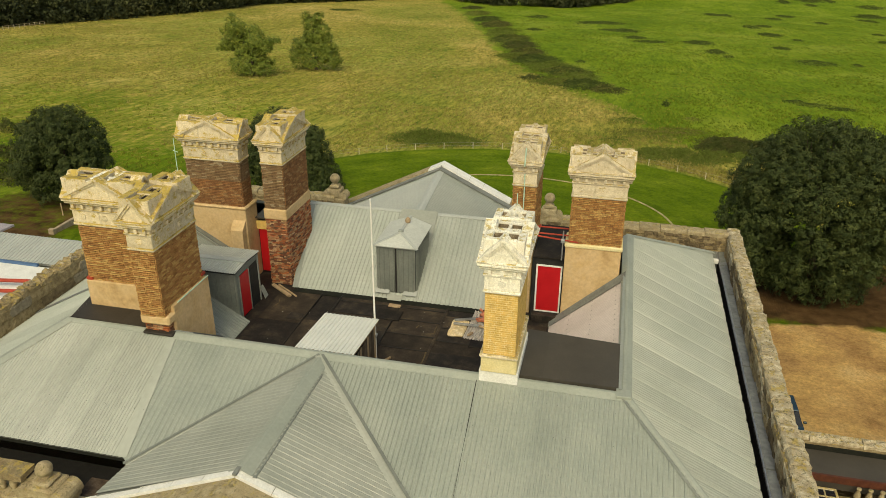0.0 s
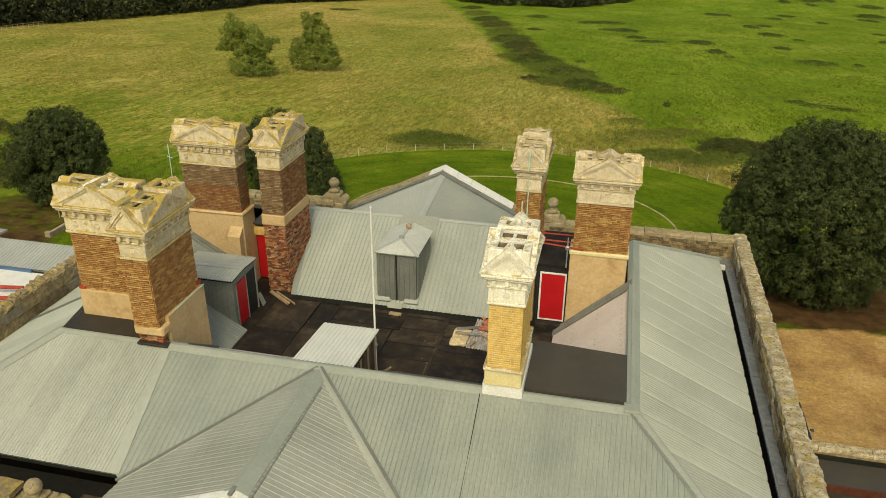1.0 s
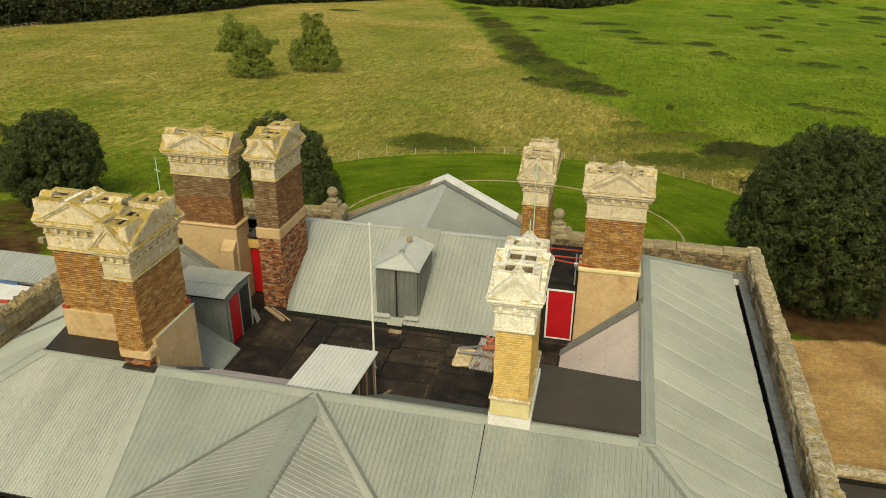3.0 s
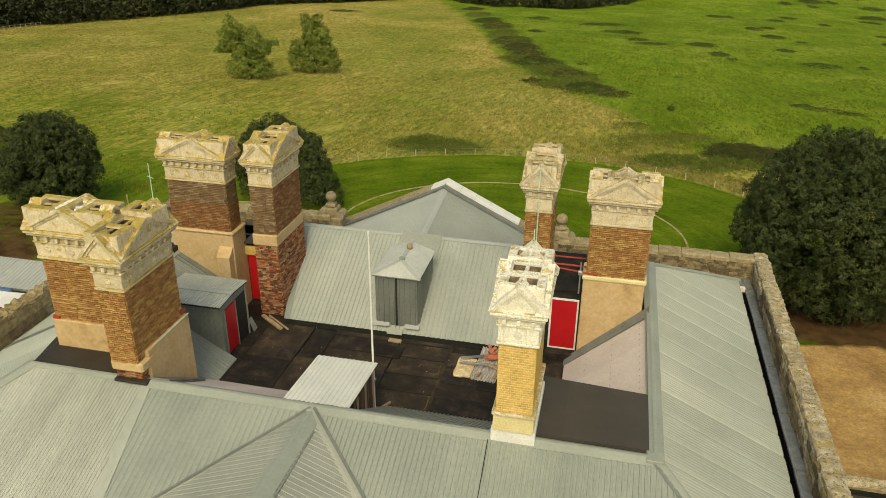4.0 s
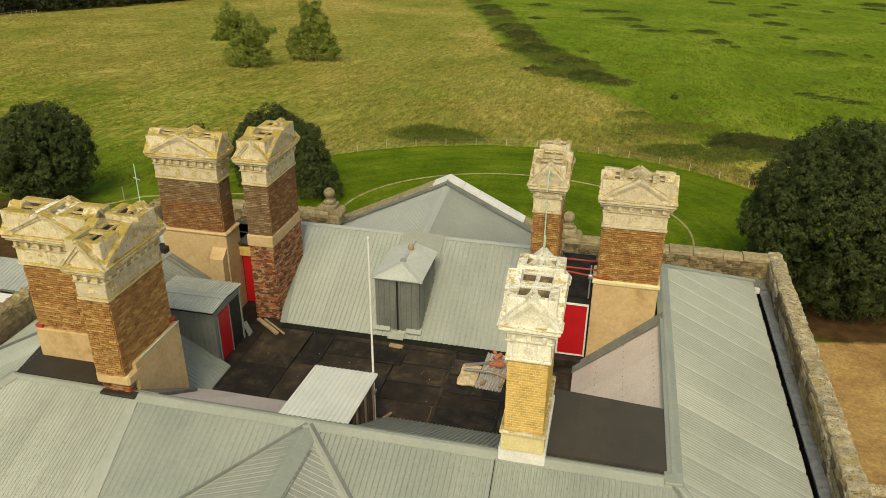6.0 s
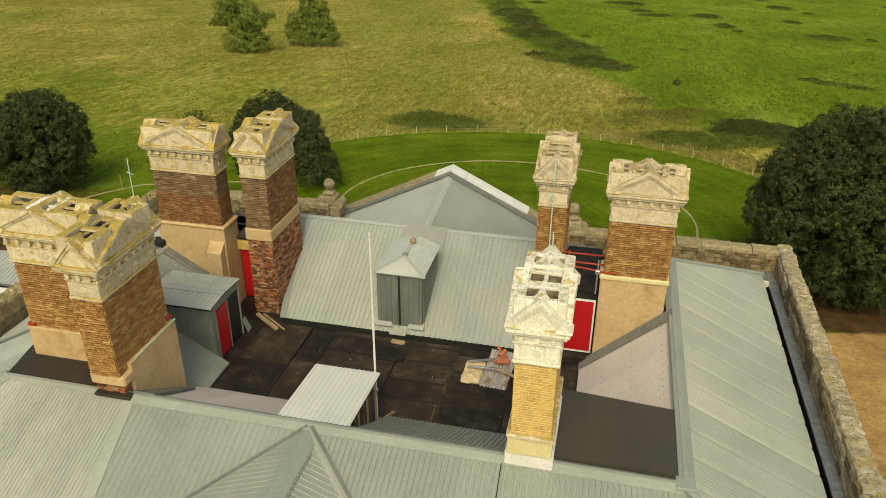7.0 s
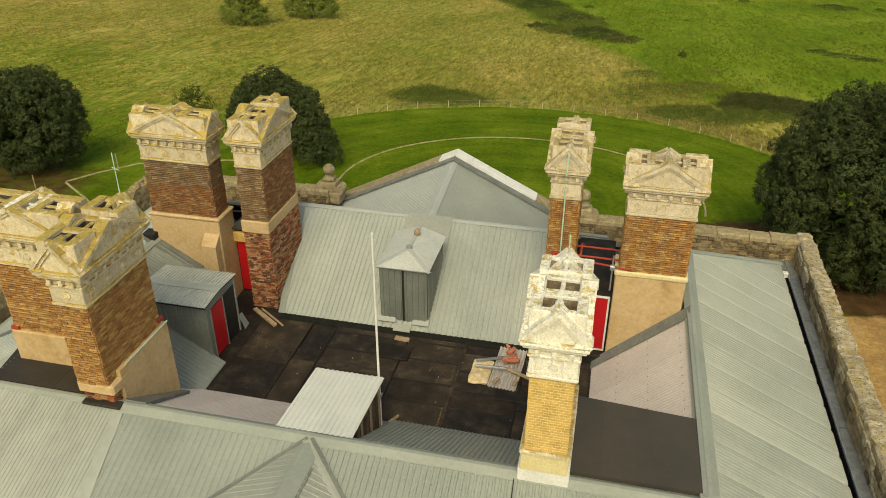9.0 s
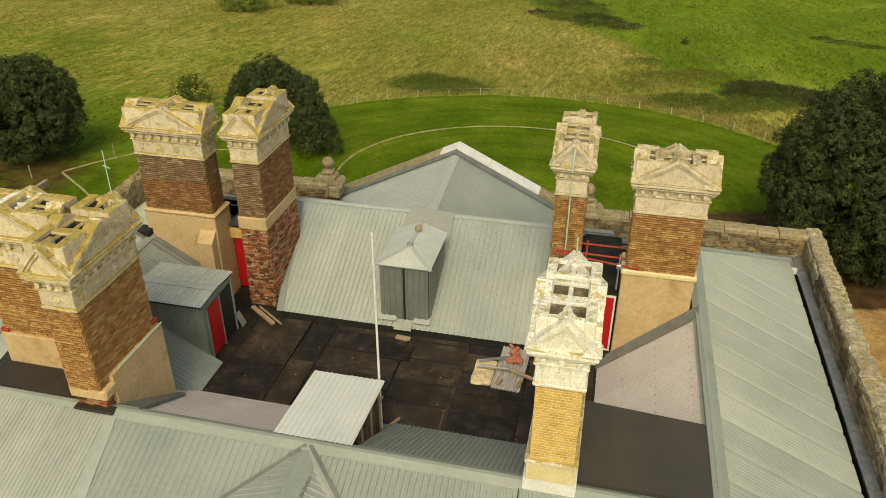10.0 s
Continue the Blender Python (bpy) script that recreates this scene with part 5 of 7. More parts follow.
def cap(parent, cx, cy, hx, hy, zt, key, faces="SEWN", flues=3, rise=0.80, east=0.0, bleached=()):
    """The stone head of a stack: frieze with rosettes, modillion cornice, four pediments and open flues."""
    mat = {"capstone": M_CAPSTONE, "pale": M_PALESTONE, "grey": M_GREYCAP}[key]
    def ring(o, z0, z1, bevel=0.02):
        return weathered(boxes((cx - hx - o, cx + hx + o + east, cy - hy - o, cy + hy + o, z0, z1), bevel=bevel), 0.006, z0)
    part("string_course", ring(0.065, zt, zt + 0.11, 0.03), mat, parent)
    part("frieze", ring(0.03, zt + 0.11, zt + 0.58, 0.01), mat, parent)
    part("architrave", ring(0.075, zt + 0.58, zt + 0.66, 0.02), mat, parent)
    part("bed_mould", ring(0.045, zt + 0.66, zt + 0.87, 0.01), mat, parent)
    part("cornice", weathered(boxes((cx - hx - 0.18, cx + hx + 0.18, cy - hy - 0.18, cy + hy + 0.18, zt + 0.87, zt + 0.96), (cx - hx - 0.235, cx + hx + 0.235, cy - hy - 0.235, cy + hy + 0.235, zt + 0.96, zt + 1.06), bevel=0.025), 0.01, zt), mat, parent)
    for f in faces:
        m, half = face_frame(f, cx, cy, hx + 0.03, hy + 0.03)
        k = max(1, round(2 * half / 0.75))
        for i in range(k):
            sharing("rosette", rose_bm[key], parent, m @ Matrix.Translation((-half + (i + 0.5) * 2 * half / k, 0.002, zt + 0.35)) @ Matrix.Rotation(radians(90), 4, "X"))
        m, half = face_frame(f, cx, cy, hx + 0.045, hy + 0.045)
        k = max(3, round(2 * half / 0.36))
        for i in range(k):
            sharing("modillion", modi[key], parent, m @ Matrix.Translation((-half + (i + 0.5) * 2 * half / k, -0.12, zt + 0.70)))
    zc = zt + 1.06
    for f in "SEWN":
        short = (f in "SN") == (hy > hx)
        pediment(parent, f, cx, cy, hx + 0.235, hy + 0.235, zc, rise, 0.46 if short else 0.34, key, mat)
    # the open flues stand in blocks between the pediments
    along_x = hx >= hy
    L, S = (hx, hy) if along_x else (hy, hx)
    def lay(r):
        return (cx + r[0], cx + r[1], cy + r[2], cy + r[3], r[4], r[5]) if along_x else (cx + r[2], cx + r[3], cy + r[0], cy + r[1], r[4], r[5])
    part("deck", boxes(lay((-L - 0.1, L + 0.1, -S - 0.1, S + 0.1, zc, zc + 0.14))), mat, parent)
    rng = random.Random(int(100 * abs(cx + cy + parent.location.x)) + 5)
    step = (2 * L + 0.04) / flues
    w = S + 0.10
    for i in range(flues):
        mid = 0 < i < flues - 1
        gap = 0.0 if along_x else 0.02
        a, b = -L - 0.02 + i * step + gap, -L - 0.02 + (i + 1) * step - gap
        if along_x:
            a, b = a - (0.14 if i == 0 else 0.0), b + (0.14 if i == flues - 1 else 0.0)
        z0, z1 = zc + 0.12, zc + (0.74 if along_x else 0.66 if mid else 0.80) + (rng.uniform(-0.01, 0.01) if along_x else rng.uniform(-0.04, 0.05))
        t, side = {"capstone": (0.19, 0.27), "pale": (0.16, 0.24), "grey": (0.12, 0.18)}[key]
        sh = rng.uniform(-0.03, 0.03)
        sets = [(a, b, -w + sh, -w + side, z0, z1 + rng.uniform(-0.05, 0.03)), (a, b, w - side, w + sh, z0, z1 + rng.uniform(-0.05, 0.03)), (a, a + t, -w + side, w - side, z0, z1 - 0.01), (b - t, b, -w + side, w - side, z0, z1 - 0.02), (a + t, b - t, -0.05, 0.05, z0, z1 - 0.05)]
        fl = part("flue_block", weathered(boxes(*[lay(r) for r in sets], bevel=0.02), 0.022, i + cx), M_PALESTONE if i in bleached else mat, parent)
        for e0, e1 in ((-w + side, -0.05), (0.05, w - side)):
            part("flue_lining", tube(*lay((a + t, b - t, e0, e1, z0, z1 - 0.09))), M_SOOTY if key == "capstone" else M_LINING, fl, "soot-browned lining")
        part("flue_throat", boxes(lay((a + t, b - t, -w + side, w - side, zc + 0.14, zc + 0.16))), M_SOOT, fl)
    # a ridge stone runs back from each end pediment over the flues
    if along_x:
        part("ridge_stone", weathered(boxes((cx - 0.09, cx + 0.09, cy - hy - 0.08, cy + hy + 0.08, zc + 0.3, zc + rise + 0.04), bevel=0.07), 0.02, cx), mat, parent)
    for sgn in (() if along_x else (-1, 1)):
        r = (-L - 0.08, -L + 0.42, -0.09, 0.09, zc + 0.3, zc + rise + 0.05) if sgn < 0 else (L - 0.42, L + 0.08, -0.09, 0.09, zc + 0.3, zc + rise + 0.05)
        part("ridge_stone", weathered(boxes(lay(r), bevel=0.07), 0.02, sgn), mat, parent)


ZT = 5.87
STACKS = "chimney stacks on the roof"

# yellow brick stack
c = thing("chimney_stack", "yellow brick chimney with a pale pedimented stone cap", "chimney", (5.08, -1.9, 2.6), STACKS)
part("base", boxes((-0.64, 0.62, -1.17, 1.50, -0.1, 0.40), bevel=0.02), M_WHITE, c, "white-painted base")
part("plinth", boxes((-0.58, 0.57, -1.22, 1.44, 0.40, 0.96), bevel=0.015), M_CREAM, c, "cream rendered plinth")
part("plinth_ledge", weathered(boxes((-0.62, 0.61, -1.30, 1.48, 0.96, 1.08), bevel=0.03), 0.012), M_GREYCAP, c)
bricks(c, 0.0, 0.0, 0.515, 1.22, 1.08, ZT - 2.6, M_BRICK_Y, M_MORTAR_Y, "SEWN", 300, 0.002, 3, 0.017, -0.004)
cap(c, 0.0, 0.0, 0.515, 1.22, ZT - 2.6, "pale", flues=3)
bm = bmesh.new()
bar(bm, (0.0, 1.50, ZT - 2.6 + 1.0), (0.0, 1.47, ZT - 2.6 + 2.25), 0.018, 6)
part("lightning_strip", bm, M_COPPER, c, "verdigris copper lightning strip")

# brown L-shaped stack
c = thing("chimney_stack", "brown brick L-shaped chimney with lichened stone caps", "chimney", (-7.2, -1.6, 2.6), STACKS)
bricks(c, 0.01, -1.05, 0.45, 0.22, -0.3, 0.45, M_BRICK_O, M_JOINT, "SEW", 0, 0.02, 12)
part("moulding", weathered(boxes((-0.52, 0.615, -1.43, -0.7, 0.40, 0.76), bevel=0.06), 0.02), M_RENDER, c)
part("lead_apron", weathered(boxes((-0.46, 0.70, -1.50, -1.22, 0.02, 0.11), bevel=0.02), 0.02), M_FLAT_DARK, c, "dark lead apron at the foot")
part("rendered_plinth", boxes((-0.43, 0.60, -1.0, 1.44, -1.9, 0.98), bevel=0.02), M_RENDER, c, "ochre rendered plinth")
part("plinth_ledge", boxes((0.575, 0.615, -0.72, 1.46, 0.975, 1.01), bevel=0.01), M_COPPER, c, "verdigris-edged ledge")
part("rendered_plinth", boxes((-3.52, -0.43, -0.12, 1.16, -0.1, 1.08), bevel=0.03), M_RENDER, c, "ochre rendered plinth")
part("tile_course", boxes((-3.50, -3.25, -0.10, 0.2, 1.10, 1.20)), M_REDSTEEL, c)
part("tile_course", boxes((0.40, 0.52, 1.15, 1.42, 1.08, 1.18)), M_REDSTEEL, c)
bricks(c, 0.0, -0.06, 0.45, 1.34, 0.74, ZT - 2.6, M_BRICK_B, M_JOINT, "SEWN", 240, 0.016, 4, 0.022)
bricks(c, -1.95, 0.55, 1.48, 0.56, 1.08, ZT - 2.6, M_BRICK_B, M_JOINT, "SWN", 60, 0.016, 5, 0.022)
cap(c, 0.0, -0.06, 0.45, 1.34, ZT - 2.6, "capstone", flues=3)
cap(c, -2.31, 0.55, 1.27, 0.50, ZT - 2.6, "capstone", "SWN", flues=3, east=0.6, bleached=(1,))
bm = bmesh.new()
bar(bm, (0.0, 1.40, ZT - 2.6 + 1.5), (-0.05, 1.5, ZT - 2.6 + 3.05), 0.013)
bar(bm, (-0.14, 1.5, ZT - 2.6 + 2.62), (0.06, 1.5, ZT - 2.6 + 2.55), 0.012)
part("lightning_rod", bm, M_COPPER, c, "thin verdigris copper lightning rod")

# red-brown stack beside the west door
c = thing("chimney_stack", "dark red-brown brick chimney on a rendered plinth", "chimney", (-9.52, 6.55, 0.0), STACKS)
part("rendered_plinth", boxes((-1.42, 1.42, -0.54, 0.62, -0.1, 3.62), bevel=0.03), M_RENDER, c, "ochre rendered plinth")
part("plinth_ledge", weathered(boxes((-1.47, 1.47, -0.59, 0.67, 3.62, 3.76), bevel=0.05), 0.012), M_RENDER, c)
part("buttress", prism([(0.80, -0.92), (1.36, -0.92), (1.36, -0.52), (0.80, -0.52)], 0.6, 2.75), M_RENDER, c)
part("buttress_cap", slab([(0.78, -0.94, 2.74), (1.38, -0.94, 2.74), (1.38, -0.53, 3.12), (0.78, -0.53, 3.12)], 0.25), M_RENDER, c)
bricks(c, 0.0, 0.0, 1.31, 0.45, 3.76, 4.96, M_BRICK_R, M_JOINT, "SEWN", 300, 0.016, 6, 0.022)
bricks(c, 0.0, 0.0, 1.30, 0.44, 4.96, ZT, M_BRICK_G, M_JOINT, "SEWN", 0, 0.016, 16, 0.022)
cap(c, 0.0, 0.0, 1.31, 0.45, ZT, "capstone", flues=3)

# red-brown stack at the end of the north slope
c = thing("chimney_stack", "red-brown brick chimney with exposed bright brick below", "chimney", (-6.68, 7.53, 0.0), STACKS)
part("band", boxes((-0.56, 0.55, -1.44, 1.40, 3.28, 3.78), bevel=0.04), M_RENDER, c, "ochre rendered band")
bricks(c, 0.02, -0.02, 0.50, 1.38, 0.0, 3.28, M_BRICK_O, M_MORTAR, "SEWN", 300, 0.022, 7, 0.026)
bricks(c, 0.0, 0.0, 0.49, 1.33, 3.78, ZT, M_BRICK_R, M_JOINT, "EWN", 0, 0.016, 8, 0.022)
bricks(c, 0.0, -0.004, 0.488, 1.328, 3.78, ZT - 0.01, M_BRICK_G, M_JOINT, "S", 0, 0.016, 18, 0.022)
cap(c, 0.0, 0.0, 0.49, 1.33, ZT, "capstone", flues=3)

# broad stack beside the east door
c = thing("chimney_stack", "broad brown brick chimney on an ochre rendered plinth", "chimney", (7.6, 6.05, 0.0), STACKS)
part("rendered_plinth", boxes((-1.16, 1.10, -0.54, 0.6, -0.1, 3.66), bevel=0.03), M_RENDER, c, "ochre rendered plinth")
part("plinth_ledge", weathered(boxes((-1.20, 1.14, -0.58, 0.62, 3.66, 3.84), bevel=0.04), 0.012), M_CREAM, c)
bricks(c, 0.0, 0.0, 1.04, 0.48, 3.84, ZT, M_BRICK_B, M_JOINT, "SEWN", 300, 0.016, 9, 0.022)
cap(c, 0.0, 0.0, 1.04, 0.48, ZT, "grey", flues=4)

# slender stack behind
c = thing("chimney_stack", "slender brown brick chimney with a copper strip", "chimney", (4.55, 7.6, 0.0), STACKS)
part("rendered_plinth", boxes((-0.5, 0.5, -1.46, 1.46, -0.1, 2.85), bevel=0.03), M_RENDER, c)
bricks(c, 0.0, 0.0, 0.46, 1.35, 2.85, ZT, M_BRICK_B, M_JOINT, "SEWN", 300, 0.016, 10, 0.022)
cap(c, 0.0, 0.0, 0.46, 1.35, ZT, "grey", flues=4)
bm = bmesh.new()
bar(bm, (0.0, -1.43, 2.9), (0.0, -1.44, ZT + 0.1), 0.026, 6)
bar(bm, (0.0, -1.50, ZT + 0.1), (0.0, -1.52, ZT + 0.6), 0.026, 6)
bar(bm, (0.0, -1.75, ZT + 1.0), (0.02, -1.66, ZT + 1.75), 0.026, 6)
part("lightning_strip", bm, M_COPPER, c, "verdigris copper lightning strip")

# ---- things on the roof ----
# stair hatch
h = thing("stair_hatch", "timber stair hatch with a whitened corrugated roof", "hatch", (-1.0, -1.2, 0.0))
part("side_wall", boxes((0.84, 0.92, -1.6, 1.2, 0.0, 2.22)), M_BLACK, h)
part("side_wall", boxes((-0.92, -0.84, -1.6, 1.2, 0.0, 2.22)), M_BLACK, h)
part("end_wall", boxes((-0.84, 0.84, 1.1, 1.2, 0.0, 2.2)), M_BLACK, h)
for k in range(11):
    y = -0.9 + k * 0.195
    part("board", boxes((0.92, 0.945, y, y + 0.185, 0.02, 2.21)), M_WOOD if k % 4 == 2 else M_BOARD, h)
deckpts = [(-1.08, 1.38, 2.36), (1.06, 1.38, 2.36), (1.06, -1.5, 2.62), (-1.08, -1.5, 2.62)]
part("roof_deck", slab([(x * 0.97, y * 0.98, z - 0.03) for x, y, z in deckpts], 0.06), M_WOOD, h)
corrugated(h, deckpts, (0, 1, -0.09), M_SHEET_WHITE, pitch=0.15, rise=0.020, wide=1.07, rib=0.34)

# flagpole
f = thing("flagpole", "slim white flagpole rising beside the stair hatch", "flagpole", (-0.14, 0.27, 0.0))
bm = bmesh.new()
cylinder(bm, 0, 0, 0, 7.12, 0.042, 0.026, 12)
part("pole", bm, M_WHITE, f)
bm = bmesh.new()
cylinder(bm, 0, 0, 7.12, 7.18, 0.045, 0.03, 12)
part("truck", bm, M_WHITE, f)
part("bracket", boxes((-0.08, 0.08, -0.27, 0.07, 1.6, 1.66), (-0.1, 0.1, -0.1, 0.1, 0, 0.05)), M_STEEL, f)

M_DORMER = material("whitened_dormer_sheet", [(0.43, 0.45, 0.41), (0.52, 0.535, 0.49)], 1.2, 0.55, 0.0, 0.1, 12, 0.04, fine=0.1)
# dormer tower on the north slope
d = thing("roof_dormer", "square dormer clad in dark sheet with a pale hipped top", "dormer", (-1.02, 7.3, 0.3))
part("core", boxes((-0.86, 0.88, -1.2, 1.3, -0.2, 2.26)), M_CLAD, d)
corrugated(d, [(-0.88, -1.22, 0.0), (0.90, -1.22, 0.0), (0.90, -1.22, 2.28), (-0.88, -1.22, 2.28)], (0, 0, -1), M_CLAD, pitch=0.2, rise=0.03, wide=0.9)
corrugated(d, [(0.90, -1.22, 0.0), (0.90, 1.3, 0.0), (0.90, 1.3, 2.28), (0.90, -1.22, 2.28)], (0, 0, -1), M_CLAD, pitch=0.2, rise=0.03, wide=0.9)
corrugated(d, [(-0.88, 1.3, 0.0), (-0.88, -1.22, 0.0), (-0.88, -1.22, 2.28), (-0.88, 1.3, 2.28)], (0, 0, -1), M_CLAD, pitch=0.2, rise=0.03, wide=0.9)
part("corner_flashing", boxes((-0.03, 0.04, -1.275, -1.24, 0.0, 2.27)), M_BLACK, d)
top = [(-1.0, -1.36, 2.30), (1.02, -1.36, 2.30), (1.02, 1.42, 2.30), (-1.0, 1.42, 2.30)]
r0, r1 = (0.0, -0.35, 2.62), (0.0, 1.42, 2.66)
part("roof_panel", slab([top[0], top[1], r0], 0.03), M_DORMER, d)
part("roof_panel", slab([top[1], top[2], r1, r0], 0.03), M_DORMER, d)
part("roof_panel", slab([top[3], top[0], r0, r1], 0.03), M_DORMER, d)
part("eave_board", boxes((-0.98, 1.0, -1.34, 1.40, 2.24, 2.285)), M_SHEET_GREY, d)
for a, b in ((top[0], r0), (top[1], r0), (r0, r1)):
    capping(d, a, b, 0.3, 0.07, M_SHEET_PALE, lift=0.012, name="hip_capping")
bm = bmesh.new()
cylinder(bm, 0, -0.3, 2.62, 2.70, 0.13, 0.11, 16)
part("vent_cap", bm, M_SHEET_GREY, d)
bm = lathe([(0.02, 2.60), (0.10, 2.62), (0.13, 2.70), (0.12, 2.78), (0.07, 2.85), (0.02, 2.88)], 14)
bm.transform(Matrix.Translation((0.05, 0.7, 0.03)))
part("pot", bm, M_WOOD, d, "small tan knob")
for x0, x1, y, z in ((-0.98, -0.3, -1.42, -0.02), (0.35, 0.98, -1.42, -0.02), (-0.30, 0.35, -1.75, -0.16)):
    part("apron_flashing", slab([(x0, y, z), (x1, y, z), (x1, y + 0.25, z + 0.14), (x0, y + 0.25, z + 0.14)], 0.015), M_SHEET_PALE if x0 != -0.30 else M_SHEET, d)

# sheet-clad shed beside the west slope
s = thing("roof_shed", "small shed of grey corrugated sheet with an open red door", "shed", (-8.2, 3.7, 0.0))
part("core", boxes((-1.2, 1.2, -1.2, 0.8, 0.0, 2.28)), M_BLACK, s)
corrugated(s, [(-1.22, -1.22, 0.0), (1.22, -1.22, 0.0), (1.22, -1.22, 2.34), (-1.22, -1.22, 2.34)], (0, 0, -1), M_CLAD, pitch=0.2, rise=0.03)
part("end_panel", boxes((1.2, 1.24, -1.22, -1.02, 0.0, 2.32)), M_CLAD, s)
dr = part("door", boxes((1.20, 1.26, -0.98, -0.16, 0.06, 2.0), bevel=0.01), M_RED, s, "bright red door")
part("door_frame", boxes((1.2, 1.28, -1.02, -0.98, 0.0, 2.05), (1.2, 1.28, -0.16, -0.11, 0.0, 2.05)), M_CLAD, s)
part("lintel_panel", boxes((1.2, 1.235, -1.0, 0.78, 2.05, 2.32)), M_CLAD, s)
part("dark_board", boxes((1.2, 1.23, -0.11, 0.76, 0.0, 2.05)), M_BLACK, s)
part("corner_flashing", boxes((1.2, 1.27, 0.74, 0.82, 0.0, 2.3)), M_SHEET_GREY, s)
corrugated(s, [(-1.5, -1.40, 2.36), (1.32, -1.40, 2.36), (1.32, -0.35, 2.45), (-1.5, -0.35, 2.45)], (0, -1, -0.09), M_DORMER, pitch=0.115, rise=0.035, rib=0.3)
corrugated(s, [(-1.5, -0.35, 2.45), (1.32, -0.35, 2.45), (1.32, 0.92, 2.36), (-1.5, 0.92, 2.36)], (0, 1, -0.07), M_DORMER, pitch=0.115, rise=0.035, rib=0.3)
part("roof_deck", slab([(-1.45, -1.36, 2.34), (1.28, -1.36, 2.34), (1.28, -0.35, 2.43), (-1.45, -0.35, 2.43)], 0.05), M_BLACK, s)
part("roof_deck", slab([(-1.45, -0.35, 2.43), (1.28, -0.35, 2.43), (1.28, 0.9, 2.34), (-1.45, 0.9, 2.34)], 0.05), M_BLACK, s)
capping(s, (-1.5, -0.35, 2.46), (1.32, -0.35, 2.46), 0.1, 0.17, M_SHEET_PALE, name="ridge_capping")
part("skirt_flashing", slab([(1.25, 0.80, 0.62), (1.42, 0.84, 0.02), (1.40, 1.20, 0.02), (1.25, 1.05, 0.62)], 0.015), M_SHEET_GREY, s)

# roof lobbies with red doors between the stacks
l1 = thing("roof_lobby", "black-boarded roof lobby with a red door", "lobby", (5.82, 7.4, 0.0))
part("body", boxes((-0.70, 0.62, -1.62, 1.7, 0.0, 2.95)), M_BLACK, l1)
part("roof", boxes((-0.70, 0.62, -1.70, 1.7, 2.95, 3.02)), M_FELT, l1)
part("threshold", boxes((-0.6, 0.6, -2.0, -1.62, 0.0, 0.36), bevel=0.02), M_FELT, l1)
dd = part("door", boxes((-0.46, 0.50, -1.66, -1.62, 0.44, 2.56)), M_RED, l1, "bright red door in a white frame")
part("door_frame", boxes((-0.53, -0.46, -1.68, -1.62, 0.38, 2.62), (0.50, 0.56, -1.68, -1.62, 0.38, 2.62), (-0.46, 0.50, -1.68, -1.62, 2.56, 2.62), (-0.46, 0.50, -1.68, -1.62, 0.38, 0.44)), M_WHITE, dd)
l2 = thing("roof_lobby", "narrow roof lobby with a red door and ochre lintel", "lobby", (-7.62, 8.0, 0.0))
part("body", boxes((-0.5, 0.5, -0.9, 1.4, 0.0, 2.88)), M_BLACK, l2)
part("roof", slab([(-0.5, -1.1, 2.94), (0.5, -1.1, 2.94), (0.5, 1.5, 3.04), (-0.5, 1.5, 3.04)], 0.06), M_FLAT, l2)
part("door", boxes((-0.42, 0.45, -0.96, -0.9, 0.1, 2.30)), M_RED, l2, "bright red door")
part("lintel", boxes((-0.5, 0.5, -1.05, -0.9, 2.32, 2.74), bevel=0.02), M_BRICK_Y, l2, "ochre lintel")

# scaffold tubes between the stacks
sc = thing("scaffold_tubes", "red and galvanised scaffold tubes clamped between chimneys", "scaffolding", (5.6, 5.5, 3.0))
for a, b in (((-1.35, 0.6, 0.92), (0.95, 0.45, 0.98)), ((-1.35, 0.5, 0.90), (1.35, -0.02, 0.92)), ((-1.3, 1.2, 0.95), (0.95, 1.1, 1.0)), ((-0.35, 0.45, 0.9), (-0.35, 1.4, 0.95))):
    bm = bmesh.new()
    bar(bm, a, b, 0.035)
    part("red_tube", bm, M_REDSTEEL, sc)
bm = bmesh.new()
bar(bm, (0.72, 0.05, 0.02), (0.72, 0.05, 1.35), 0.028)
part("upright_tube", bm, M_STEEL, sc)
part("clamp", boxes((0.64, 0.80, -0.03, 0.13, 0.82, 0.98), bevel=0.02), M_STEEL, sc)

# rubble left on the flat
M_SANDY = material("broken_sandy_render", [(0.50, 0.37, 0.19), (0.66, 0.52, 0.31), (0.78, 0.67, 0.47)], 4.0, 0.95, 0.0, 0.6, 20, fine=0.25)
M_OFFCUT = material("chalky_sheet", [(0.72, 0.67, 0.62), (0.83, 0.79, 0.74)], 3.0, 0.65, 0.0, 0.1, 14, fine=0.12)
r = thing("sheet_offcut", "pale corrugated offcut lying curled on the felt", "sheet metal", (3.2, 4.25, 0.05))
bm = bmesh.new()
prev = None
for k in range(61):
    u = -0.5 + k / 60.0
    row = [bm.verts.new((u * 0.98 + 0.06 * v, v * 1.05 - 0.06 * u, 0.028 * math.sin(k * 0.88) + 0.05 + 0.10 * max(0.0, v) ** 2)) for v in (-1.0, -0.5, 0.0, 0.5, 0.85, 1.05)]
    if prev:
        for i in range(5):
            bm.faces.new((prev[i], row[i], row[i + 1], prev[i + 1]))
    prev = row
bmesh.ops.solidify(bm, geom=bm.faces[:], thickness=0.008)
part("sheet", bm, M_OFFCUT, r)
r = thing("plaster_lump", "broken slab of ochre render on the felt", "debris", (2.32, 4.0, 0.04))
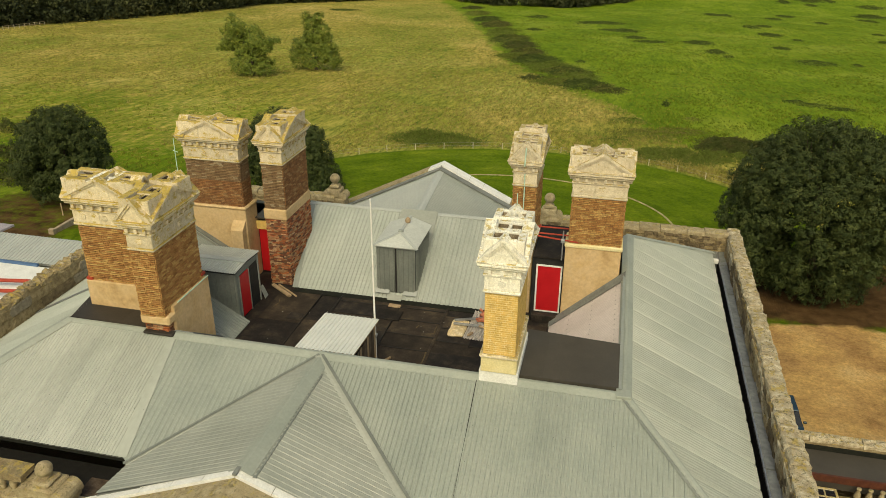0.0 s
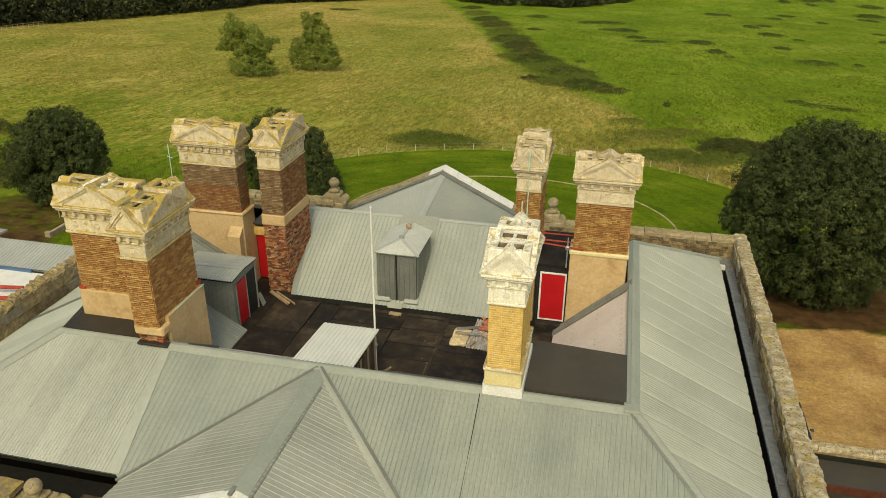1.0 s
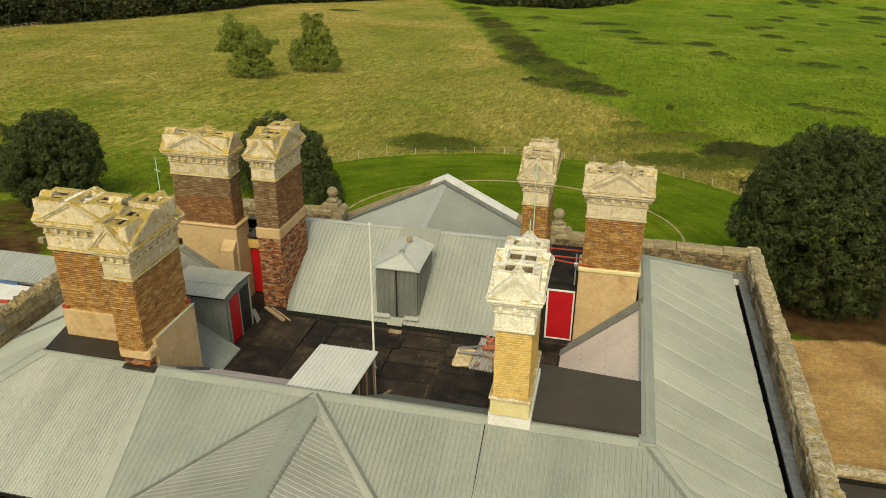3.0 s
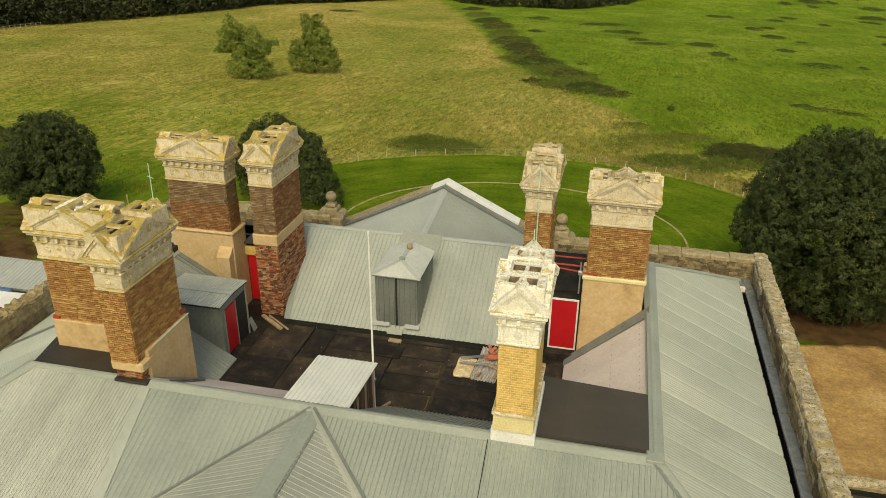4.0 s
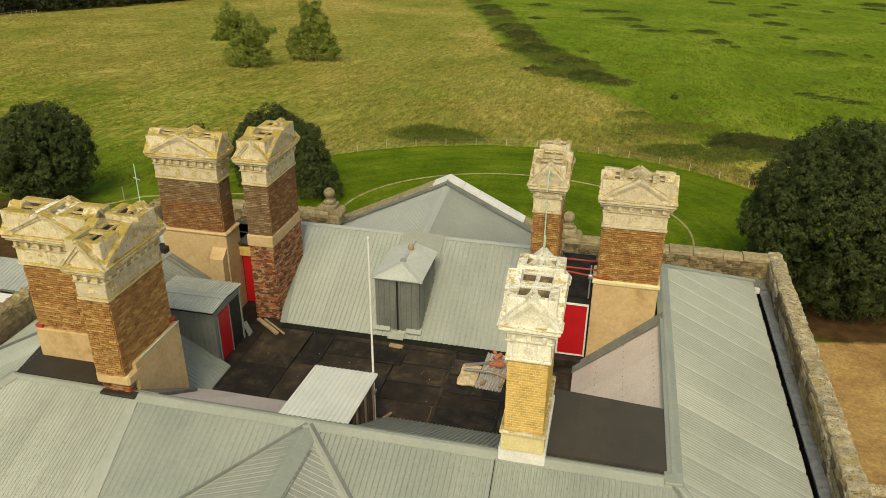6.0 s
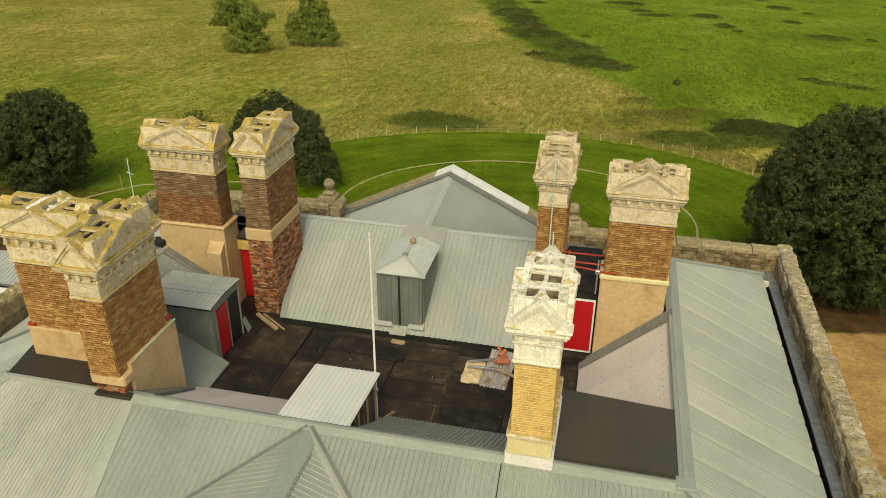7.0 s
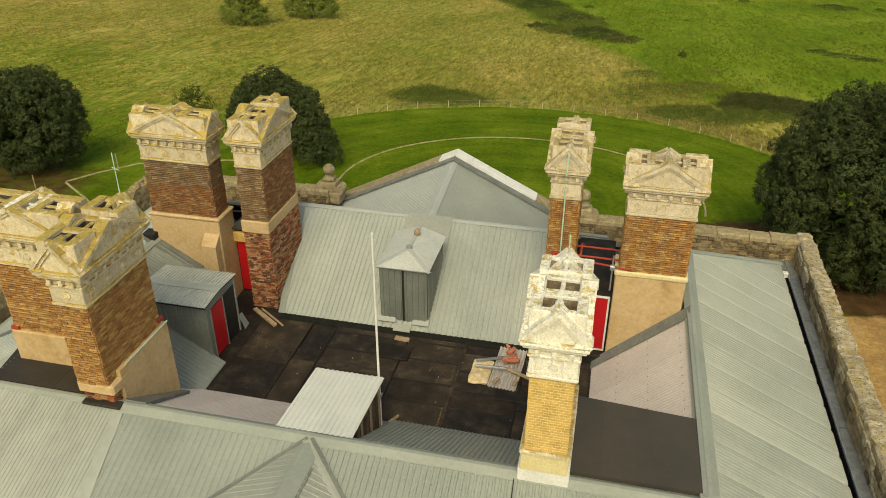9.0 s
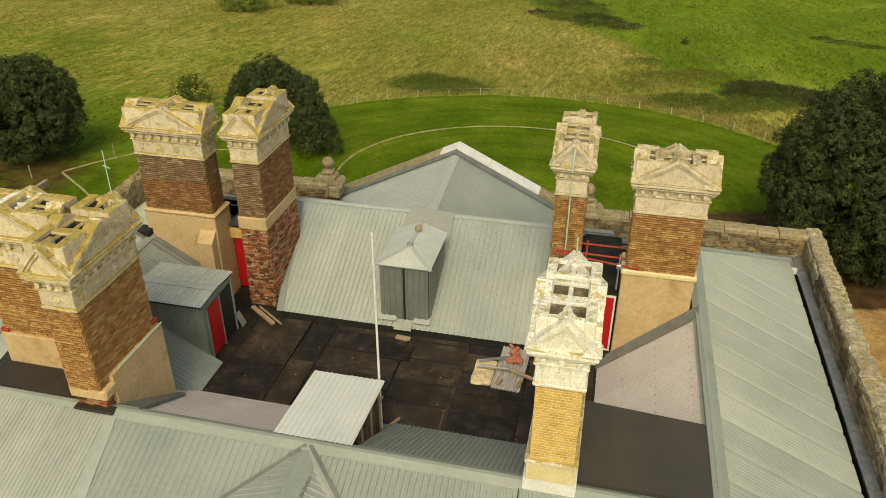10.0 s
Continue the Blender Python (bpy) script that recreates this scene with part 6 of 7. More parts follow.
bm = boxes((-0.36, 0.34, -0.72, 0.62, 0.0, 0.12), bevel=0.05)
bmesh.ops.subdivide_edges(bm, edges=bm.edges[:], cuts=3, use_grid_fill=True)
part("slab", weathered(bm, 0.09, 4.0), M_SANDY, r)
for x, y, z, a, ln, mat, lab in ((2.76, 4.68, 0.20, 25, 1.5, M_STEEL, "grey metal channel lying on rubble"), (2.66, 4.12, 0.22, 5, 1.15, M_STEEL, "grey metal channel lying on rubble"), (3.6, 4.0, 0.20, -20, 0.9, M_WOOD, "broken timber batten lying on rubble"), (2.92, 3.5, 0.17, 70, 0.32, M_WOOD, "short timber offcut lying on sheet metal"), (3.58, 3.55, 0.17, 75, 0.36, M_WOOD, "short timber offcut lying on sheet metal")):
    ob = part("channel" if mat is M_STEEL else "batten", boxes((-ln / 2, ln / 2, -0.055, -0.045, -0.03, 0.03), (-ln / 2, ln / 2, 0.045, 0.055, -0.03, 0.03), (-ln / 2, ln / 2, -0.045, 0.045, -0.03, -0.02)) if mat is M_STEEL else boxes((-ln / 2, ln / 2, -0.06, 0.06, -0.035, 0.035), bevel=0.01), mat)
    ob.matrix_basis = pose(x, y, z, 0, 2, a)
    tagged(ob, lab, "metal" if mat is M_STEEL else "timber", "debris on the flat roof")
rng = random.Random(21)
for k in range(9):
    bm = lathe([(0.09, 0), (0.09, rng.uniform(0.2, 0.36)), (0.075, 0.36), (0.065, 0.02)], 12)
    ob = part("chimney_pot_shard" if k < 5 else "brick_bat", bm if k < 5 else boxes((-0.1, 0.1, -0.05, 0.05, 0, 0.065), bevel=0.01), M_TERRA)
    ob.matrix_basis = pose(3.14 + rng.uniform(-0.18, 0.2), 4.95 + rng.uniform(-0.4, 0.35), 0.17 + 0.02 * k, rng.uniform(70, 100), 0, rng.uniform(0, 180))
    tagged(ob, "broken terracotta piece on the rubble heap", "debris", "debris on the flat roof")
for x, y, z, a, ln, w, lab in ((-6.35, 5.35, 0.09, -35, 1.5, 0.16, "pale timber board leaning by a chimney foot"), (-6.1, 5.45, 0.05, -35, 1.55, 0.06, "thin white batten on the felt"), (-0.85, 5.2, 0.06, -5, 0.55, 0.2, "small pale timber block on the felt"), (0.05, 0.95, 0.10, 60, 0.45, 0.07, "short timber offcut on the felt")):
    ob = part("timber_board", boxes((-ln / 2, ln / 2, -w / 2, w / 2, -0.05, 0.05), bevel=0.01), M_WOOD)
    ob.matrix_basis = pose(x, y, z, 4, 0, a)
    tagged(ob, lab, "timber")

# ---- trees, scrub, fence and what stands on the ground ----
def leaves_at(name, p, out, size, mat, g, loose=0.55):
    """Small four-cornered leaves at the points p, facing along 'out' with some scatter."""
    n = len(p)
    nrm = out + g.normal(size=(n, 3)) * loose
    nrm /= np.linalg.norm(nrm, axis=1)[:, None]
    t = np.cross(nrm, g.normal(size=(n, 3)))
    t /= np.linalg.norm(t, axis=1)[:, None]
    b = np.cross(nrm, t)
    s = size * (0.6 + 0.8 * g.random(n))[:, None]
    v = np.stack([p - t * s, p - b * s * 0.45 + nrm * s * 0.1, p + t * s, p + b * s * 0.45 + nrm * s * 0.1], 1).reshape(-1, 3)
    me = bpy.data.meshes.new(name)
    me.vertices.add(len(v))
    me.vertices.foreach_set("co", v.ravel())
    me.loops.add(4 * n)
    me.loops.foreach_set("vertex_index", np.arange(4 * n))
    me.polygons.add(n)
    me.polygons.foreach_set("loop_start", np.arange(0, 4 * n, 4))
    me.update(calc_edges=True)
    me.validate()
    me.materials.append(mat)
    return me


def leaf_mesh(name, centres, radius, per, size, mat, seed, flat=1.0, up=0.35):
    """Many small leaves round the given clump centres."""
    g = np.random.default_rng(seed)
    c = np.repeat(np.asarray(centres, float), per, axis=0)
    n = len(c)
    d = g.normal(size=(n, 3))
    d /= np.linalg.norm(d, axis=1)[:, None]
    p = c + d * (radius * g.random(n) ** 0.4)[:, None] * np.array([1, 1, flat])
    return leaves_at(name, p, d * 0.8 + np.array([0, 0, up]), size, mat, g, 0.6)


def dome_lobes(n, rx, ry, rz, r, seed, low=-0.55, depth=0.13):
    """Foliage lobes (x, y, z, radius) spread evenly over a dome, some standing further out than others."""
    g = np.random.default_rng(seed)
    lobes = []
    for i in range(n):
        z = 1 - (1 - low) * (i + 0.5) / n
        a = i * 2.39996 + g.normal() * 0.25
        q = math.sqrt(max(0.0, 1 - z * z))
        k = 1 - depth * g.random() - 0.5 * r / max(rx, rz)
        k *= 1 + 0.10 * noise.noise((2 * q * math.cos(a), 2 * q * math.sin(a), 2 * z + seed))
        lobes.append((q * math.cos(a) * rx * k, q * math.sin(a) * ry * k, z * rz * k, r * g.uniform(0.7, 1.3)))
    return lobes


def foliage(name, lobes, twig, dense, per, leaf, mat, seed, under=-0.45):
    """Sprays of leaves over the outsides of all the lobes; what would be buried in a neighbour is left out."""
    g = np.random.default_rng(seed)
    L = np.array(lobes)
    twigs, ways = [], []
    for x, y, z, r in lobes:
        m = max(6, int(dense * 4 * math.pi * r * r))
        d = g.normal(size=(m, 3))
        d /= np.linalg.norm(d, axis=1)[:, None]
        d = d[d[:, 2] > under]
        rough = 0.84 + 0.28 * g.random(len(d))
        p = np.array([x, y, z]) + d * (r * rough)[:, None]
        gap = np.linalg.norm(p[:, None, :] - L[None, :, :3], axis=2) / L[None, :, 3]
        keep = (gap > 0.70).all(axis=1)
        twigs.append(p[keep])
        ways.append(d[keep])
    p, d = np.repeat(np.concatenate(twigs), per, axis=0), np.repeat(np.concatenate(ways), per, axis=0)
    spread = g.normal(size=p.shape)
    spread /= np.linalg.norm(spread, axis=1)[:, None]
    p = p + spread * (twig * g.random(len(p)) ** 0.5)[:, None]
    return leaves_at(name, p, d * 0.85 + spread * 0.4 + np.array([0, 0, 0.15]), leaf, mat, g, 0.32)


def tree(name, label, at, tall, lobes, twig, dense, per, leaf, mat, seed, trunk=0.45, group="", reach=0.6, inner=0):
    x, y = at
    t = thing(name, label, "tree", (x, y, ground_z(x, y) - 0.1), group)
    bm = bmesh.new()
    def limb(a, b, r0, r1):
        a, b = Vector(a), Vector(b)
        vs = cylinder(bm, 0, 0, 0, (b - a).length, r0, r1, 8)
        m = Matrix.Translation(a) @ (b - a).to_track_quat("Z", "Y").to_matrix().to_4x4()
        for v in vs:
            v.co = m @ v.co
    limb((0, 0, 0), (0, 0, tall * 0.3), trunk, trunk * 0.7)
    limb((0, 0, tall * 0.29), (0, 0, tall * 0.75), trunk * 0.7, trunk * 0.2)
    part("trunk", bm, M_BARK, t)
    for k in range(7):
        lx, ly, lz, lr = lobes[(k * 5 + 2) % len(lobes)]
        bm = bmesh.new()
        limb((0, 0, tall * (0.18 + 0.03 * k)), (lx * reach, ly * reach, max(lz, tall * 0.3)), trunk * 0.4, trunk * 0.08)
        part("limb", bm, M_BARK, t)
    ob = new("crown", foliage("crown", lobes, twig, dense, per, leaf, mat, seed))
    ob.parent = t
    if inner:
        g = np.random.default_rng(seed + 100)
        L = np.array(lobes)[g.integers(0, len(lobes), inner)]
        way = g.normal(size=(inner, 3))
        way /= np.linalg.norm(way, axis=1)[:, None]
        mid = np.array([0, 0, tall * 0.45])
        p = mid + (L[:, :3] - mid) * (0.55 + 0.33 * g.random(inner))[:, None] + way * (L[:, 3] * 0.4)[:, None]
        ob = new("inner_crown", leaves_at("inner_crown", p, way, leaf * 3.2, mat, g, 0.4))
        ob.parent = t
    return t


def oak_lobes(n, tall, r, lobe, seed, low, lift):
    return [(a, b, c + lift, q) for a, b, c, q in dome_lobes(n, r, r, tall - lift, lobe, seed, low)]


PARK = "trees of the park"
tree("holm_oak", "large dark evergreen oak with a dense domed crown", (25.3, 42.0), 14.6, oak_lobes(330, 14.5, 7.6, 0.92, 3, -0.9, 6.6), 0.24, 7.0, 16, 0.085, M_LEAF_DARK, 3, 0.5, PARK, inner=14000)
tree("holm_oak", "dark round evergreen oak beside the path", (-50.9, 45.2), 10.0, oak_lobes(170, 10.2, 5.05, 0.80, 4, -0.75, 4.7), 0.24, 6.5, 14, 0.095, M_LEAF_DARK, 4, 0.45, PARK, inner=6000)
tree("holm_oak", "dark evergreen oak standing behind the chimneys", (-30.0, 56.0), 9.1, oak_lobes(130, 9.3, 4.8, 0.78, 5, -0.75, 4.2), 0.24, 6.5, 14, 0.095, M_LEAF_DARK, 5, 0.4, PARK, inner=3000)
tree("holm_oak", "dark evergreen oak with a conical crown", (-24.6, 54.2), 8.2, [(1.9 * (1 - h) * math.cos(q), 1.9 * (1 - h) * math.sin(q), 0.9 + 6.6 * h, 1.25 - 0.35 * h) for h, q in [(k / 26.0, k * 2.4) for k in range(27)]], 0.28, 5.5, 13, 0.11, M_LEAF_DARK, 6, 0.3, PARK, inner=1500)
SPREAD = [(0.0, 0.0, 2.3, 2.6), (2.2, 0.3, 2.0, 2.1), (-2.3, -0.2, 2.2, 2.0), (0.6, 0.4, 4.6, 2.0), (-1.4, 0.2, 5.4, 1.7), (1.2, -0.3, 7.6, 2.0), (0.8, 0.3, 9.6, 1.4), (2.6, 0.2, 6.4, 1.5), (4.4, 0.0, 8.0, 0.9), (5.6, 0.1, 8.3, 0.6), (-3.3, 0.3, 8.4, 1.7), (-2.6, 0.0, 10.6, 1.6), (-3.4, 0.2, 12.4, 1.0), (-4.6, 0.0, 9.8, 1.0), (-5.4, 0.2, 6.9, 0.9), (-6.4, 0.1, 5.9, 0.6), (-4.2, 0.3, 6.6, 1.0)]
tree("field_tree", "broken-crowned tree with thin yellow-green foliage", (-73.0, 136.0), 13.8, [(1.18 * a, b, c, 1.22 * r) for a, b, c, r in SPREAD], 0.5, 2.6, 14, 0.19, M_LEAF_MID, 7, 0.4, PARK, 0.9, inner=800)
ROUND = [(0.0, 0.0, 2.6, 2.8), (2.8, 0.2, 2.3, 2.2), (-2.9, 0.0, 2.3, 2.1), (4.2, 0.1, 2.8, 1.4), (-4.3, 0.2, 3.3, 1.5), (1.6, 0.3, 5.4, 2.1), (-1.8, 0.1, 5.8, 2.1), (3.4, 0.2, 5.0, 1.6), (-3.6, 0.3, 6.0, 1.3), (0.2, 0.2, 8.4, 2.1), (1.9, 0.0, 9.4, 1.5), (-0.9, 0.2, 10.9, 1.4), (1.1, 0.1, 12.2, 1.2), (-1.6, 0.3, 12.9, 0.8), (1.6, 0.0, 13.3, 0.6), (2.9, 0.1, 7.9, 0.9)]
tree("field_tree", "full green tree standing alone in the field", (-63.2, 149.4), 13.6, [(1.15 * a, b, c * 0.98, 1.18 * r) for a, b, c, r in ROUND], 0.5, 2.6, 14, 0.19, M_LEAF_MID, 8, 0.4, PARK, 0.9, inner=800)
tree("thorn_bush", "reddish thorn bush behind the lawn", (-47.0, 68.5), 3.6, [(0.0, 0.0, 1.2, 1.5), (1.5, 0.2, 1.1, 1.2), (-1.6, 0.0, 1.0, 1.2), (0.4, 0.3, 2.4, 1.1), (-0.8, 0.2, 2.2, 0.9)], 0.4, 3.0, 9, 0.17, M_SCRUB, 9, 0.12, PARK)


def scrub(label, blobs, high, leaf, mat, seed, cover=1.7, name="scrub_patch"):
    """Low tangled growth heaped over ellipses (x, y, half width, half depth)."""
    g = np.random.default_rng(seed)
    pts, out = [], []
    for x, y, a, b in blobs:
        for _ in range(int(cover * math.pi * a * b / (0.9 * leaf * leaf)) + 20):
            r, w = math.sqrt(g.random()), g.random() * 2 * math.pi
            edge = 1.0 + 0.22 * g.normal() * r + 0.45 * noise.noise((math.cos(w) * 1.7 + x, math.sin(w) * 1.7 + y, seed))
            px, py = x + a * r * edge * math.cos(w), y + b * r * edge * math.sin(w)
            heap = 0.62 + 0.75 * noise.noise((px / 1.6, py / 1.6, seed * 1.3)) + 0.3 * noise.noise((px / 0.6, py / 0.6, 2.0))
            hh = high * max(0.08, (1 - r ** 2.4) ** 0.8 * heap)
            pts.append((px, py, ground_z(px, py) + hh * (1 - 0.35 * g.random() ** 2)))
            out.append((0.5 * math.cos(w) * r, 0.5 * math.sin(w) * r, 0.7))
    ob = new(name, leaves_at(name, np.array(pts), np.array(out), leaf, mat, g, 0.7))
    return tagged(ob, label, "scrub", kind="stuff")


M_SEDGE = material("dark_sedge", [(0.044, 0.066, 0.016), (0.068, 0.094, 0.022), (0.105, 0.130, 0.030)], 0.4, 0.85, 0.0, 0.0, 3, 0.3, fine=0.35, spec=0.1)
M_THICKET = material("dark_thicket", [(0.048, 0.066, 0.017), (0.074, 0.088, 0.024), (0.108, 0.094, 0.038)], 0.45, 0.85, 0.0, 0.0, 3, 0.3, fine=0.35, spec=0.1)
M_BRAMBLE = material("olive_bramble", [(0.085, 0.118, 0.022), (0.118, 0.152, 0.028), (0.160, 0.172, 0.044)], 0.5, 0.85, 0.0, 0.0, 3, 0.3, fine=0.35, spec=0.1)
M_DULL = material("faded_dock_stems", [(0.115, 0.135, 0.026), (0.150, 0.155, 0.036), (0.200, 0.165, 0.055)], 0.6, 0.9, 0.0, 0.0, 3, 0.3, fine=0.3, spec=0.1)
HEDGE = [(-75.1, 409.9, 5.0, 12.0), (-64.0, 366.0, 5.0, 14.0), (-53.9, 332.4, 5.2, 13.0), (-44.9, 306.6, 5.4, 15.4), (-37.3, 273.2, 4.8, 15.0), (-29.8, 246.5, 5.6, 14.0), (-24.0, 225.4, 4.8, 11.0), (-21.7, 198.5, 5.2, 4.7), (-15.8, 194.3, 6.7, 8.8), (-19.5, 209.0, 4.6, 8.0), (-10.4, 180.1, 6.0, 10.5), (-5.3, 170.6, 5.6, 7.5), (-12.0, 155.4, 3.1, 2.6), (-5.6, 150.6, 5.4, 4.1), (0.2, 150.0, 6.0, 6.2), (6.0, 143.5, 3.6, 3.8), (-1.5, 162.0, 4.6, 6.5)]
for k, mat in enumerate((M_THICKET, M_BRAMBLE, M_SEDGE)):
    scrub("dark bramble hedge straggling between the two fields", HEDGE[k::3], 1.4, 0.15 if k != 1 else 0.17, mat, 31 + 60 * k, 1.2, "hedge")
scrub("faded stems growing through the bramble hedge", HEDGE[1::2], 1.5, 0.17, M_DULL, 30, 0.35, "hedge")
scrub("low dark shrub mound beyond the lawn fence", [(-18.4, 86.4, 6.2, 3.9), (-20.4, 85.0, 4.0, 2.4), (-15.9, 86.3, 4.2, 2.6)], 1.7, 0.09, M_BRAMBLE, 32)
scrub("dark thicket of brambles behind the lawn", [(25.4, 95.2, 4.9, 4.9), (23.6, 92.9, 3.2, 2.4), (29.4, 94.6, 4.4, 4.4), (33.5, 93.0, 4.0, 4.0)], 1.7, 0.09, M_THICKET, 33)
scrub("spreading olive bramble patch behind the lawn", [(17.0, 86.6, 5.4, 4.0), (13.9, 86.0, 3.4, 2.4), (20.4, 86.2, 4.2, 3.2), (25.0, 88.5, 4.4, 2.6)], 1.2, 0.09, M_BRAMBLE, 34)
scrub("faded dock and bramble stems on the field edge", [(10.2, 111.2, 3.4, 2.7), (8.6, 95.0, 2.6, 2.2)], 0.5, 0.10, M_BRAMBLE, 35, 0.45)
scrub("faded dock and bramble stems on the field edge", [(13.4, 101.0, 6.2, 4.2), (19.0, 104.5, 4.0, 3.0), (21.5, 115.5, 1.6, 1.6)], 0.5, 0.10, M_DULL, 36, 0.45)
scrub("straggling low bushes beside the evergreen oak", [(-64.2, 52.0, 2.8, 3.0), (-61.0, 48.5, 2.4, 2.2), (-70.5, 59.0, 2.8, 2.6), (-81.2, 71.4, 2.2, 1.6)], 2.2, 0.16, M_THICKET, 37)
# dark tussocks in the grazed field: the near ones, the middle ground, and those under the far wood
NEAR = [(63.1, 218.5, 5.6, 6.2), (74.7, 218.0, 1.3, 2.7), (43.4, 142.2, 2.2, 1.8), (46.6, 138.6, 3.8, 2.4), (50.5, 135.2, 2.8, 1.6), (37.2, 235.2, 3.0, 5.7), (39.6, 223.5, 1.8, 2.9), (60.0, 254.4, 2.6, 4.8), (33.8, 263.4, 4.8, 7.0), (-3.0, 196.0, 1.5, 2.4), (17.5, 261.0, 5.4, 4.2), (12.7, 274.1, 3.6, 5.0)]
MIDDLE = [(73.2, 295.4, 2.0, 4.1), (104.6, 299.8, 2.0, 6.0), (65.8, 314.0, 4.4, 7.0), (63.0, 346.9, 3.4, 8.0), (69.7, 353.7, 2.9, 7.0), (112.1, 335.0, 2.5, 3.8), (102.0, 392.7, 2.6, 7.7), (-3.1, 338.0, 9.0, 8.0), (7.3, 303.0, 6.9, 8.0), (-33.2, 364.0, 5.5, 9.0), (-26.5, 288.9, 2.9, 5.0), (-131.2, 355.7, 7.3, 6.0)]
FAR = [(83.3, 413.6, 4.0, 9.0), (93.8, 440.0, 3.6, 10.0), (55.3, 432.9, 4.8, 9.0), (61.8, 432.1, 3.5, 9.0), (135.1, 436.0, 4.3, 9.0), (143.8, 466.0, 8.0, 11.0), (157.9, 522.0, 8.0, 12.0), (108.9, 537.0, 4.3, 9.0), (127.1, 552.0, 7.5, 12.0), (122.3, 520.4, 3.8, 9.0), (139.9, 551.8, 3.1, 9.0), (161.5, 585.0, 6.2, 14.0), (172.6, 590.0, 7.2, 14.0)]
for k, b in enumerate(NEAR + MIDDLE + FAR):
    scrub("dark tussock patch in the grazed field", [b], 0.55, 0.15 if b[1] < 280 else 0.24, M_SEDGE, 40 + k, 0.75 if k % 3 else 0.4, "tussock_patch")
tree("thorn_bush", "lone small thorn bush in the field", (17.4, 127.5), 1.5, [(0.0, 0.0, 0.6, 0.6), (0.3, 0.1, 0.5, 0.45), (-0.3, 0.0, 0.6, 0.45), (0.0, 0.1, 1.05, 0.4)], 0.2, 9.0, 9, 0.11, M_SEDGE, 10, 0.08, PARK)

# long grass standing in the fields
M_STRAW = material("straw_grass_blades", [(0.20, 0.185, 0.050), (0.30, 0.255, 0.076), (0.41, 0.335, 0.128)], 0.55, 0.9, 0.0, 0.0, 4, 0.3, fine=0.15, spec=0.1)
M_TUFT = material("green_grass_tufts", [(0.10, 0.130, 0.020), (0.20, 0.215, 0.032), (0.27, 0.262, 0.050)], 0.6, 0.9, 0.0, 0.0, 4, 0.3, fine=0.15, spec=0.1)


def grass(name, label, n, inside, size, mat, seed, blades=6):
    """Tufts of upright blades standing where 'inside' allows."""
    g = np.random.default_rng(seed)
    pts = []
    while len(pts) < n:
        y = 48 + 405 * g.random() ** 1.55
        x = -0.235 * (y + 22) + 2 + (g.random() - 0.5) * 1.75 * (y + 25)
        if inside(x, y):
            pts.append((x, y, ground_z(x, y) - 0.02))
    p = np.repeat(np.array(pts), blades, axis=0)
    m = len(p)
    p[:, :2] += g.normal(size=(m, 2)) * size * 0.55
    tall = (size * (0.5 + 0.9 * g.random(m)))[:, None]
    ang = g.random(m) * 2 * np.pi
    side = np.stack([np.cos(ang), np.sin(ang), np.zeros(m)], 1) * (size * 0.16)
    tip = np.stack([g.normal(size=m) * 0.35, g.normal(size=m) * 0.35, np.ones(m)], 1) * tall
    v = np.stack([p - side, p + side, p + tip + side * 0.4, p + tip - side * 0.4], 1).reshape(-1, 3)
    me = bpy.data.meshes.new(name)
    me.vertices.add(len(v))
    me.vertices.foreach_set("co", v.ravel())
    me.loops.add(4 * m)
    me.loops.foreach_set("vertex_index", np.arange(4 * m))
    me.polygons.add(m)
    me.polygons.foreach_set("loop_start", np.arange(0, 4 * m, 4))
    me.update(calc_edges=True)
    me.materials.append(mat)
    tagged(new(name, me), label, "grass", kind="stuff")


def off_lawn(x, y):
    return math.hypot(x - LAWN[0], y - LAWN[1]) > 34.8


grass("long_grass", "straw-coloured long grass standing in the field", 48000, lambda x, y: off_lawn(x, y) and y > 56 and side_of_field(x, y) < 2 and noise.noise((x / 16, y / 16, 0)) > -0.35 and (y > 130 or x > -20 or zones(x, y)[1] < 0.35 + 0.5 * noise.noise((x / 3, y / 3, 4))), 0.27, M_STRAW, 91)
grass("grass_tussocks", "green grass tussocks scattered over both fields", 30000, lambda x, y: off_lawn(x, y) and y > 52 and noise.noise((x / 11, y / 11, 5)) > -0.1, 0.25, M_TUFT, 92)
grass("verge_grass", "pale dry grass along the lawn fence", 2500, lambda x, y: 34.8 < math.hypot(x - LAWN[0], y - LAWN[1]) < 40 and x > 4 and y < 92, 0.30, M_STRAW, 93)

M_RUSH = material("dark_rush_tufts", [(0.085, 0.118, 0.011), (0.13, 0.168, 0.02)], 0.1, 0.9, 0.0, 0.0, 4, 0.3, fine=0.2, spec=0.1)
grass("rush_tufts", "dark rushy tufts over the grazed field", 16000, lambda x, y: off_lawn(x, y) and side_of_field(x, y) > 2 and y > 88 and noise.noise((x / 14, y / 22, 8)) > -0.05, 0.27, M_RUSH, 94, 5)

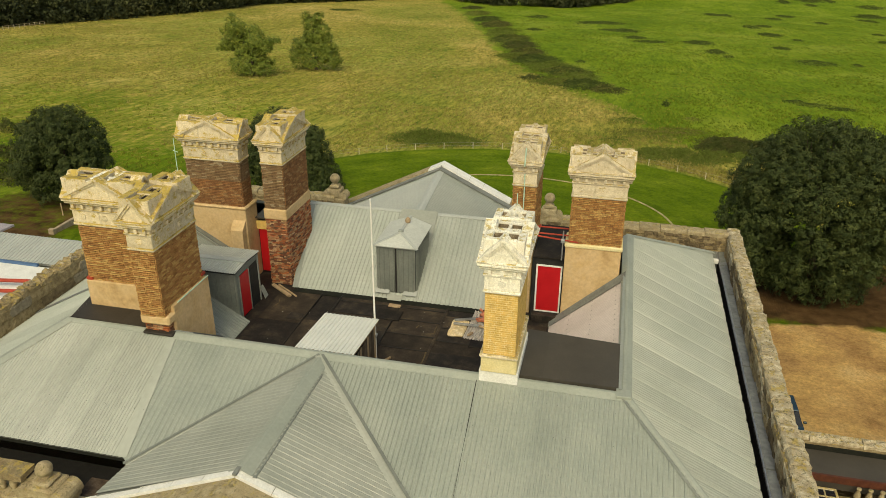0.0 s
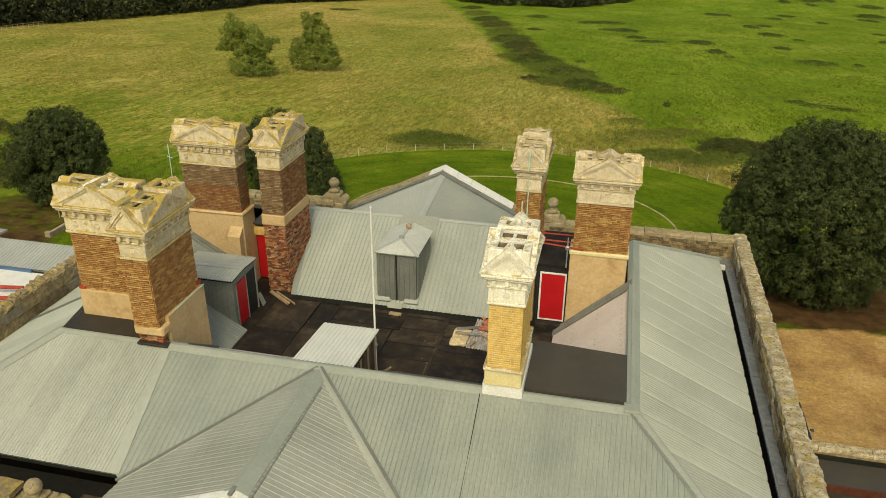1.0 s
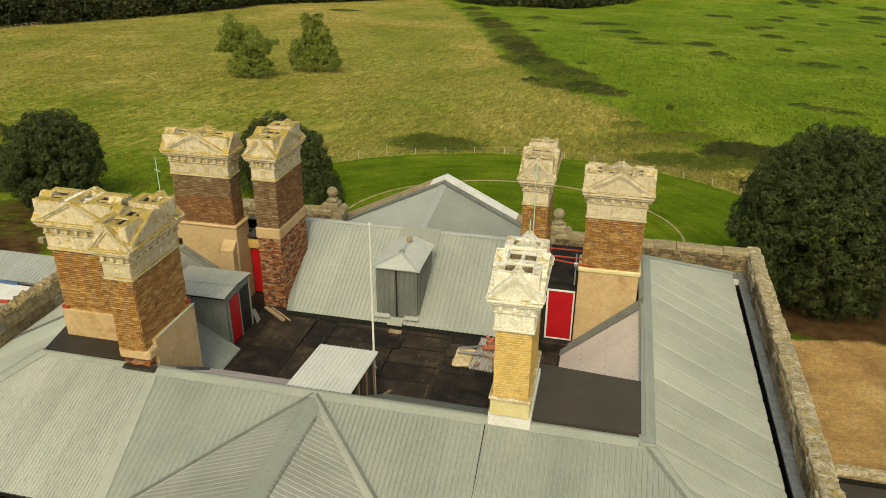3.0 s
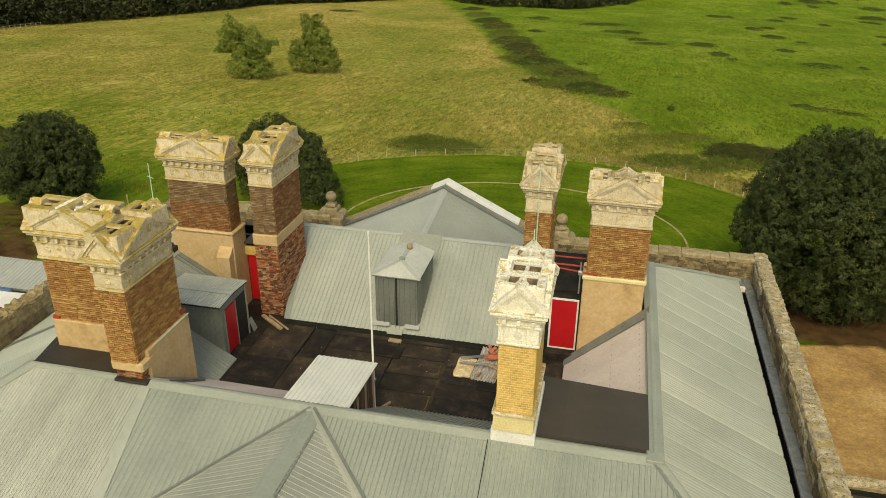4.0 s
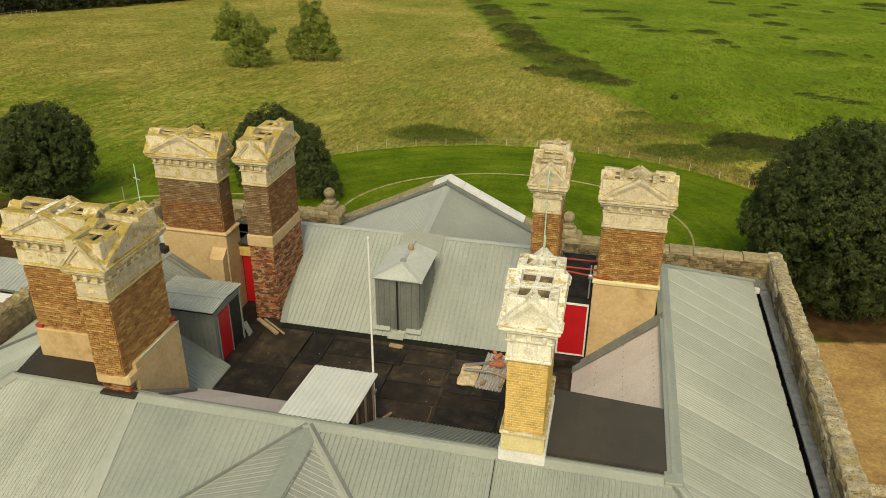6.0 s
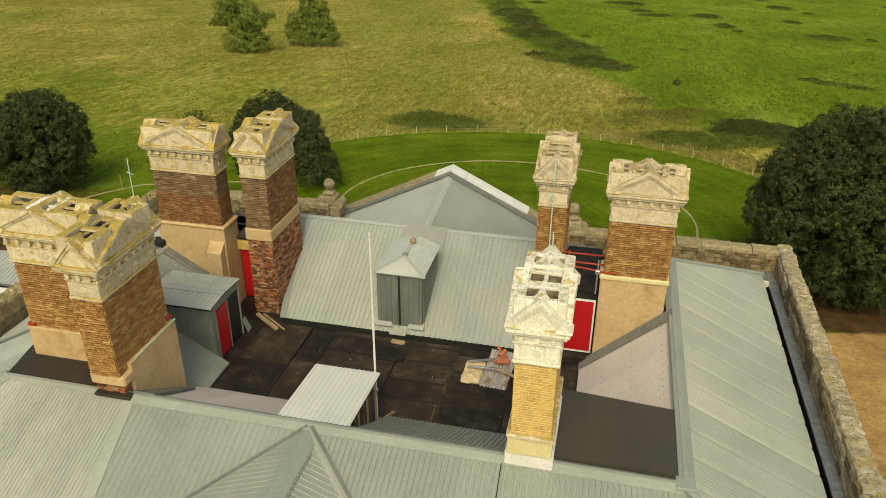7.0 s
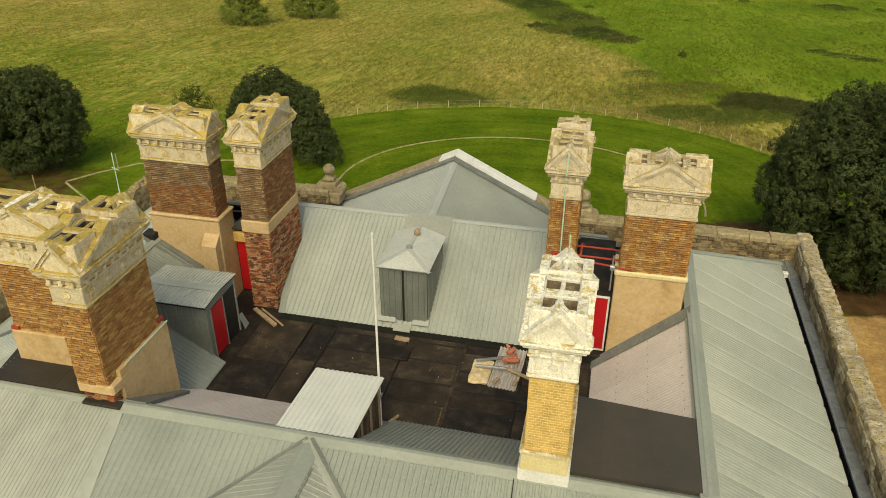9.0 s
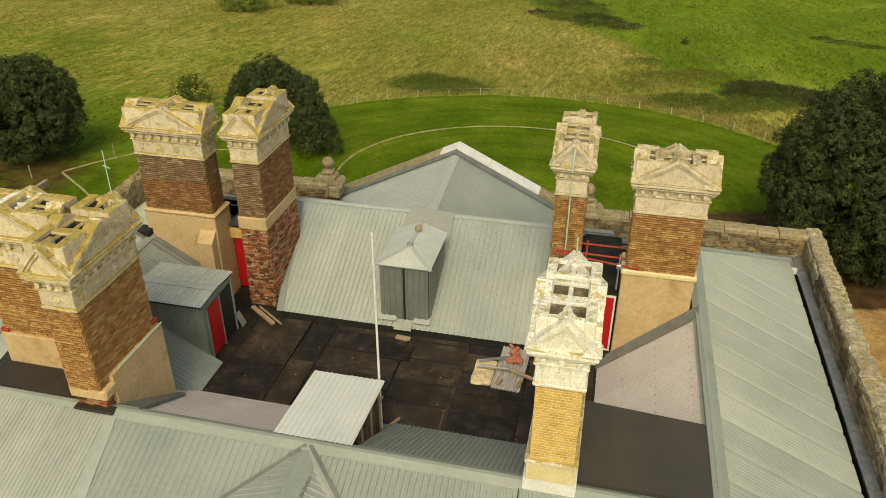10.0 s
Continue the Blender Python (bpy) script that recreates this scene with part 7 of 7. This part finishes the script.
# the woods at the far side of the fields
g = np.random.default_rng(77)
pts, rad = [], []
def wood_row(line, depth, step, high):
    for (xa, ya), (xb, yb) in zip(line, line[1:]):
        n = max(1, int(math.hypot(xb - xa, yb - ya) / step))
        for i in range(n):
            for k in range(depth):
                x = xa + (xb - xa) * (i + g.random()) / n
                y = ya + (yb - ya) * (i + g.random()) / n
                dx, dy = -(yb - ya), (xb - xa)
                q = math.hypot(dx, dy)
                x, y = x + dx / q * (k * step * 0.9 + g.random() * 2), y + dy / q * (k * step * 0.9 + g.random() * 2)
                h = high * (0.7 + 0.5 * g.random())
                for _ in range(16):
                    d = g.normal(size=3)
                    d /= np.linalg.norm(d)
                    pts.append((x + d[0] * 3.4, y + d[1] * 3.4, ground_z(x, y) + h * 0.52 + d[2] * h * 0.45))
wood_row([(-200, 150), (-203, 200), (-196, 255), (-178, 330), (-186, 380), (-150, 430)], 4, 6.0, 12)
wood_row([(-10, 470), (-30, 440), (-70, 445), (-120, 500), (-150, 430)][::-1], 3, 7.0, 13)
wood_row([(-30, 440), (40, 560), (140, 640), (300, 660), (500, 600)], 3, 8.0, 14)
ob = new("woodland", leaf_mesh("woodland", pts, 2.6, 34, 0.75, M_LEAF_WOOD, 78))
tagged(ob, "dark mixed woodland along the far edge of the fields", "woodland", kind="stuff")

# post and wire fence round the lawn
fe = thing("wire_fence", "pale post and wire fence curving round the lawn", "fence", (LAWN[0], LAWN[1], ground_z(*LAWN)))
base = Vector(fe.location)
post = shared_mesh("post", boxes((-0.045, 0.045, -0.045, 0.045, -0.3, 0.9), bevel=0.015), material("bleached_post", [(0.48, 0.43, 0.30), (0.64, 0.58, 0.44)], 4, 0.9))
wires = bmesh.new()
last = None
for k in range(18):
    a = radians(34 + 7.2 * k)
    x, y = LAWN[0] + 34.3 * math.cos(a), LAWN[1] + 34.3 * math.sin(a)
    p = Vector((x, y, ground_z(x, y))) - base
    sharing("post", post, fe, Matrix.Translation(p) @ Matrix.Rotation(0.06 * math.sin(k * 2.1), 4, "X"))
    if last:
        for hgt in (0.45, 0.9):
            bar(wires, last + Vector((0, 0, hgt)), p + Vector((0, 0, hgt)), 0.006, 4)
    last = p
part("wire", wires, M_STEEL, fe)
fe = thing("field_gate", "grey timber field fence before the woods", "fence", (-193, 208, ground_z(-193, 208)))
base = Vector(fe.location)
for k in range(9):
    x, y = -192.8 - 0.37 * k, 197 + k * 2.9
    sharing("post", post, fe, Matrix.Translation(Vector((x, y, ground_z(x, y))) - base) @ Matrix.Scale(1.5, 4))
bm = bmesh.new()
for hgt in (0.7, 1.3):
    bar(bm, Vector((-192.8, 197, ground_z(-192.8, 197) + hgt)) - base, Vector((-195.8, 220.2, ground_z(-195.8, 220.2) + hgt)) - base, 0.06, 6)
part("rail", bm, M_WOOD, fe)

# low timber edge of the west path
M_KERB = material("weathered_kerb", [(0.26, 0.20, 0.13), (0.42, 0.34, 0.24)], 2.0, 0.9, bump=0.4)
lw = thing("low_kerb_wall", "low weathered timber kerb beside the west lawn", "kerb", (-44.6, 36.5, ground_z(-44.6, 36.5)))
part("kerb_beam", boxes((-0.18, 0.18, -1.8, 1.8, -0.2, 0.55), bevel=0.03), M_KERB, lw)
part("kerb_end", boxes((-0.3, 0.3, -2.2, -1.8, -0.2, 0.7), bevel=0.03), M_KERB, lw)

# signpost-like stakes on the west lawn
for x, y, h in ((-43.5, 47.0, 1.6), (-47.4, 39.6, 1.4)):
    st = part("stake", boxes((-0.05, 0.05, -0.05, 0.05, 0, h), bevel=0.015), M_WOOD)
    st.location = (x, y, ground_z(x, y) - 0.05)
    tagged(st, "pale timber stake standing in the lawn", "stake", "stakes on the west lawn")


# parked car on the gravel
def car(at, turn):
    x, y = at
    c = thing("parked_car", "dark blue hatchback parked on the gravel", "car", (x, y, ground_z(x, y)))
    c.rotation_euler = (0, 0, radians(turn))
    paint = material("dark_blue_paint", [(0.014, 0.036, 0.055), (0.020, 0.048, 0.07)], 2, 0.25, 0.2, fine=0.05, spec=0.6)
    prof = [(-2.0, 0.45), (-2.05, 0.75), (-1.9, 0.92), (0.85, 0.98), (1.85, 0.85), (2.05, 0.65), (2.05, 0.35), (-2.0, 0.30)]
    bm = bmesh.new()
    l, r = [bm.verts.new((a, -0.86, b)) for a, b in prof], [bm.verts.new((a, 0.86, b)) for a, b in prof]
    bm.faces.new(l)
    bm.faces.new(r[::-1])
    for i in range(len(prof)):
        j = (i + 1) % len(prof)
        bm.faces.new((l[i], r[i], r[j], l[j]))
    bmesh.ops.recalc_face_normals(bm, faces=bm.faces[:])
    bmesh.ops.bevel(bm, geom=bm.edges[:], offset=0.07, segments=2, affect="EDGES")
    body = part("body", bm, paint, c)
    cab = [(-1.85, 0.92), (-1.45, 1.42), (-0.2, 1.48), (0.25, 1.42), (1.0, 0.96)]
    bm = bmesh.new()
    l, r = [], []
    for a, b in cab:
        w = 0.80 - 0.30 * (b - 0.92)
        l.append(bm.verts.new((a, -w, b)))
        r.append(bm.verts.new((a, w, b)))
    bm.faces.new(l)
    bm.faces.new(r[::-1])
    for i in range(len(cab)):
        j = (i + 1) % len(cab)
        bm.faces.new((l[i], r[i], r[j], l[j]))
    bmesh.ops.recalc_face_normals(bm, faces=bm.faces[:])
    part("windows", bm, M_GLASS_DARK, c)
    part("roof_panel", boxes((-1.42, 0.2, -0.66, 0.66, 1.43, 1.49), bevel=0.03), paint, c)
    for sx in (-1.25, 1.3):
        for sy in (-0.8, 0.8):
            bm = bmesh.new()
            cylinder(bm, 0, 0, -0.1, 0.1, 0.31, n=20)
            bm.transform(Matrix.Translation((sx, sy, 0.31)) @ Matrix.Rotation(radians(90), 4, "X"))
            wh = part("tyre", bm, M_BLACK, c)
            bm = bmesh.new()
            cylinder(bm, 0, 0, -0.11, 0.11, 0.19, n=16)
            bm.transform(Matrix.Translation((sx, sy, 0.31)) @ Matrix.Rotation(radians(90), 4, "X"))
            part("rim", bm, M_STEEL, wh)
    for s in (-1, 1):
        part("mirror", boxes((0.55, 0.7, s * 0.98 - 0.1, s * 0.98 + 0.1, 0.95, 1.08), bevel=0.03), paint, c)
    for s in (-0.6, 0.6):
        part("headlight", boxes((1.9, 2.04, s - 0.18, s + 0.18, 0.62, 0.78), bevel=0.03), M_WHITE, c)


car((19.75, 17.7), -88)
